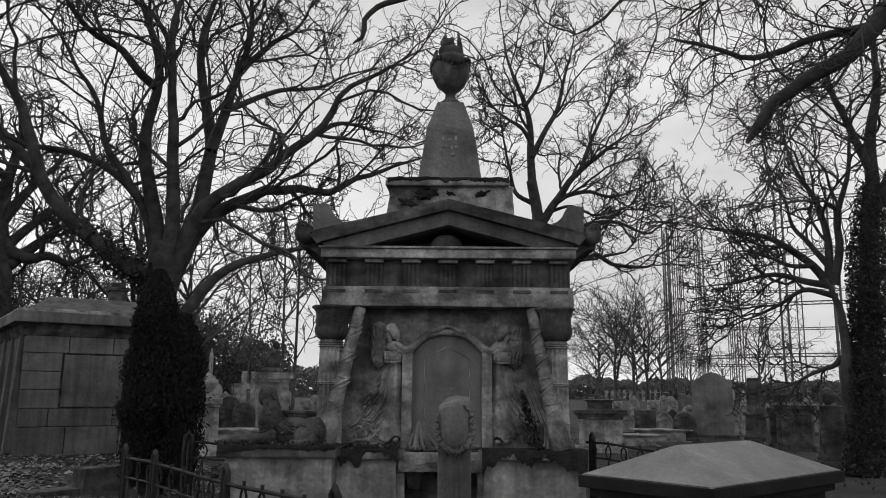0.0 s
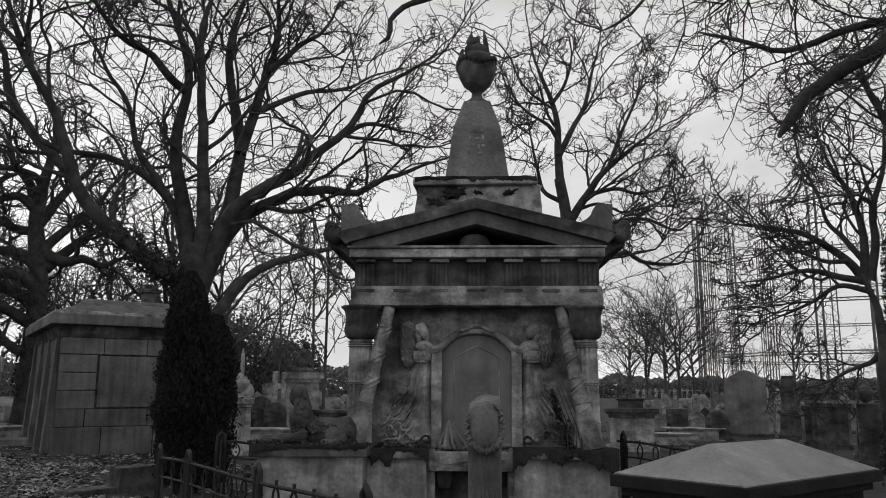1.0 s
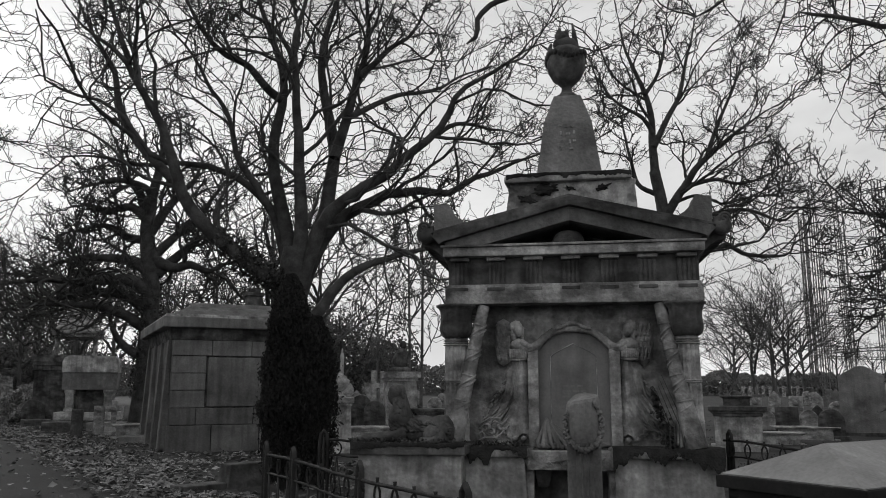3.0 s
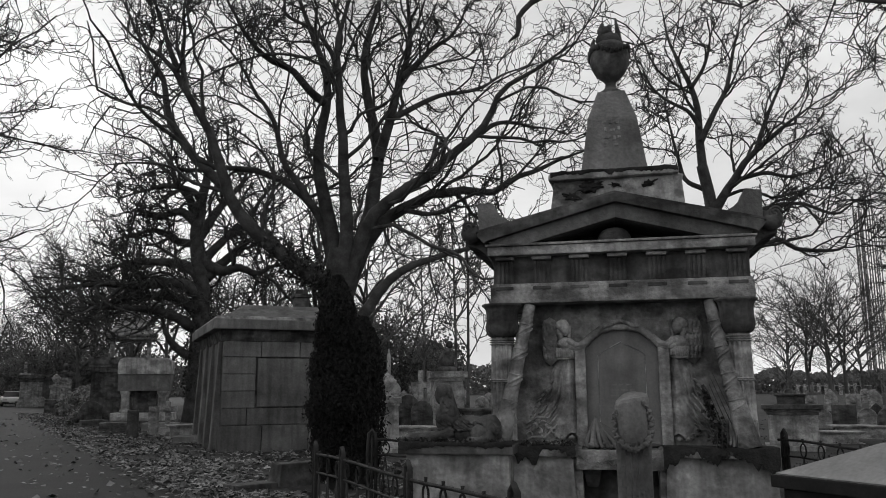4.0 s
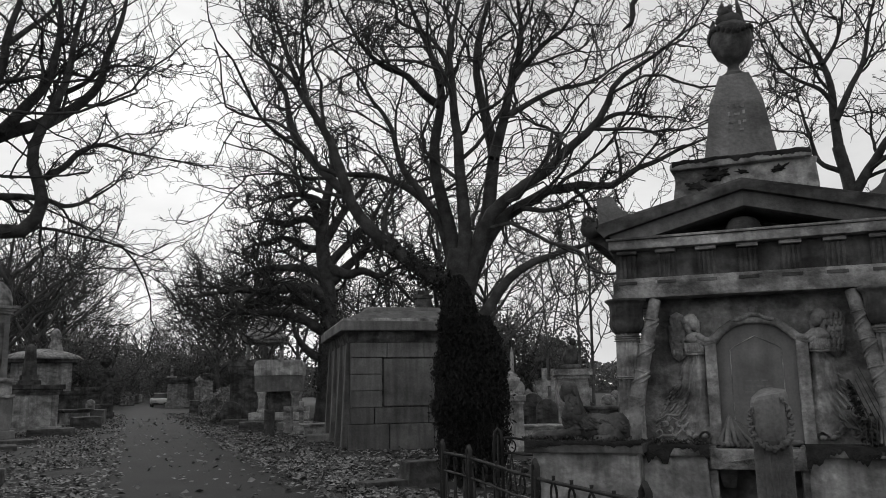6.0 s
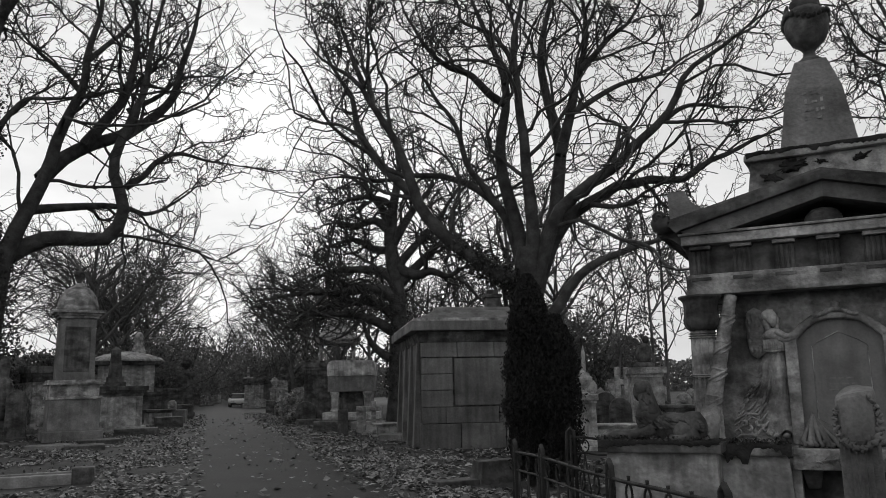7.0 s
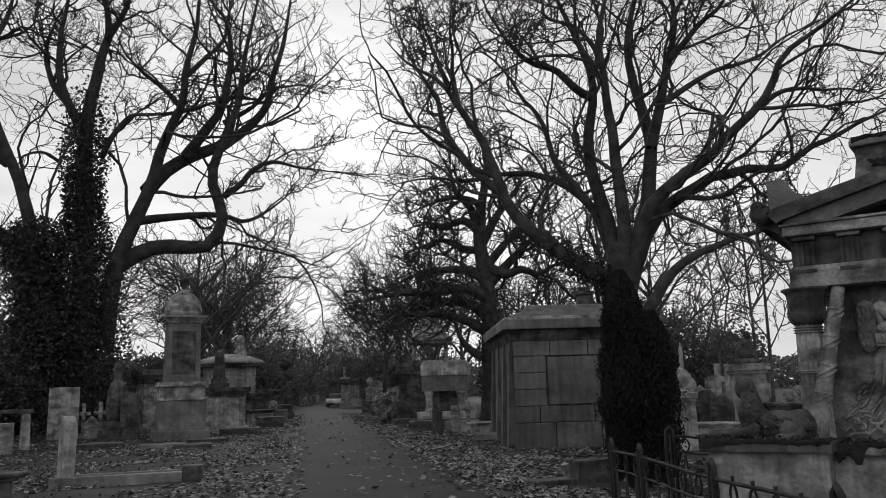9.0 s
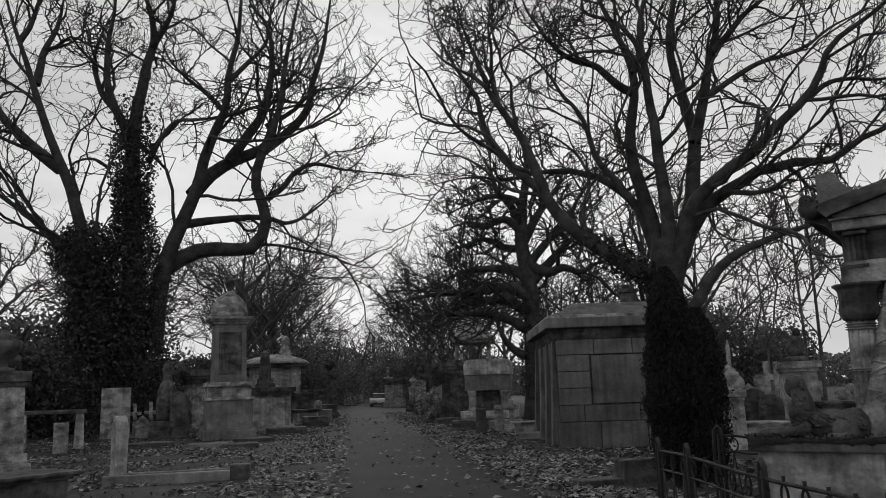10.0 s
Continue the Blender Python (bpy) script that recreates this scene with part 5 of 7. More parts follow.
def gasholder():
    """Guide frame of an old gasholder: lattice columns and ring girders."""
    az0, dist, R, n = radians(-25.6), 172.0, 29.0, 22
    ob = thing("gasholder_frame", pose(-dist * math.sin(az0), dist * math.cos(az0), 0), "tall lattice steel guide frame of a gasholder", "gasholder")
    tiers = (7.6, 16.2, 25.0, 34.0)
    for k in range(n):
        a = 2 * math.pi * k / n + 0.1
        bm = bmesh.new()
        ca, sa = math.cos(a), math.sin(a)
        for off in (-0.55, 0.55):
            for dep in (0.0, 0.9):
                x, y = (R - dep) * ca - off * sa, (R - dep) * sa + off * ca
                tube(bm, [(x, y, 0), (x, y, 36)], 0.1, 4)
        z, s = 0.0, 1
        while z < 35:
            p0 = (R * ca + s * 0.55 * sa, R * sa - s * 0.55 * ca)
            p1 = (R * ca - s * 0.55 * sa, R * sa + s * 0.55 * ca)
            tube(bm, [(*p0, z), (*p1, z + 1.2)], 0.06, 3)
            z, s = z + 1.2, -s
        part("lattice_column", bm, STEEL, ob)
    for z in tiers:
        bm = bmesh.new()
        for dz in (0, 0.5):
            tube(bm, [(R * math.cos(2 * math.pi * k / 72), R * math.sin(2 * math.pi * k / 72), z + dz) for k in range(73)], 0.1, 4)
        for k in range(144):
            a, b = 2 * math.pi * k / 144, 2 * math.pi * (k + 1) / 144
            tube(bm, [(R * math.cos(a), R * math.sin(a), z + 0.5 * (k % 2)), (R * math.cos(b), R * math.sin(b), z + 0.5 * ((k + 1) % 2))], 0.04, 3)
        part("ring_girder", bm, STEEL, ob)


stone_vault()
domed_pillar()
low_dome_tomb()
grave_kerb()
table_tomb()
open_canopy()
parked_car()
gasholder()

# along the avenue, on its far side
headstone(spot(58.6, 33.3, 4), 1.05, 2.05, 0.22, "flat", STONE, "plain upright square-topped headstone")
obelisk_stone(spot(55.4, 33, 0), 0.8, 3.05, STONE_DARK, "dark bottle-shaped monument with carved bud top", True)
headstone(spot(54.6, 32.4, 6), 0.66, 1.8, 0.22, "round", STONE_DARK, "dark round-topped headstone beside a monument")
chest_tomb(spot(53.1, 36, 20), 1.5, 1.3, 2.75, STONE, "tall square chest tomb with dark flat cap")
chest_tomb(spot(48.7, 37.5, 18), 2.1, 1.5, 1.95, STONE_PALE, "stone chest tomb with heavy moulded cap")
obelisk_stone(spot(48.9, 37.5, 10, 1.93), 0.5, 1.75, STONE_DARK, "small worn pedestal figure stone on a tomb")
chest_tomb(spot(46.7, 47, 10), 1.5, 1.2, 1.7, STONE_DARK, "low chest tomb among leaves")
chest_tomb(spot(46.1, 43, 20), 1.4, 0.9, 0.8, STONE_PALE, "low flat-topped pale tomb")
pedestal_monument(spot(44.4, 58, 0), 1.1, 3.0, STONE_DARK, "narrow pedestal with dark urn", "urn")
chest_tomb(spot(45.4, 56, 10), 1.8, 1.2, 1.9, STONE_DARK, "dark chest tomb under trees")
headstone(spot(45.2, 50, 5), 0.5, 1.2, 0.15, "round", STONE, "small rounded grey headstone by the verge")
headstone(spot(56.9, 33.5, 0), 0.6, 1.0, 0.16, "gothic", STONE, "grey pointed headstone in the shade")
cross_stone(spot(56.4, 34, 10), 0.5, 1.5, STONE, "small stone cross in the shade")
cross_stone(spot(57.4, 34, -10), 0.5, 1.45, STONE, "weathered grey stone cross under trees")
headstone(spot(54.0, 43, 0), 0.6, 1.5, 0.15, "flat", STONE_PALE, "pale narrow square-topped headstone")
# small leaning stones and slab on legs under the ivy tree
tt = thing("slab_tomb", spot(62.3, 29.5, 0), "thin slab tomb on small stone legs", "tomb")
part("slab", worn(cut(block(-1.1, 1.0, -0.45, 0.45, 1.2, 1.32, 0.015), 2), 0.012, 3), STONE_DARK, tt)
for x, y in ((-0.9, -0.3), (0.8, -0.3), (-0.9, 0.3), (0.8, 0.3)):
    part("leg", frust(bmesh.new(), (x - 0.16, x + 0.16, y - 0.1, y + 0.1, -0.1), (x - 0.12, x + 0.12, y - 0.1, y + 0.1, 1.2), 0.01), STONE, tt)
headstone(spot(61.8, 27.6, 8), 0.42, 0.95, 0.14, "flat", STONE, "short leaning stub of a headstone", False)
pedestal_monument(spot(65.3, 21.0, 10), 0.95, 2.3, STONE, "stepped stone pedestal with domed top", "urn")
chest_tomb(spot(64.6, 13.6, 30), 1.7, 1.0, 0.55, STONE_DARK, "low dark chest tomb among leaves", panels=False)

# on the near side of the avenue
headstone(spot(32.3, 29.5, -10), 0.34, 0.98, 0.12, "flat", STONE, "narrow leaning stone post", False)
cross_stone(spot(31.4, 29.6, -8), 0.62, 1.15, STONE, "small stone cross beside the table tomb")
headstone(spot(33.6, 28.8, -4), 0.36, 0.9, 0.12, "flat", STONE_DARK, "short dark stone stub", False)
chest_tomb(spot(30.0, 27.5, 5), 1.4, 0.9, 0.45, STONE_PALE, "pale ledger stone on a low base", STONE_PALE, False)
chest_tomb(spot(35.3, 39.5, -6), 1.5, 1.5, 3.0, STONE_DARK, "tall dark square tomb behind the laurel")
headstone(spot(36.2, 38.0, -6), 0.9, 1.1, 0.2, "round", STONE_DARK, "low dark headstone by the laurel")
headstone(spot(39.1, 77.5, 0), 0.5, 0.9, 0.2, "round", STONE_PALE, "small pale stone by the roadside")
pedestal_monument(spot(38.4, 72, 0), 0.9, 1.9, STONE_PALE, "pale pedestal monument by the roadside", "urn", STONE_PALE)
chest_tomb(spot(39.8, 82, 0), 2.2, 1.6, 2.9, STONE_PALE, "tall pale tomb beside the avenue")
chest_tomb(spot(38.8, 84, 8), 2.4, 1.6, 3.0, STONE_MID, "square grey tomb beside the avenue")
pedestal_monument(spot(37.9, 80, 8), 1.2, 3.1, STONE, "square monument with figure beside the avenue", "figure")
cross_stone(spot(40.2, 86, 8), 1.0, 4.2, STONE, "tall stone cross beside the avenue")
for k in range(14):
    rk = random.Random(900 + k)
    headstone(spot(rk.choice((42.6, 43.3, 44.0, 40.0)) + rk.uniform(-.4, .4), rk.uniform(95, 125), rk.uniform(-15, 15)), rk.uniform(0.6, 0.9), rk.uniform(1.0, 1.9), 0.18, rk.choice(("round", "flat", "gothic")),
              rk.choice((STONE, STONE_PALE, STONE_MID)), "far headstone at the end of the avenue")
ws = thing("wedge_stone", spot(23.0, 13.9, 30), "low broken wedge of stone by the railing", "stone")
part("wedge", worn(cut(frust(bmesh.new(), (-0.38, 0.45, -0.25, 0.25, -0.05), (-0.28, 0.42, -0.18, 0.2, 0.38), 0.02), 1), 0.03, 3), STONE_DARK, ws)
part("slab", worn(cut(block(-1.1, -0.36, -0.2, 0.3, -0.03, 0.1, 0.02), 1), 0.02, 3), STONE_DARK, ws)

# between the cypress and the mausoleum
pedestal_monument(spot(12.1, 27, 8), 1.15, 2.1, STONE_PALE, "stone pedestal with a worn draped figure", "figure", STONE)
obelisk_stone(spot(16.3, 24, 4), 0.16, 2.75, STONE_PALE, "slim pale obelisk behind the cypress")
pedestal_monument(spot(16.4, 20, 6), 0.6, 1.35, STONE_PALE, "small pedestal with dark urn", "urn", STONE)
for az, d, w, h, hd, mt, lb in ((15.2, 33, .6, 1.5, "gothic", STONE, "pointed headstone"), (14.4, 35, .55, 1.7, "flat", STONE, "narrow headstone"),
                                (14.9, 29, .8, 1.3, "round", STONE_DARK, "dark rounded headstone"), (15.8, 38, .5, 1.9, "gothic", STONE_PALE, "pale pointed headstone"),
                                (13.9, 26, .7, 1.15, "round", STONE_DARK, "dark arched headstone"), (16.2, 31, .6, 1.2, "round", STONE, "grey round headstone"), (9.6, 33, .6, 1.2, "round", STONE, "grey round headstone")):
    headstone(spot(az, d, 6), w, h, 0.15, hd, mt, lb + " among the crowded graves")
cross_stone(spot(14.0, 34, 5), 0.8, 2.3, STONE, "stone cross among the crowded graves")
cross_stone(spot(13.4, 39, 5), 0.7, 2.4, STONE_PALE, "pale stone cross among the crowded graves")
chest_tomb(spot(15.2, 23, 10), 1.8, 0.9, 0.5, STONE_PALE, "low pale ledger tomb", STONE_PALE, False)
chest_tomb(spot(9.7, 26, 10), 1.4, 0.9, 0.9, STONE, "chest tomb beside the pedestal")

# to the other side of the mausoleum
headstone(spot(-18.8, 30.4, 0), 1.4, 2.35, 0.3, "gable", STONE_MID, "large dark headstone with gabled shoulders")
chest_tomb(spot(-11.2, 22, 2), 1.35, 1.2, 1.12, STONE_PALE, "stone chest tomb with layered dark cap")
chest_tomb(spot(-11.2, 22, 2, 1.10), 0.8, 0.8, 0.28, STONE_DARK, "small stepped cap on a chest tomb", panels=False)
for az, d, w, h, hd, mt in ((-14.3, 28, .7, 1.0, "flat", STONE_DARK), (-16.9, 27, .75, .95, "round", STONE_DARK), (-15.6, 31, .6, .8, "round", STONE), (-13.0, 30, .6, .8, "round", STONE),
                            (-14.9, 40, .6, 1.2, "flat", STONE), (-16.2, 44, .5, 1.3, "gothic", STONE_PALE), (-17.3, 38, .7, 1.0, "round", STONE), (-12.4, 42, .6, 1.1, "flat", STONE),
                            (-21.9, 36, .6, 1.3, "round", STONE), (-23.6, 38, .7, 1.1, "flat", STONE_PALE), (-25.0, 34, .6, 1.2, "round", STONE_PALE), (-27.0, 30, .7, 1.1, "flat", STONE), (-26.1, 19.5, .5, 1.35, "flat", STONE_DARK),
                            (-28.2, 26, .6, .9, "round", STONE), (-19.9, 46, .6, 1.2, "round", STONE_PALE), (-13.6, 52, .7, 1.4, "gothic", STONE_PALE)):
    headstone(spot(az, d, 3), w, h, 0.16, hd, mt, ("pale" if mt == STONE_PALE else "dark weathered" if mt == STONE_DARK else "grey weathered") + {"flat": " square-topped", "round": " round-topped", "gothic": " pointed"}[hd] + " headstone in rough grass")
obelisk_stone(spot(-20.1, 33, 2), 0.22, 1.8, STONE_PALE, "slim pale obelisk among headstones")
obelisk_stone(spot(-20.8, 33, 2), 0.22, 1.7, STONE_PALE, "slim pale obelisk among headstones")
pedestal_monument(spot(-21.5, 28, 2), 0.75, 0.95, STONE_DARK, "dark square pedestal with a broken shaft", "")
sh = thing("broken_shaft", spot(-21.5, 28, 2, 0.95), "plain square broken shaft on a pedestal", "monument")
part("shaft", worn(frust(bmesh.new(), (-0.27, 0.27, -0.27, 0.27, 0.0), (-0.22, 0.22, -0.22, 0.22, 1.1), 0.02), 0.01, 4), STONE_DARK, sh)
chest_tomb(spot(-22.9, 26, 10), 0.8, 0.8, 1.15, STONE_DARK, "dark square tomb with a thick cap")
chest_tomb(spot(-23.9, 25, -8), 1.1, 0.9, 1.25, STONE_DARK, "dark chest tomb with overhanging cap")
pedestal_monument(spot(-25.9, 21.5, 4), 0.55, 1.2, STONE_DARK, "dark pedestal with broad stone urn", "urn")
chest_tomb(spot(-15.3, 27, 10), 1.8, 0.9, 0.4, STONE, "low pale ledger tomb in rough grass", STONE, False)
chest_tomb(spot(-13.4, 25, 10), 1.6, 0.8, 0.35, STONE, "low pale ledger slab in rough grass", STONE, False)


def paling(az0, az1, d):
    """Distant pale fence in the far cemetery boundary."""
    a0, a1 = radians(az0), radians(az1)
    A, B = Vector((-d * math.sin(a0), d * math.cos(a0), 0)), Vector((-d * math.sin(a1), d * math.cos(a1), 0))
    ob = thing("boundary_fence", Matrix.Translation(A) @ Matrix.Rotation(math.atan2((B - A).y, (B - A).x), 4, 'Z'), "pale boundary fence beyond the graves", "fence")
    ln = (B - A).length
    part("rail", block(0, ln, -0.05, 0.05, 1.5, 1.62, 0), STONE, ob)
    for k in range(int(ln / 1.1)):
        part("pale", block(1.1 * k, 1.1 * k + 0.55, -0.03, 0.03, 0.0, 1.9, 0), STONE, ob)


paling(-11.6, -16.0, 150)

# low ledgers and stubs half buried in the verges
for k, (az, d, w, h) in enumerate(((47.4, 33, 1.6, 0.3), (49.6, 29, 1.3, 0.16), (52.6, 27, 1.2, 0.14), (50.5, 26.0, 1.1, 0.14), (45.4, 40, 1.2, 0.5), (45.0, 46, 1.2, 0.7), (56.6, 28, 1.7, 0.2), (44.6, 52, 1.3, 0.9),
                                   (29.5, 24.8, 1.2, 0.2), (34.6, 33, 1.2, 0.35), (36.0, 37, 1.0, 0.3), (31.8, 33, 1.3, 0.3), (38.3, 60, 1.4, 0.9), (37.6, 54, 1.4, 0.7))):
    lt = thing("ledger_stone", spot(az, d, 10 * math.sin(k * 2.1)), "low weathered ledger stone sunk among leaves", "ledger", "ledger stones")
    part("slab", worn(cut(block(-w / 2, w / 2, -0.45, 0.45, -0.05, h, 0.03), 2), 0.02, 3), (STONE_DARK, STONE_DARK, STONE_MID)[k % 3], lt)

rows_r = random.Random(41)
for k in range(54):
    az, d = rows_r.uniform(-31, -10.5), rows_r.uniform(33, 85)
    if k > 42:
        az, d = rows_r.uniform(9.0, 17.5), rows_r.uniform(36, 60)
    hd = rows_r.choice(("round", "flat", "gothic", "round"))
    mt = rows_r.choice((STONE, STONE_DARK, STONE_MID, STONE))
    if k % 5 == 4:
        cross_stone(spot(az, d, rows_r.uniform(-12, 12)), rows_r.uniform(0.5, 0.8), rows_r.uniform(1.1, 2.0), mt, "small weathered stone cross among distant graves")
    else:
        headstone(spot(az, d, rows_r.uniform(-12, 12), 0, 0, rows_r.uniform(-4, 4)), rows_r.uniform(0.5, 0.85), rows_r.uniform(0.8, 1.5), 0.15, hd, mt,
                  {"flat": "square-topped", "round": "round-topped", "gothic": "pointed"}[hd] + " weathered headstone among distant graves", False)


# ---- trees ----
# main limbs of the trees that stand near: points in the tree's own metres, and the radii at both ends
PLANE_LIMBS = [
    ([(0.02, 0, 1.66), (0.12, 0, 3.13), (0.14, 0, 4.25), (0.17, 0, 5.38), (0.26, 0, 6.15)], 0.74, 0.52),
    ([(0.15, -0, 3.87), (-0.1, -0.18, 4.71), (-0.58, -0.31, 5.14), (-1.13, -0.44, 5.46), (-1.76, -0.61, 5.93), (-2.3, -0.75, 6.3), (-2.83, -0.92, 6.86), (-3.27, -1.08, 7.46), (-3.52, -1.24, 8.16), (-3.77, -1.42, 8.89), (-4.01, -1.59, 9.62), (-4.44, -1.79, 10.36), (-4.79, -1.95, 10.91), (-5.04, -2.07, 11.36), (-5.57, -2.24, 11.82), (-6.19, -2.41, 12.18), (-6.97, -2.71, 13.08)], 0.4, 0.05),
    ([(0.13, 0, 3.87), (0.1, 0.09, 5.02), (-0.04, 0.2, 6.39), (-0.35, 0.32, 7.91), (-0.61, 0.41, 9.05), (-0.59, 0.51, 10.32), (-0.4, 0.58, 11.27), (-0.4, 0.67, 12.48), (-0.79, 0.77, 13.74), (-1.22, 0.86, 14.8), (-1.61, 0.95, 16), (-2.22, 1.1, 17.98)], 0.38, 0.06),
    ([(0.15, -0, 3.87), (0.25, -0.13, 5.17), (0.38, -0.27, 6.48), (0.32, -0.4, 7.8), (0.23, -0.5, 8.75), (0.21, -0.62, 9.9), (0.05, -0.71, 10.68), (0.02, -0.83, 11.84), (-0.11, -0.96, 13.01), (0.12, -1.07, 13.97), (0.35, -1.18, 14.93), (0.51, -1.35, 16.49)], 0.36, 0.07),
    ([(0.15, 0, 3.87), (0.41, 0.2, 5.21), (0.88, 0.4, 6.49), (1.23, 0.56, 7.59), (1.34, 0.71, 8.63), (1.47, 0.88, 9.8), (1.26, 1.06, 11.14), (1, 1.25, 12.51), (0.94, 1.43, 13.8), (1.23, 1.62, 15.22), (1.68, 1.82, 16.67), (2.32, 2.09, 18.66)], 0.42, 0.06),
    ([(1.42, 0, 9.33), (1.79, 0.07, 10.65), (2, 0.12, 11.68), (2.23, 0.16, 12.41), (2.48, 0.2, 13.36), (2.54, 0.26, 14.45), (2.44, 0.31, 15.57), (2.36, 0.39, 17.16)], 0.25, 0.06),
    ([(0.17, -0, 3.87), (0.48, -0.13, 5.16), (0.82, -0.25, 6.27), (1.31, -0.38, 7.37), (1.89, -0.45, 7.81), (2.46, -0.53, 8.25), (3.17, -0.62, 8.67), (3.75, -0.7, 9.29), (4.5, -0.81, 9.89), (5.07, -0.9, 10.51), (5.38, -0.98, 11.24), (5.62, -1.04, 11.69), (6.23, -1.12, 12.11), (6.81, -1.19, 12.43), (7.36, -1.27, 12.84), (8.14, -1.37, 13.33), (8.94, -1.47, 13.71)], 0.36, 0.05),
    ([(0.16, 0, 3.69), (0.54, 0.22, 5.11), (1.07, 0.43, 6.48), (1.59, 0.56, 7.22), (2.14, 0.66, 7.65), (2.74, 0.76, 7.97), (3.35, 0.86, 8.37), (4.01, 0.95, 8.46), (4.71, 1.05, 8.62), (5.49, 1.16, 8.55), (6.16, 1.27, 8.95), (6.79, 1.37, 9.36), (7.4, 1.46, 9.56), (8.1, 1.57, 9.97), (9.36, 1.75, 10.49), (10.52, 1.91, 10.9)], 0.38, 0.045),
    ([(0.12, -0, 2.67), (0.6, -0.1, 3.57), (1.04, -0.17, 4.11), (1.49, -0.25, 4.74), (1.98, -0.32, 5.21), (2.58, -0.4, 5.59), (3.24, -0.47, 5.8), (3.93, -0.54, 6.02), (4.61, -0.62, 6.2), (5.52, -0.71, 6.37)], 0.3, 0.15),
    ([(0.06, 0, 5.01), (-0.23, 0.28, 6.41), (-0.49, 0.46, 7.35), (-0.96, 0.61, 7.98), (-1.59, 0.77, 8.54), (-2.24, 0.9, 8.86), (-3.02, 1.06, 9.1), (-4.08, 1.25, 9.17), (-4.94, 1.42, 9.08), (-5.82, 1.58, 9.25), (-6.94, 1.78, 9.45), (-8.54, 2.07, 9.34)], 0.24, 0.04),
    ([(-3.6, 0, 8.18), (-4.2, 0.08, 8.69), (-4.92, 0.17, 9.41), (-5.44, 0.26, 10.19), (-5.76, 0.34, 10.97), (-5.95, 0.44, 11.98), (-6.43, 0.53, 12.8), (-6.81, 0.61, 13.52), (-7.35, 0.73, 14.73), (-7.82, 0.83, 15.72)], 0.22, 0.045),
    ([(-0.42, -0, 11.27), (-0.86, -0.17, 11.54), (-1.23, -0.34, 11.91), (-1.6, -0.52, 12.27), (-2.17, -0.71, 12.44), (-2.63, -0.89, 12.7), (-3.08, -1.15, 13.23), (-3.34, -1.34, 13.68), (-3.68, -1.57, 14.2), (-3.9, -1.92, 15.06)], 0.19, 0.05),
    ([(-0.79, -0, 7.65), (-1.12, -0.16, 8.16), (-1.66, -0.4, 8.88), (-1.86, -0.57, 9.44), (-2.06, -0.78, 10.17), (-2.37, -0.96, 10.73), (-2.73, -1.12, 11.13), (-2.99, -1.28, 11.64), (-3.34, -1.48, 12.19), (-3.69, -1.63, 12.55), (-4.14, -1.78, 12.81), (-4.77, -1.99, 13.06)], 0.16, 0.04),
    ([(-0.36, 0, 11.99), (-0.13, 0.26, 12.92), (-0.81, 0.64, 14.22), (-1.85, 0.98, 14.9), (-2.02, 1.18, 15.69), (-2.5, 1.54, 17.08)], 0.14, 0.05),
    ([(2.22, -0, 12.35), (2.69, -0.14, 12.77), (3.28, -0.32, 13.36), (3.86, -0.47, 13.74), (4.25, -0.63, 14.3), (4.56, -0.85, 15.19)], 0.16, 0.05),
    ([(1.87, 0, 10.82), (2.24, 0.12, 11.05), (2.9, 0.34, 11.51), (3.69, 0.59, 11.97), (4.56, 0.84, 12.23), (5.37, 1.07, 12.59), (6.08, 1.31, 13.18), (7.03, 1.58, 13.67), (8.04, 1.86, 14.17)], 0.14, 0.04),
    ([(2.33, -0, 7.57), (3.14, -0.25, 7.4), (3.71, -0.44, 7.54), (4.21, -0.64, 7.85), (4.9, -0.88, 8.07), (5.54, -1.11, 7.76)], 0.12, 0.04),
    ([(4.94, 0, 10.34), (5.56, 0.15, 10.82), (6.26, 0.28, 10.97), (6.94, 0.41, 10.88), (7.82, 0.58, 10.89), (8.8, 0.76, 10.69)], 0.12, 0.035),
    ([(-5.38, 0, 12.14), (-5.77, 0.21, 13.24), (-6.08, 0.36, 14.02), (-6.4, 0.55, 15.03), (-6.73, 0.83, 16.56)], 0.13, 0.05),
    ([(-5.17, -0, 11.76), (-5.21, -0.29, 12.6), (-5.12, -0.55, 13.33), (-5.14, -0.81, 14.06), (-4.9, -1.27, 15.29)], 0.11, 0.04),
    ([(1.64, -0, 6.86), (1.8, -0.1, 6.36), (2.23, -0.22, 5.99), (2.67, -0.31, 5.81), (3.03, -0.39, 5.82)], 0.06, 0.03),
]
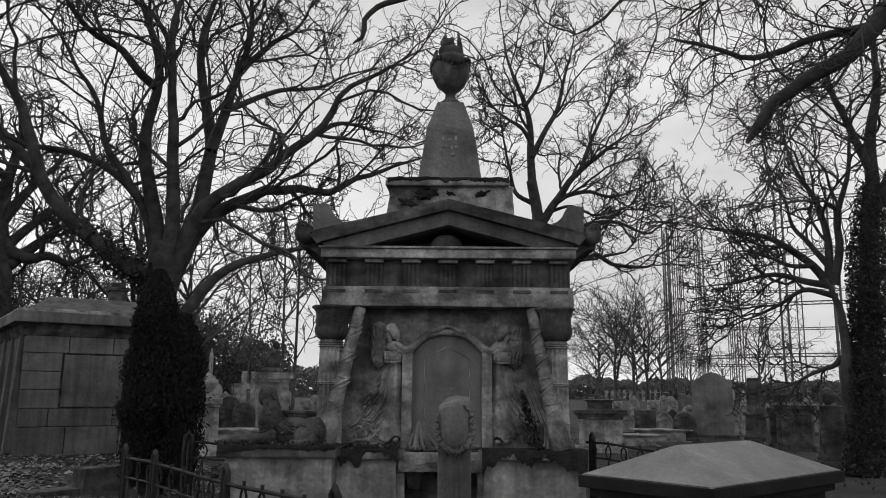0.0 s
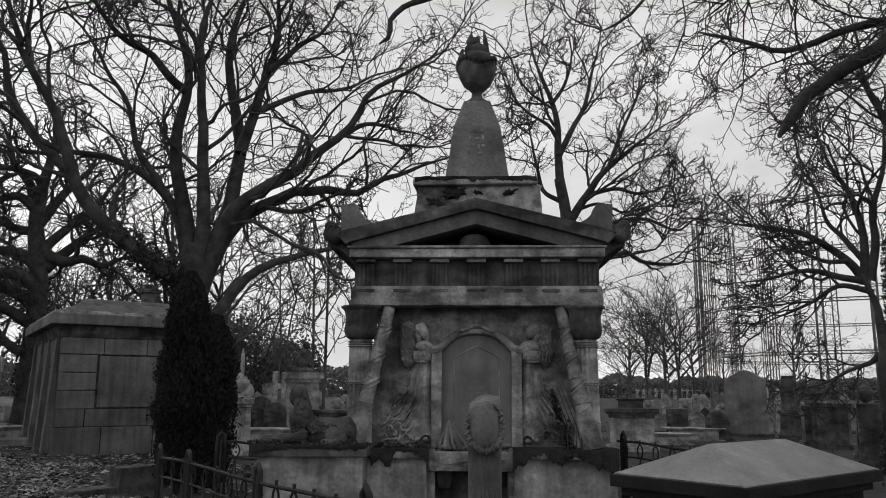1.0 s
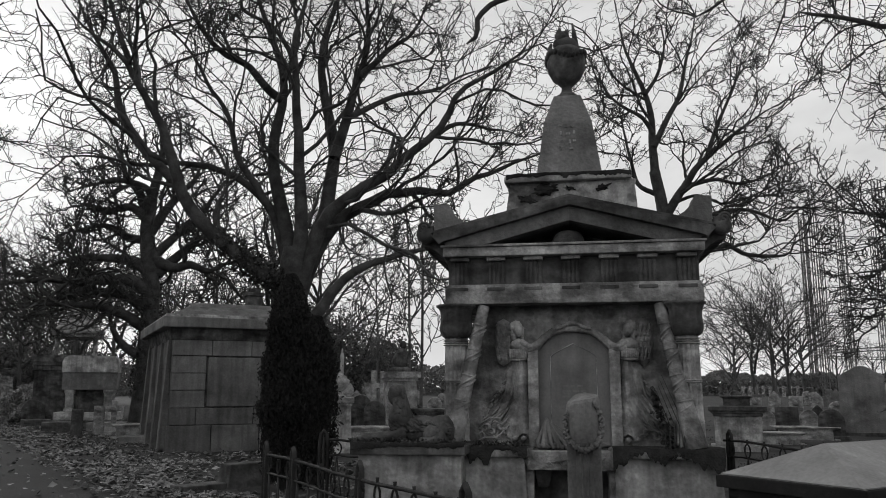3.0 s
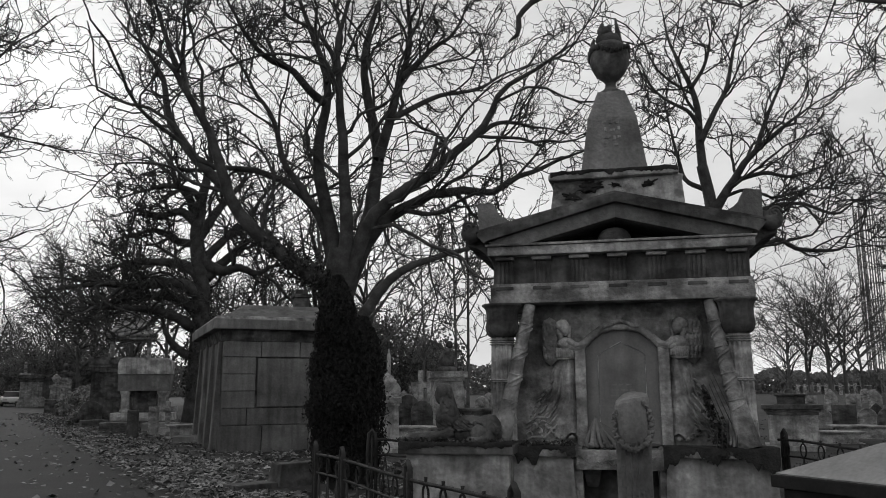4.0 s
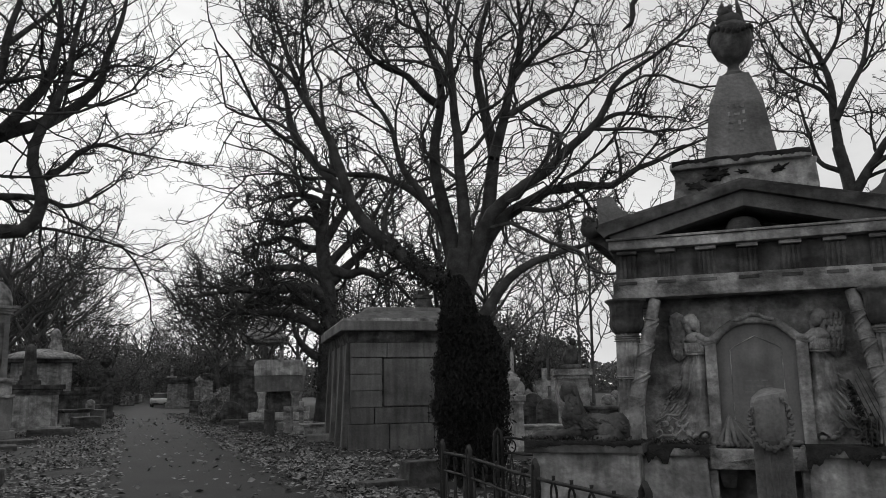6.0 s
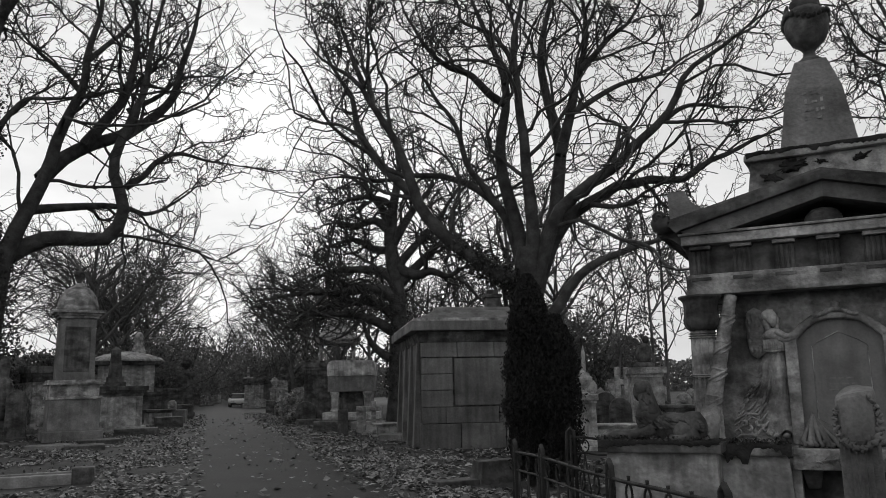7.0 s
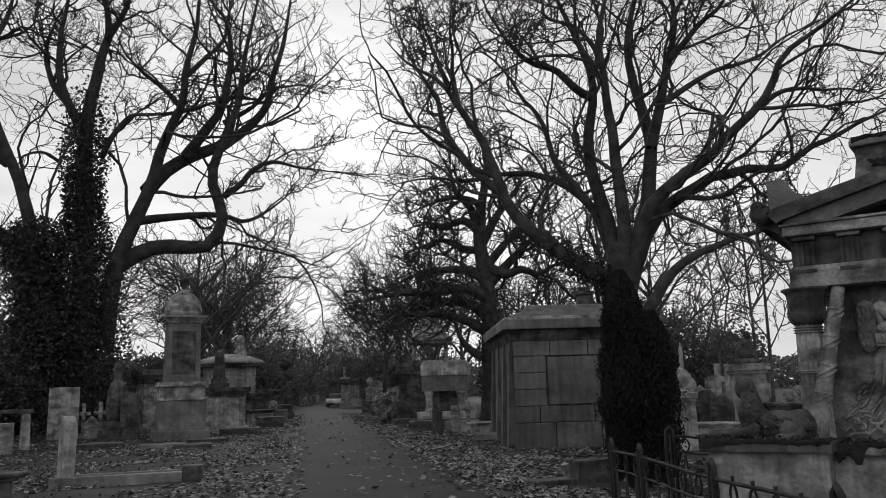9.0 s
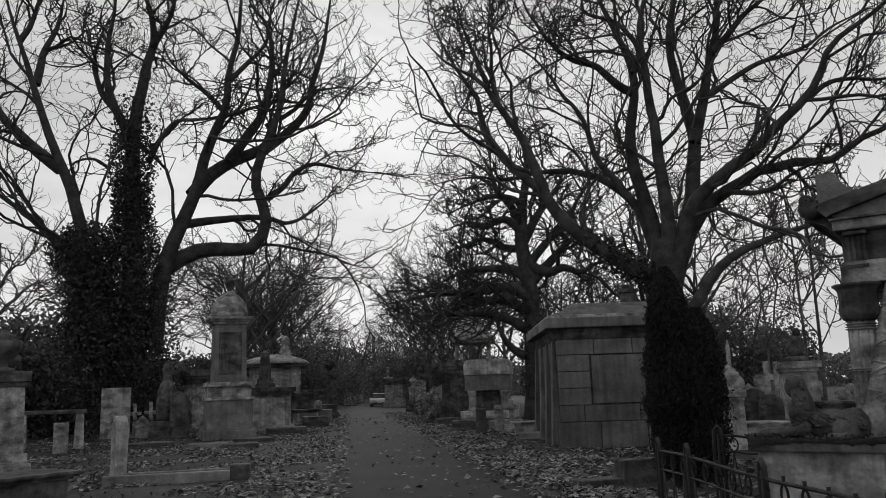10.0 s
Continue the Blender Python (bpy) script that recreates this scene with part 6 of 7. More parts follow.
IVY_LIMBS = [
    ([(0.63, 0, -0.08), (0.58, 0, 3.19), (0.43, 0, 7.07), (0.27, 0, 10.33), (0.24, 0, 12.92), (0.4, 0, 14.93)], 0.72, 0.3),
    ([(-0.69, -0, 2.04), (-1.08, -0.31, 5.07), (-1.34, -0.53, 7.18), (-1.74, -0.72, 9.05), (-2.24, -0.9, 10.68), (-2.91, -1.09, 12.28), (-3.61, -1.32, 14.34), (-4.16, -1.5, 15.92), (-4.63, -1.66, 17.28), (-5.13, -1.87, 19.09)], 0.5, 0.1),
    ([(-0.64, 0, 3.21), (-1.48, 0.73, 6.88), (-3.15, 1.22, 8.89), (-4.33, 1.53, 10.02), (-5.72, 1.84, 11.01)], 0.5, 0.2),
    ([(1.35, -0, 3.66), (1.58, -0.44, 6.54), (1.98, -0.7, 8.13), (2.51, -0.93, 9.49), (2.94, -1.14, 10.74), (3.18, -1.35, 12), (3.56, -1.55, 13.14), (4.01, -1.76, 14.31), (4.07, -2.01, 15.82), (4.38, -2.29, 17.36), (4.43, -2.59, 19.13), (4.53, -2.91, 20.91)], 0.52, 0.1),
    ([(0.41, 0, 14.79), (0.74, 0.37, 16.75), (0.97, 0.62, 18.15), (0.81, 0.87, 19.52), (0.32, 1.15, 21.03), (-0.05, 1.52, 23.07)], 0.32, 0.08),
    ([(0.89, -0, 17.44), (1.57, -0.35, 18.86), (1.81, -0.63, 20.08), (2.06, -1.02, 21.76)], 0.2, 0.07),
    ([(-0.01, -0, 13.29), (-0.51, -0.22, 14.21), (-0.89, -0.47, 15.26), (-0.98, -0.84, 16.93), (-0.75, -1.18, 18.41), (-0.74, -1.68, 20.56)], 0.27, 0.07),
    ([(-0.51, 0, 14.21), (-1.2, 0.23, 15.22), (-1.55, 0.52, 16.77), (-1.31, 0.77, 18.09), (-0.75, 1.06, 19.64)], 0.2, 0.06),
    ([(0.89, -0, 11.93), (1.31, -0.35, 12.91), (1.98, -0.71, 13.76), (2.76, -0.96, 13.86), (3.77, -1.3, 14.04), (4.81, -1.68, 14.43)], 0.18, 0.05),
    ([(2.8, 0, 10.58), (3.54, 0.18, 11.61), (4.56, 0.37, 12.45), (5.63, 0.55, 13.04), (6.51, 0.69, 13.59), (7.59, 0.9, 14.64), (8.37, 1.1, 15.82), (8.56, 1.28, 17.12), (9.19, 1.57, 19.18), (9.57, 1.85, 21.28), (10.06, 2.24, 24.18)], 0.42, 0.07),
    ([(4.39, -0, 12.36), (5.22, -0.33, 13.62), (5.84, -0.59, 14.65), (6.07, -0.89, 15.97), (6.12, -1.27, 17.65), (5.75, -1.53, 18.75), (5.06, -1.74, 19.38), (4.67, -2.04, 20.57)], 0.32, 0.07),
    ([(1.81, -0, 7.24), (2.86, -0.13, 7.96), (4.06, -0.25, 8.17), (5.33, -0.38, 8.17), (5.94, -0.49, 8.99), (6.02, -0.57, 9.77), (5.61, -0.69, 10.79), (5.49, -0.77, 11.56), (5.91, -0.92, 12.96), (6.53, -1.13, 14.82), (6.74, -1.37, 16.99), (7.06, -1.59, 18.93), (7.59, -1.88, 21.49)], 0.46, 0.07),
    ([(2.47, 0, 9.23), (3.84, 0.27, 9.57), (5.14, 0.53, 9.78), (6.36, 0.76, 9.87), (7.4, 0.96, 9.77), (8.56, 1.2, 10.46), (10.05, 1.58, 11.96)], 0.26, 0.05),
    ([(6.19, 0, 10.67), (6.92, 0.23, 11.33), (7.56, 0.47, 12.17), (8.69, 0.76, 12.8), (10.29, 1.13, 12.74), (12.83, 1.7, 12.8)], 0.2, 0.04),
    ([(6.15, -0, 9.37), (7.42, -0.28, 8.84), (8.38, -0.5, 8.46), (9.46, -0.74, 8.03), (10.48, -0.99, 7.43)], 0.055, 0.03),
    ([(4.17, 0, 14.68), (3.47, 0.31, 15.55), (2.46, 0.7, 16.47), (1.69, 1.03, 17.44), (1.16, 1.42, 18.82)], 0.17, 0.05),
    ([(6.06, -0, 14.18), (7.3, -0.5, 14.99), (8.08, -0.9, 15.79), (9.36, -1.35, 16.06), (10.38, -1.7, 15.85)], 0.17, 0.04),
    ([(-2.58, 0, 11.39), (-3.45, 0.11, 12.1), (-4.32, 0.22, 12.88), (-5.01, 0.32, 13.65), (-5.58, 0.46, 15.03), (-6.04, 0.64, 16.84)], 0.36, 0.1),
    ([(-3.74, 0, 15.08), (-3.47, 0.35, 16.96), (-3.06, 0.61, 18.29), (-2.91, 1, 20.5)], 0.24, 0.07),
    ([(-4.49, -0, 16.92), (-4.06, -0.2, 17.75), (-3.77, -0.44, 18.79), (-3.65, -0.77, 20.23)], 0.18, 0.06),
    ([(-0.65, -0, 11.54), (-1.34, -0.24, 11.88), (-2.09, -0.49, 11.54), (-2.28, -0.8, 10.46)], 0.1, 0.05),
    ([(4.19, 0, 16.08), (5.29, 0.49, 17.57), (6.17, 0.91, 18.91), (6.52, 1.41, 20.88), (7.2, 2.01, 23.2)], 0.17, 0.06),
]
GNARLED_LIMBS = [
    ([(0.16, 0, 1.27), (0.18, 0, 3.53), (0.23, 0, 5.25), (0.18, 0, 6.7), (-0.04, 0, 8.03), (-0.17, 0, 9.22), (-0.13, 0, 10.73)], 0.62, 0.36),
    ([(0.23, -0, 5.97), (-0.74, -0.24, 6.63), (-1.65, -0.42, 6.56), (-2.77, -0.66, 6.37), (-4.15, -0.94, 6.38), (-5.5, -1.23, 6.17), (-7.08, -1.57, 5.9)], 0.405, 0.084),
    ([(0.05, 0, 5.25), (-0.75, 0.2, 5.86), (-1.69, 0.39, 6.13), (-2.71, 0.59, 6.05), (-3.6, 0.77, 5.81), (-4.93, 1.04, 5.42)], 0.3645, 0.084),
    ([(0.21, 0, 6.85), (-0.45, 0.09, 7.49), (-1.38, 0.19, 7.69), (-2.85, 0.33, 7.7), (-3.73, 0.42, 7.51), (-4.89, 0.55, 6.98)], 0.405, 0.084),
    ([(0.08, -0, 7.73), (1.09, -0.22, 7.34), (1.87, -0.38, 7.51), (2.72, -0.56, 7.18), (3.58, -0.76, 7.58), (4.37, -0.93, 7.4)], 0.405, 0.084),
    ([(0.36, 0, 6.99), (1.2, 0.23, 7.85), (1.87, 0.43, 8.65), (2.79, 0.67, 9.48), (3.6, 0.96, 10.77)], 0.378, 0.084),
    ([(-0.17, -0, 9.67), (-1.01, -0.21, 10.2), (-1.94, -0.4, 9.9), (-2.79, -0.58, 10.05), (-3.91, -0.82, 9.77)], 0.324, 0.072),
    ([(-0.13, 0, 10.42), (0.12, 0.14, 11.83), (0.31, 0.26, 13.09), (0.14, 0.39, 14.39), (-0.21, 0.5, 15.53)], 0.351, 0.072),
    ([(-0.03, -0, 9.07), (0.69, -0.14, 10.24), (1.29, -0.25, 11.11), (1.95, -0.36, 11.99), (2.26, -0.5, 13.33)], 0.351, 0.072),
    ([(-0.2, 0, 9.82), (-0.75, 0.37, 11.27), (-1.32, 0.57, 11.94), (-1.69, 0.89, 13.28), (-2.32, 1.2, 14.49)], 0.324, 0.072),
    ([(0.05, -0, 4.39), (-1.09, -0.4, 5.06), (-2.2, -0.76, 5.27), (-3.3, -1.1, 5.31), (-4.63, -1.53, 5.23), (-5.91, -1.97, 4.75)], 0.351, 0.072),
    ([(0.18, -0, 2.96), (-0.76, -0.11, 3.48), (-1.32, -0.19, 4.11), (-1.52, -0.28, 4.96), (-1.23, -0.33, 5.38)], 0.3375, 0.12),
    ([(-0.24, -0, 4.53), (-1.52, -0.22, 5.25), (-2, -0.32, 4.82), (-2.45, -0.42, 4.34), (-3.11, -0.53, 4.06)], 0.27, 0.096),
    ([(0.03, 0, 8.62), (-1.03, 0.32, 8.81), (-1.99, 0.63, 9.33), (-2.89, 0.89, 9.23), (-4.11, 1.26, 8.88)], 0.297, 0.072),
    ([(-0.04, -0, 10.88), (-0.48, -0.18, 11.26), (-1.64, -0.54, 11.36), (-2.77, -0.91, 10.98), (-3.87, -1.28, 10.46)], 0.243, 0.06),
    ([(0.23, 0, 7.88), (0.98, 0.35, 8.83), (2.21, 0.85, 10.13), (3.2, 1.39, 11.81), (4.21, 1.85, 13.21)], 0.297, 0.06),
]
GARDEN_LIMBS = [
    ([(-0.34, 0, 2.54), (-0.2, 0, 5.29), (-0.04, 0, 7.63), (-0.03, 0, 9.3), (-0.27, 0, 10.79)], 0.42, 0.27),
    ([(-0.24, 0, 10.54), (-0.3, 0.15, 12.08), (-0.3, 0.25, 13.13), (-0.54, 0.38, 14.49), (-1.02, 0.53, 15.94), (-1.38, 0.66, 17.26), (-1.64, 0.81, 18.89)], 0.25, 0.06),
    ([(-0.04, -0, 8.58), (0.46, -0.14, 9.35), (0.99, -0.28, 10.1), (1.8, -0.48, 11.03), (2.9, -0.7, 11.89), (3.75, -0.86, 12.43), (4.64, -1.03, 12.95)], 0.27, 0.06),
    ([(-0.26, 0, 11.91), (0.39, 0.29, 13.3), (0.92, 0.5, 14.32), (1.28, 0.8, 15.93), (1.64, 1.06, 17.3), (1.95, 1.36, 18.99)], 0.18, 0.05),
    ([(0.94, -0, 10.05), (2.12, -0.24, 10.22), (3.12, -0.46, 9.92), (4.13, -0.67, 10.12), (5.12, -0.91, 10.62)], 0.14, 0.04),
    ([(-0.29, 0, 9.82), (-1.02, 0.22, 10.39), (-1.32, 0.56, 11.83), (-1.55, 0.86, 13.11), (-1.79, 1.23, 14.73)], 0.14, 0.04),
    ([(-0.26, -0, 12.54), (-0.73, -0.24, 13.28), (-1.6, -0.51, 13.81), (-2.23, -0.79, 14.57), (-2.6, -1.15, 15.77)], 0.13, 0.04),
    ([(1.89, 0, 11.23), (2.32, 0.26, 12.52), (2.87, 0.51, 13.77), (3.42, 0.76, 15.04), (3.76, 1.01, 16.36)], 0.14, 0.04),
    ([(-0.07, -0, 6.45), (1.04, -0.13, 7.05), (2.15, -0.24, 7.3), (2.52, -0.28, 7.43), (3.13, -0.36, 6.96), (4.64, -0.52, 6.82), (5.06, -0.59, 7.35), (6.01, -0.69, 7.58)], 0.2, 0.06),
    ([(0.01, 0, 7.62), (1.15, 0.14, 8.39), (2.29, 0.26, 8.86), (3.52, 0.38, 8.93), (4.71, 0.5, 8.46), (5.57, 0.6, 9.02), (6.6, 0.7, 9.29)], 0.18, 0.05),
    ([(0.46, 0, 9.38), (1.46, 0.31, 9.71), (2.52, 0.64, 9.33), (3.63, 0.97, 9.65), (4.92, 1.33, 9.73)], 0.1, 0.03),
    ([(-0.53, 0, 14.35), (0.08, 0.22, 15.37), (0.4, 0.48, 16.73), (0.26, 0.75, 18.22)], 0.12, 0.04),
]
CHURCHYARD_LIMBS = [
    ([(-0.06, 0, -0.18), (0.04, 0, 1.13), (0.12, 0, 2.24), (0.27, 0, 3.61), (0.41, 0, 4.77), (0.54, 0, 5.83)], 0.3, 0.2),
    ([(-0.1, -0, 0.91), (-0.21, -0.08, 1.68), (-0.22, -0.16, 2.47), (-0.23, -0.23, 3.15), (-0.33, -0.27, 3.58), (-0.47, -0.31, 3.88)], 0.24, 0.15),
    ([(-0.45, 0, 3.86), (-0.69, 0.09, 4.24), (-1.01, 0.17, 4.55), (-1.44, 0.28, 4.9), (-1.91, 0.38, 5.09), (-2.4, 0.47, 5.22), (-2.9, 0.57, 5.35), (-3.63, 0.71, 5.62)], 0.12, 0.03),
    ([(-0.38, -0, 3.81), (-0.81, -0.09, 3.89), (-1.23, -0.18, 4.02), (-1.67, -0.27, 4.04), (-2.12, -0.37, 3.93), (-2.91, -0.53, 3.88)], 0.1, 0.025),
    ([(-0.41, 0, 3.88), (-0.39, 0.07, 4.6), (-0.42, 0.12, 5.1), (-0.59, 0.19, 5.75), (-0.87, 0.25, 6.31), (-1.08, 0.32, 7.07), (-1.15, 0.39, 7.83)], 0.12, 0.03),
    ([(-0.33, -0, 3.82), (-0.17, -0.08, 4.56), (-0.16, -0.15, 5.27), (0.09, -0.24, 6.07), (0.17, -0.32, 6.88), (0.32, -0.42, 7.81)], 0.12, 0.03),
    ([(-0.29, -0, 3.58), (-0.88, -0.15, 3.72), (-1.35, -0.29, 3.44), (-1.79, -0.42, 3.21), (-2.26, -0.55, 3.01), (-2.43, -0.64, 2.71)], 0.08, 0.02),
    ([(-0.29, -0, 2.36), (-0.46, -0.03, 2.16), (-0.81, -0.06, 2.04), (-1.25, -0.11, 1.79), (-1.58, -0.15, 1.67), (-1.82, -0.17, 1.65)], 0.075, 0.02),
    ([(-0.37, 0, 4.17), (-0.77, 0.21, 4.78), (-1.06, 0.35, 5.21), (-1.19, 0.55, 5.9), (-1.5, 0.73, 6.51)], 0.09, 0.025),
    ([(0.54, 0, 5.71), (0.56, 0.11, 6.83), (0.77, 0.23, 8.09), (0.81, 0.35, 9.29), (0.97, 0.47, 10.64)], 0.18, 0.06),
    ([(0.48, -0, 5.24), (0.91, -0.1, 6.12), (1.39, -0.22, 7.21), (1.79, -0.37, 8.53)], 0.16, 0.05),
    ([(0.51, -0, 6.19), (0.17, -0.22, 7.16), (-0.09, -0.39, 7.9), (-0.14, -0.57, 8.72), (-0.28, -0.77, 9.56)], 0.12, 0.03),
    ([(-0.69, -0, 4.25), (-1.11, -0.13, 4.26), (-1.53, -0.28, 4.45), (-1.96, -0.42, 4.58), (-2.4, -0.56, 4.51)], 0.07, 0.02),
]


def grown(limbs):
    return [(np.array(p, float), r0, r1) for p, r0, r1 in limbs]


tree("plane_tree", (-9.03, 24.38, 20.3), grown(PLANE_LIMBS), "tall bare plane tree with spreading limbs and ivy", 11, BARK,
     density=(9, 6, 4, 2), reach=0.54, twig=0.0135, ivy=4500, ivy_top=6.6, ivy_limbs=2, ivy_spread=0.34, ivy_from=1, bare=(8, 20), cap=0.075, sway=0.15, wander=0.38)
tree("ivy_tree", (-30.72, 18.77, 58.6), grown(IVY_LIMBS), "bare forked tree thickly clad in dark ivy", 12, BARK,
     density=(8, 6, 4, 2), reach=0.6, twig=0.0165, ivy_skirt=0.7, ivy=60000, ivy_top=15.0, ivy_limbs=3, ivy_spread=1.5, ivy_leaf=0.13, cap=0.085, sway=0.15, wander=0.38, bare=(14, 20))
tree("gnarled_tree", (-19.92, 34.69, 29.9), grown(GNARLED_LIMBS), "gnarled bare tree with low hooked limbs and ivy", 13, BARK,
     density=(10, 6, 4, 2), reach=0.6, twig=0.018, ivy=2500, ivy_top=6.5, ivy_spread=0.35, wander=0.45, sway=0.15, cap=0.09, bare=(11, 12))
tree("garden_tree", (4.20, 33.74, -7.1), grown(GARDEN_LIMBS), "bare tree behind the mausoleum with upswept limbs", 14, BARK,
     density=(9, 6, 4, 2), reach=0.62, twig=0.0145, cap=0.075, sway=0.15, wander=0.4)
tree("churchyard_tree", (8.41, 15.91, -27.9), grown(CHURCHYARD_LIMBS), "bare tree with drooping branches and ivied trunk", 15, BARK,
     density=(8, 6, 4, 2), reach=0.68, twig=0.009, bare=(1,), droop=0.05, ivy_leaf=0.05, ivy=34000, ivy_top=6.6, ivy_spread=0.34, cap=0.035, sway=0.15, wander=0.4)


def spread_tree(height, seed, splits=9, spread=0.45, low=0.3, droop=0.0):
    """Limbs of an ordinary round-headed tree, as paths for tree()."""
    rng = random.Random(seed)
    r = height * 0.022
    out = [limb([(0, 0), (0.02 * height * rng.uniform(-1, 1), height * low), (0.03 * height * rng.uniform(-1, 1), height * 0.55), (0, height * 0.9)], r, r * 0.2, 0)]
    for k in range(splits):
        a = k * 2.4 + rng.uniform(-.4, .4)
        q = rng.uniform(0.2, 1.0)
        h0 = height * (low + 0.4 * k / splits)
        ln = height * spread * (1.1 - 0.5 * k / splits)
        dx = math.cos(a) * ln
        dy = math.sin(a)
        out.append(limb([(0, h0), (dx * 0.35, h0 + ln * 0.35), (dx * 0.7, h0 + ln * (0.65 - droop)), (dx, h0 + ln * (0.95 - 2 * droop))], r * 0.55, r * 0.1, dy * 0.6))
    return out


def far_tree(x, y, height, seed, label, **kw):
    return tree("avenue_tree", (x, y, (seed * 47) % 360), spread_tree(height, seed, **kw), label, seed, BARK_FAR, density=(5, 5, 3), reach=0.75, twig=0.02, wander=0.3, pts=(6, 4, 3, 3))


protos = [far_tree(*avenue(62, -8.0), 15, 31, "bare round-headed tree along the avenue"),
          far_tree(*avenue(70, 11.0), 14, 32, "bare spreading tree beside the avenue", spread=0.55),
          far_tree(*avenue(58, -16), 13, 33, "bare tree with drooping twigs among graves", droop=0.12)]
rng_t = random.Random(77)
for k, (s, c, h) in enumerate(((80, -7.5, 1.0), (94, -6.5, 0.95), (110, -6.5, 0.9), (130, -7, 0.8), (84, 10, 1.0), (98, 9.5, 0.85),
                               (114, 9, 0.8), (132, 8, 0.8), (56, 9, 0.75), (64, 13, 0.8), (72, 7.5, 0.7), (50, 14, 0.8), (90, -12, 1.0), (70, -19, 0.95), (104, -13, 1.0), (122, -11, 1.0), (108, 14, 1.0), (62, 20, 0.9), (100, 26, 1.1), (66, -6.6, 0.85), (74, -10, 1.0), (86, -9.5, 1.0), (102, -10, 1.0), (150, 0, 0.8), (138, -3.5, 0.75), (143, 4.5, 0.8), (128, 5.5, 0.8), (160, 2, 0.9))):
    src = protos[k % 3]
    x, y = avenue(s, c)
    made = copy_thing(src, pose(x, y, 0, 0, 0, rng_t.uniform(0, 360)))
    made.scale = (h, h, h * rng_t.uniform(0.9, 1.1))
for k, (az, d, h) in enumerate(((-12.5, 62, 0.62), (-11.3, 55, 0.5), (-13.8, 58, 0.55), (-14.6, 66, 0.6), (-15.5, 80, 0.66), (-22, 85, 0.6), (-11, 110, 0.5), (-13.8, 125, 0.55), (-17.5, 115, 0.5), (-19.6, 130, 0.55), (-24.5, 120, 0.5), (-27.5, 105, 0.5), (-4, 70, 0.9), (16.5, 75, 0.8), (21.6, 50, 1.0), (17.8, 50, 0.8), (66, 55, 1.0))):
    a = radians(az)
    made = copy_thing(protos[(k + 1) % 3], pose(-d * math.sin(a), d * math.cos(a), 0, 0, 0, rng_t.uniform(0, 360)))
    made.scale = (h, h, h)


# slim upright stems beyond the sphinx
def slim_tree(az, d, height, seed):
    rng = random.Random(seed)
    a = radians(az)
    out = [limb([(0, 0), (0.1, height * 0.4), (-0.1, height)], height * 0.009, 0.03, 0)]
    for k in range(8):
        s = rng.choice((-1, 1))
        h0 = height * rng.uniform(0.2, 0.7)
        out.append(limb([(0, h0), (s * height * 0.05, h0 + height * 0.1), (s * height * rng.uniform(0.07, 0.14), h0 + height * 0.3)], height * 0.004, 0.015, rng.uniform(-.3, .3)))
    tree("slim_tree", (-d * math.sin(a), d * math.cos(a), az), out, "slim upright bare tree beyond the graves", seed, BARK_PALE, density=(6, 5, 4), reach=0.4, twig=0.013, pts=(6, 5, 4, 4))


slim_tree(11.6, 40, 12.0, 51)
slim_tree(10.6, 42, 13.0, 52)
slim_tree(13.9, 44, 10.5, 53)


# a great tree beside the path whose boughs reach overhead
def overhanging_tree():
    x, y = 7.2, 6.4
    ob_limbs = [[(7.2, 6.4, 0), (7.1, 6.5, 2.5), (6.6, 6.9, 4.6), (6.0, 7.1, 6.2)],
                [(6.3, 7.0, 5.4), (5.4, 7.4, 6.1), (4.68, 7.69, 5.66), (4.33, 7.89, 5.23), (4.03, 8.05, 5.07), (3.76, 8.18, 4.83), (3.59, 8.25, 4.63), (3.41, 8.33, 4.30)],
                [(6.0, 7.1, 6.2), (5.3, 7.9, 5.75), (4.74, 8.23, 5.67), (4.28, 8.48, 5.64), (3.95, 8.64, 5.54), (3.6, 8.79, 5.53), (3.25, 8.93, 5.73), (2.76, 9.09, 5.92)],
                [(6.0, 7.1, 6.2), (4.6, 8.3, 7.4), (2.8, 9.08, 6.9), (2.25, 9.23, 6.52), (1.96, 9.29, 6.24), (1.58, 9.37, 6.08)],
                [(6.0, 7.1, 6.2), (4.0, 8.0, 8.4), (2.0, 8.7, 8.0), (0.9, 8.95, 7.35)],
                [(1.0, 8.95, 7.4), (0.01, 9.0, 6.7), (-0.5, 8.98, 6.38), (-0.82, 8.96, 6.26), (-1.0, 8.94, 6.06), (-0.99, 8.94, 5.88), (-1.12, 8.93, 5.77)],
                [(6.0, 7.1, 6.2), (5.6, 8.6, 7.4), (4.6, 10.0, 7.6), (3.4, 11.0, 7.0)]]
    radii = [(0.45, 0.22), (0.2, 0.095), (0.11, 0.03), (0.07, 0.025), (0.1, 0.07), (0.07, 0.045), (0.08, 0.02)]
    fixed = [(np.array(p) - np.array([x, y, 0]), a, b) for p, (a, b) in zip(ob_limbs, radii)]
    tree("overhanging_tree", (x, y, 0), fixed, "great bare tree whose drooping boughs reach over the path", 16, BARK, density=(9, 6, 4, 2), reach=0.5, twig=0.0055, sway=0.25, blunt=True, droop=0.07, cap=0.016, bare=(4, 5))


overhanging_tree()


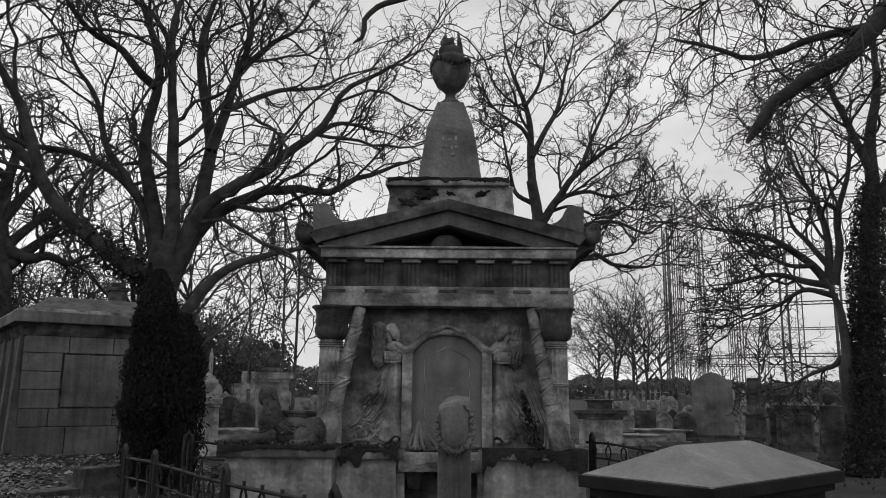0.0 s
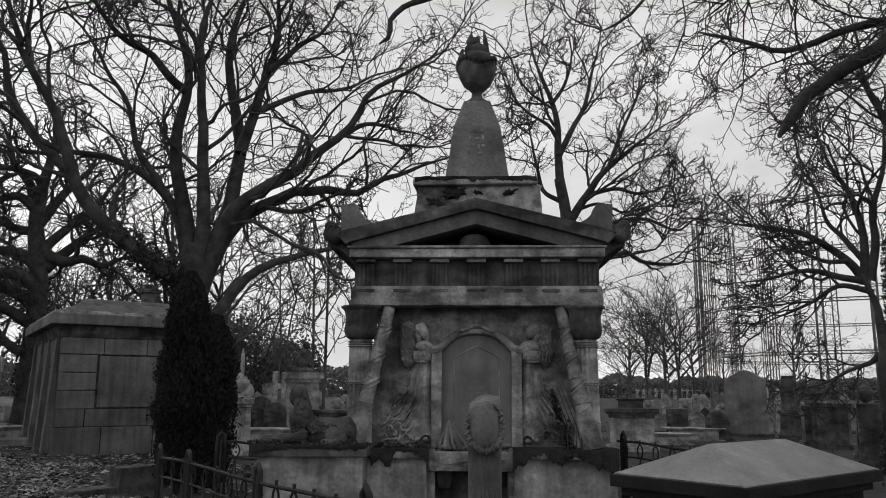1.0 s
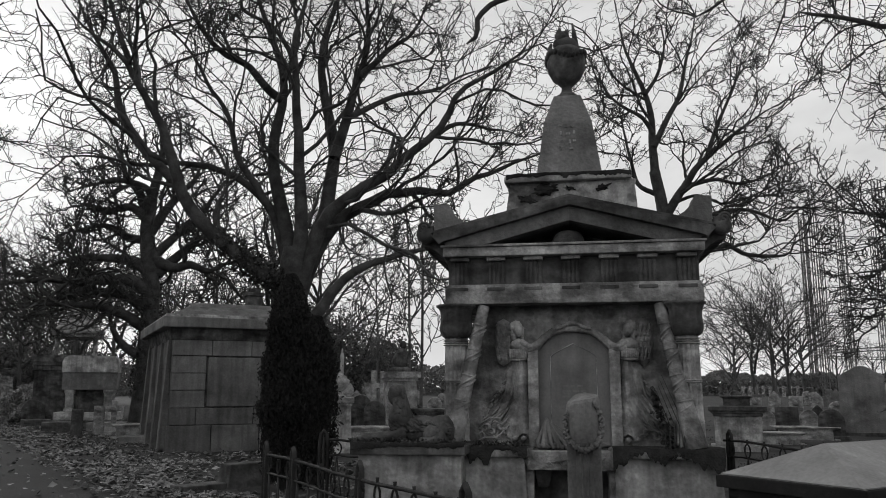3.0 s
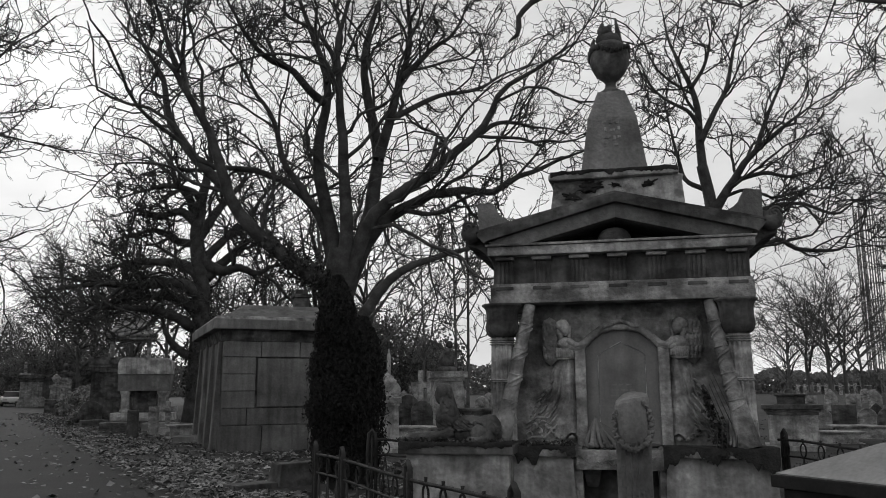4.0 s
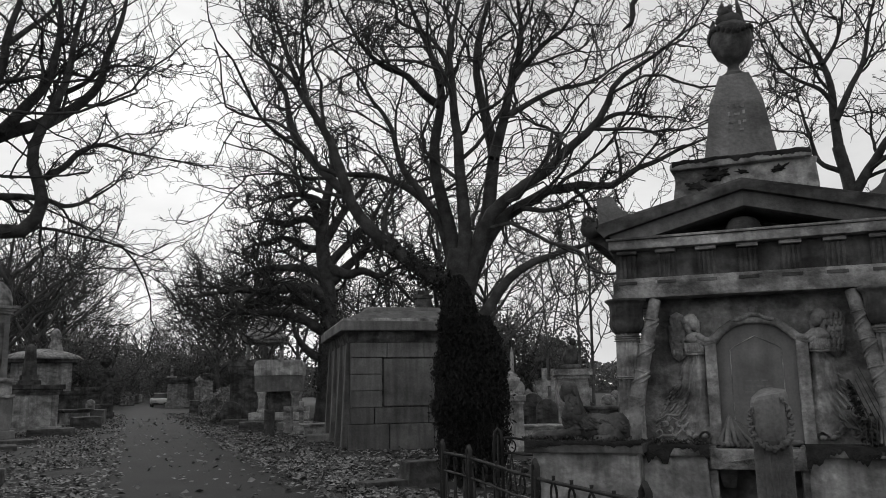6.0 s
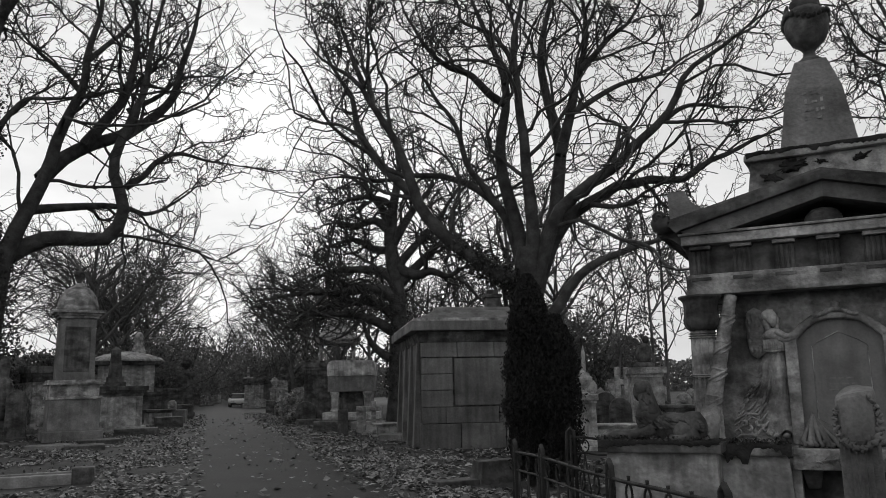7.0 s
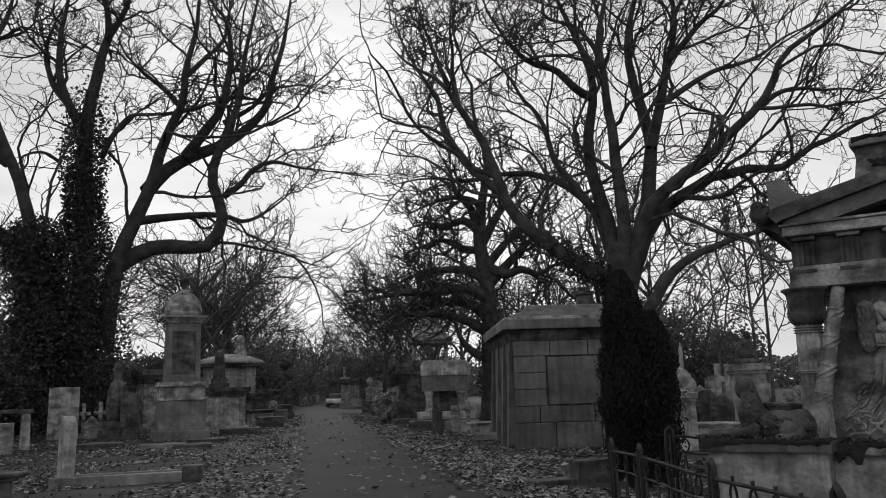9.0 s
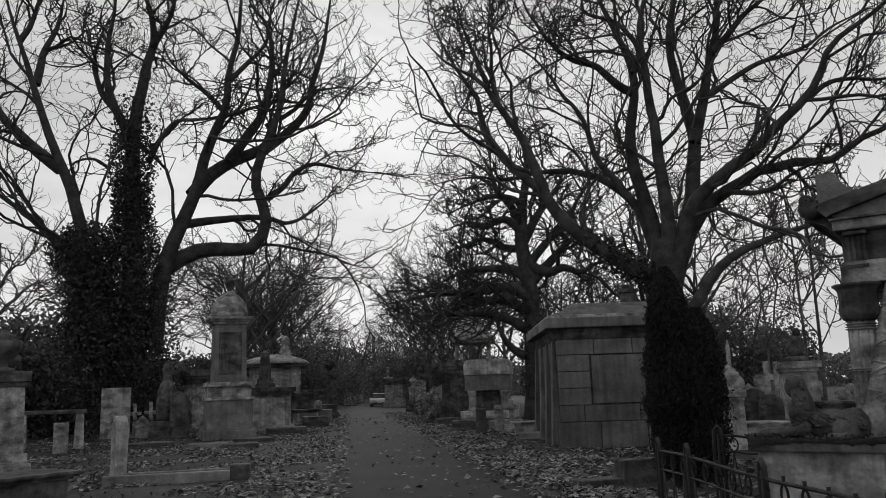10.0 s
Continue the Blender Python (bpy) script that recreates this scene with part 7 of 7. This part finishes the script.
def cypress():
    """Dense dark columnar cypress made of many upright sprays."""
    rng = np.random.default_rng(21)
    ob = thing("cypress", pose(-4.3, 12.32, 0), "dense dark columnar cypress with a split tip", "shrub")
    part("trunk", tube(bmesh.new(), [(0, 0, -0.05), (0.02, 0, 1.2), (0, 0, 2.6)], [0.09, 0.07, 0.02], 8), BARK, ob)
    n = 70000
    z = 0.15 + 3.3 * rng.uniform(0, 1, n) ** 0.85
    lobe = rng.uniform(size=n) < 0.34
    th = rng.uniform(0, 2 * math.pi, n)
    prof = np.where(lobe, np.interp(z, [0, 0.6, 1.3, 2.0, 2.45, 2.75], [0.28, 0.38, 0.41, 0.37, 0.27, 0.12]),
                    np.interp(z, [0, 0.5, 1.3, 2.0, 2.5, 2.95, 3.2, 3.45], [0.3, 0.44, 0.49, 0.46, 0.39, 0.29, 0.2, 0.06]))
    wob = 1 + 0.18 * np.array([noise.noise(Vector((math.cos(a) * 1.5, math.sin(a) * 1.5, b * 2))) + 0.6 * noise.noise(Vector((math.cos(a) * 5, math.sin(a) * 5, b * 8))) for a, b in zip(th, z)])
    wob *= np.where(rng.uniform(size=n) < 0.1, rng.uniform(1.0, 1.22, n), 1.0)
    r = prof * wob * np.sqrt(rng.uniform(0.25, 1.08, n))
    cx = np.where(lobe, 0.2, -0.1 - 0.03 * z)
    ok = (z < 2.75) | ~lobe
    pos = np.column_stack([cx + r * np.cos(th), r * np.sin(th), z])[ok]
    tagged(leaf_mesh("crown", pos, 0.032, rng, YEW, ob, up=0.45, long=1.8), kind="stuff")
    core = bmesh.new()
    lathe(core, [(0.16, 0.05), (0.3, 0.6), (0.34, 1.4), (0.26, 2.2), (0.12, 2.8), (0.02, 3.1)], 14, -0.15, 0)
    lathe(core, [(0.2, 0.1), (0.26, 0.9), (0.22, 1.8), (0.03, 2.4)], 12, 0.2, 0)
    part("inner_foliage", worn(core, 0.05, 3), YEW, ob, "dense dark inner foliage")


cypress()
leafy_mass("laurel_bush", (-26.2, 36.3), (4.2, 1.95), "dense rounded glossy laurel bush beside the avenue", 61, 0.12, 15000, 90, SHRUB, "bush")
leafy_mass("low_shrub", avenue(40.5, 4.2), (1.6, 1.0), "low dark shrub beside the laurel", 62, 0.13, 2500, 18, SHRUB, "bush")
for k, (az, d, w, h) in enumerate(((15.8, 58, 7, 8.4), (13.2, 64, 7, 6.6), (18.5, 62, 7, 8.6), (22, 70, 9, 7),
                                   (44.8, 92, 9, 8.4), (46.5, 84, 8, 8.0), (48.5, 80, 8, 7.4), (50.5, 76, 8, 6.4), (38.8, 96, 9, 7.6), (36.8, 92, 8, 7.6), (35, 84, 8, 7.4), (33, 80, 8, 7.0), (42.8, 150, 14, 12), (41.2, 155, 14, 11.5), (44.4, 128, 9, 9.5), (40.2, 126, 9, 9), (44.0, 112, 8, 7), (45.6, 104, 8, 7.6), (39.8, 108, 8, 7), (37.6, 100, 8, 7.6),
                                   (53, 66, 8, 5.5), (56, 62, 8, 6.0), (61.0, 44, 7, 5.5), (63.5, 42, 7, 6.5), (66.5, 40, 7, 7.0), (58.6, 50, 7, 4.5))):
    a = radians(az)
    leafy_mass("evergreen_tree", (-d * math.sin(a), d * math.cos(a)), (w, h), "dark evergreen tree behind the graves", 200 + k, 0.25, 5000, 60, HAZED_LEAF, "tree", 0.0)


def far_woods():
    rng = np.random.default_rng(8)
    n = 40000
    a = np.radians(rng.uniform(-34, 72, n))
    d = rng.uniform(165, 200, n)
    top = 3.4 + 2.4 * np.array([noise.noise(Vector((q * 9, 0, 1))) for q in a]) + 1.6 * np.array([noise.noise(Vector((q * 47, 0, 1))) for q in a]) + 3.0 * (np.degrees(a) > 5) + 0.6 * (np.degrees(a) < -8)
    z = rng.uniform(0, 1, n) ** 0.8 * top
    tagged(leaf_mesh("far_woods", np.column_stack([-d * np.sin(a), d * np.cos(a), z]), 0.9, rng, HAZED_LEAF), "distant bare hedge and woodland beyond the cemetery", "woods", kind="stuff")


far_woods()
litter()
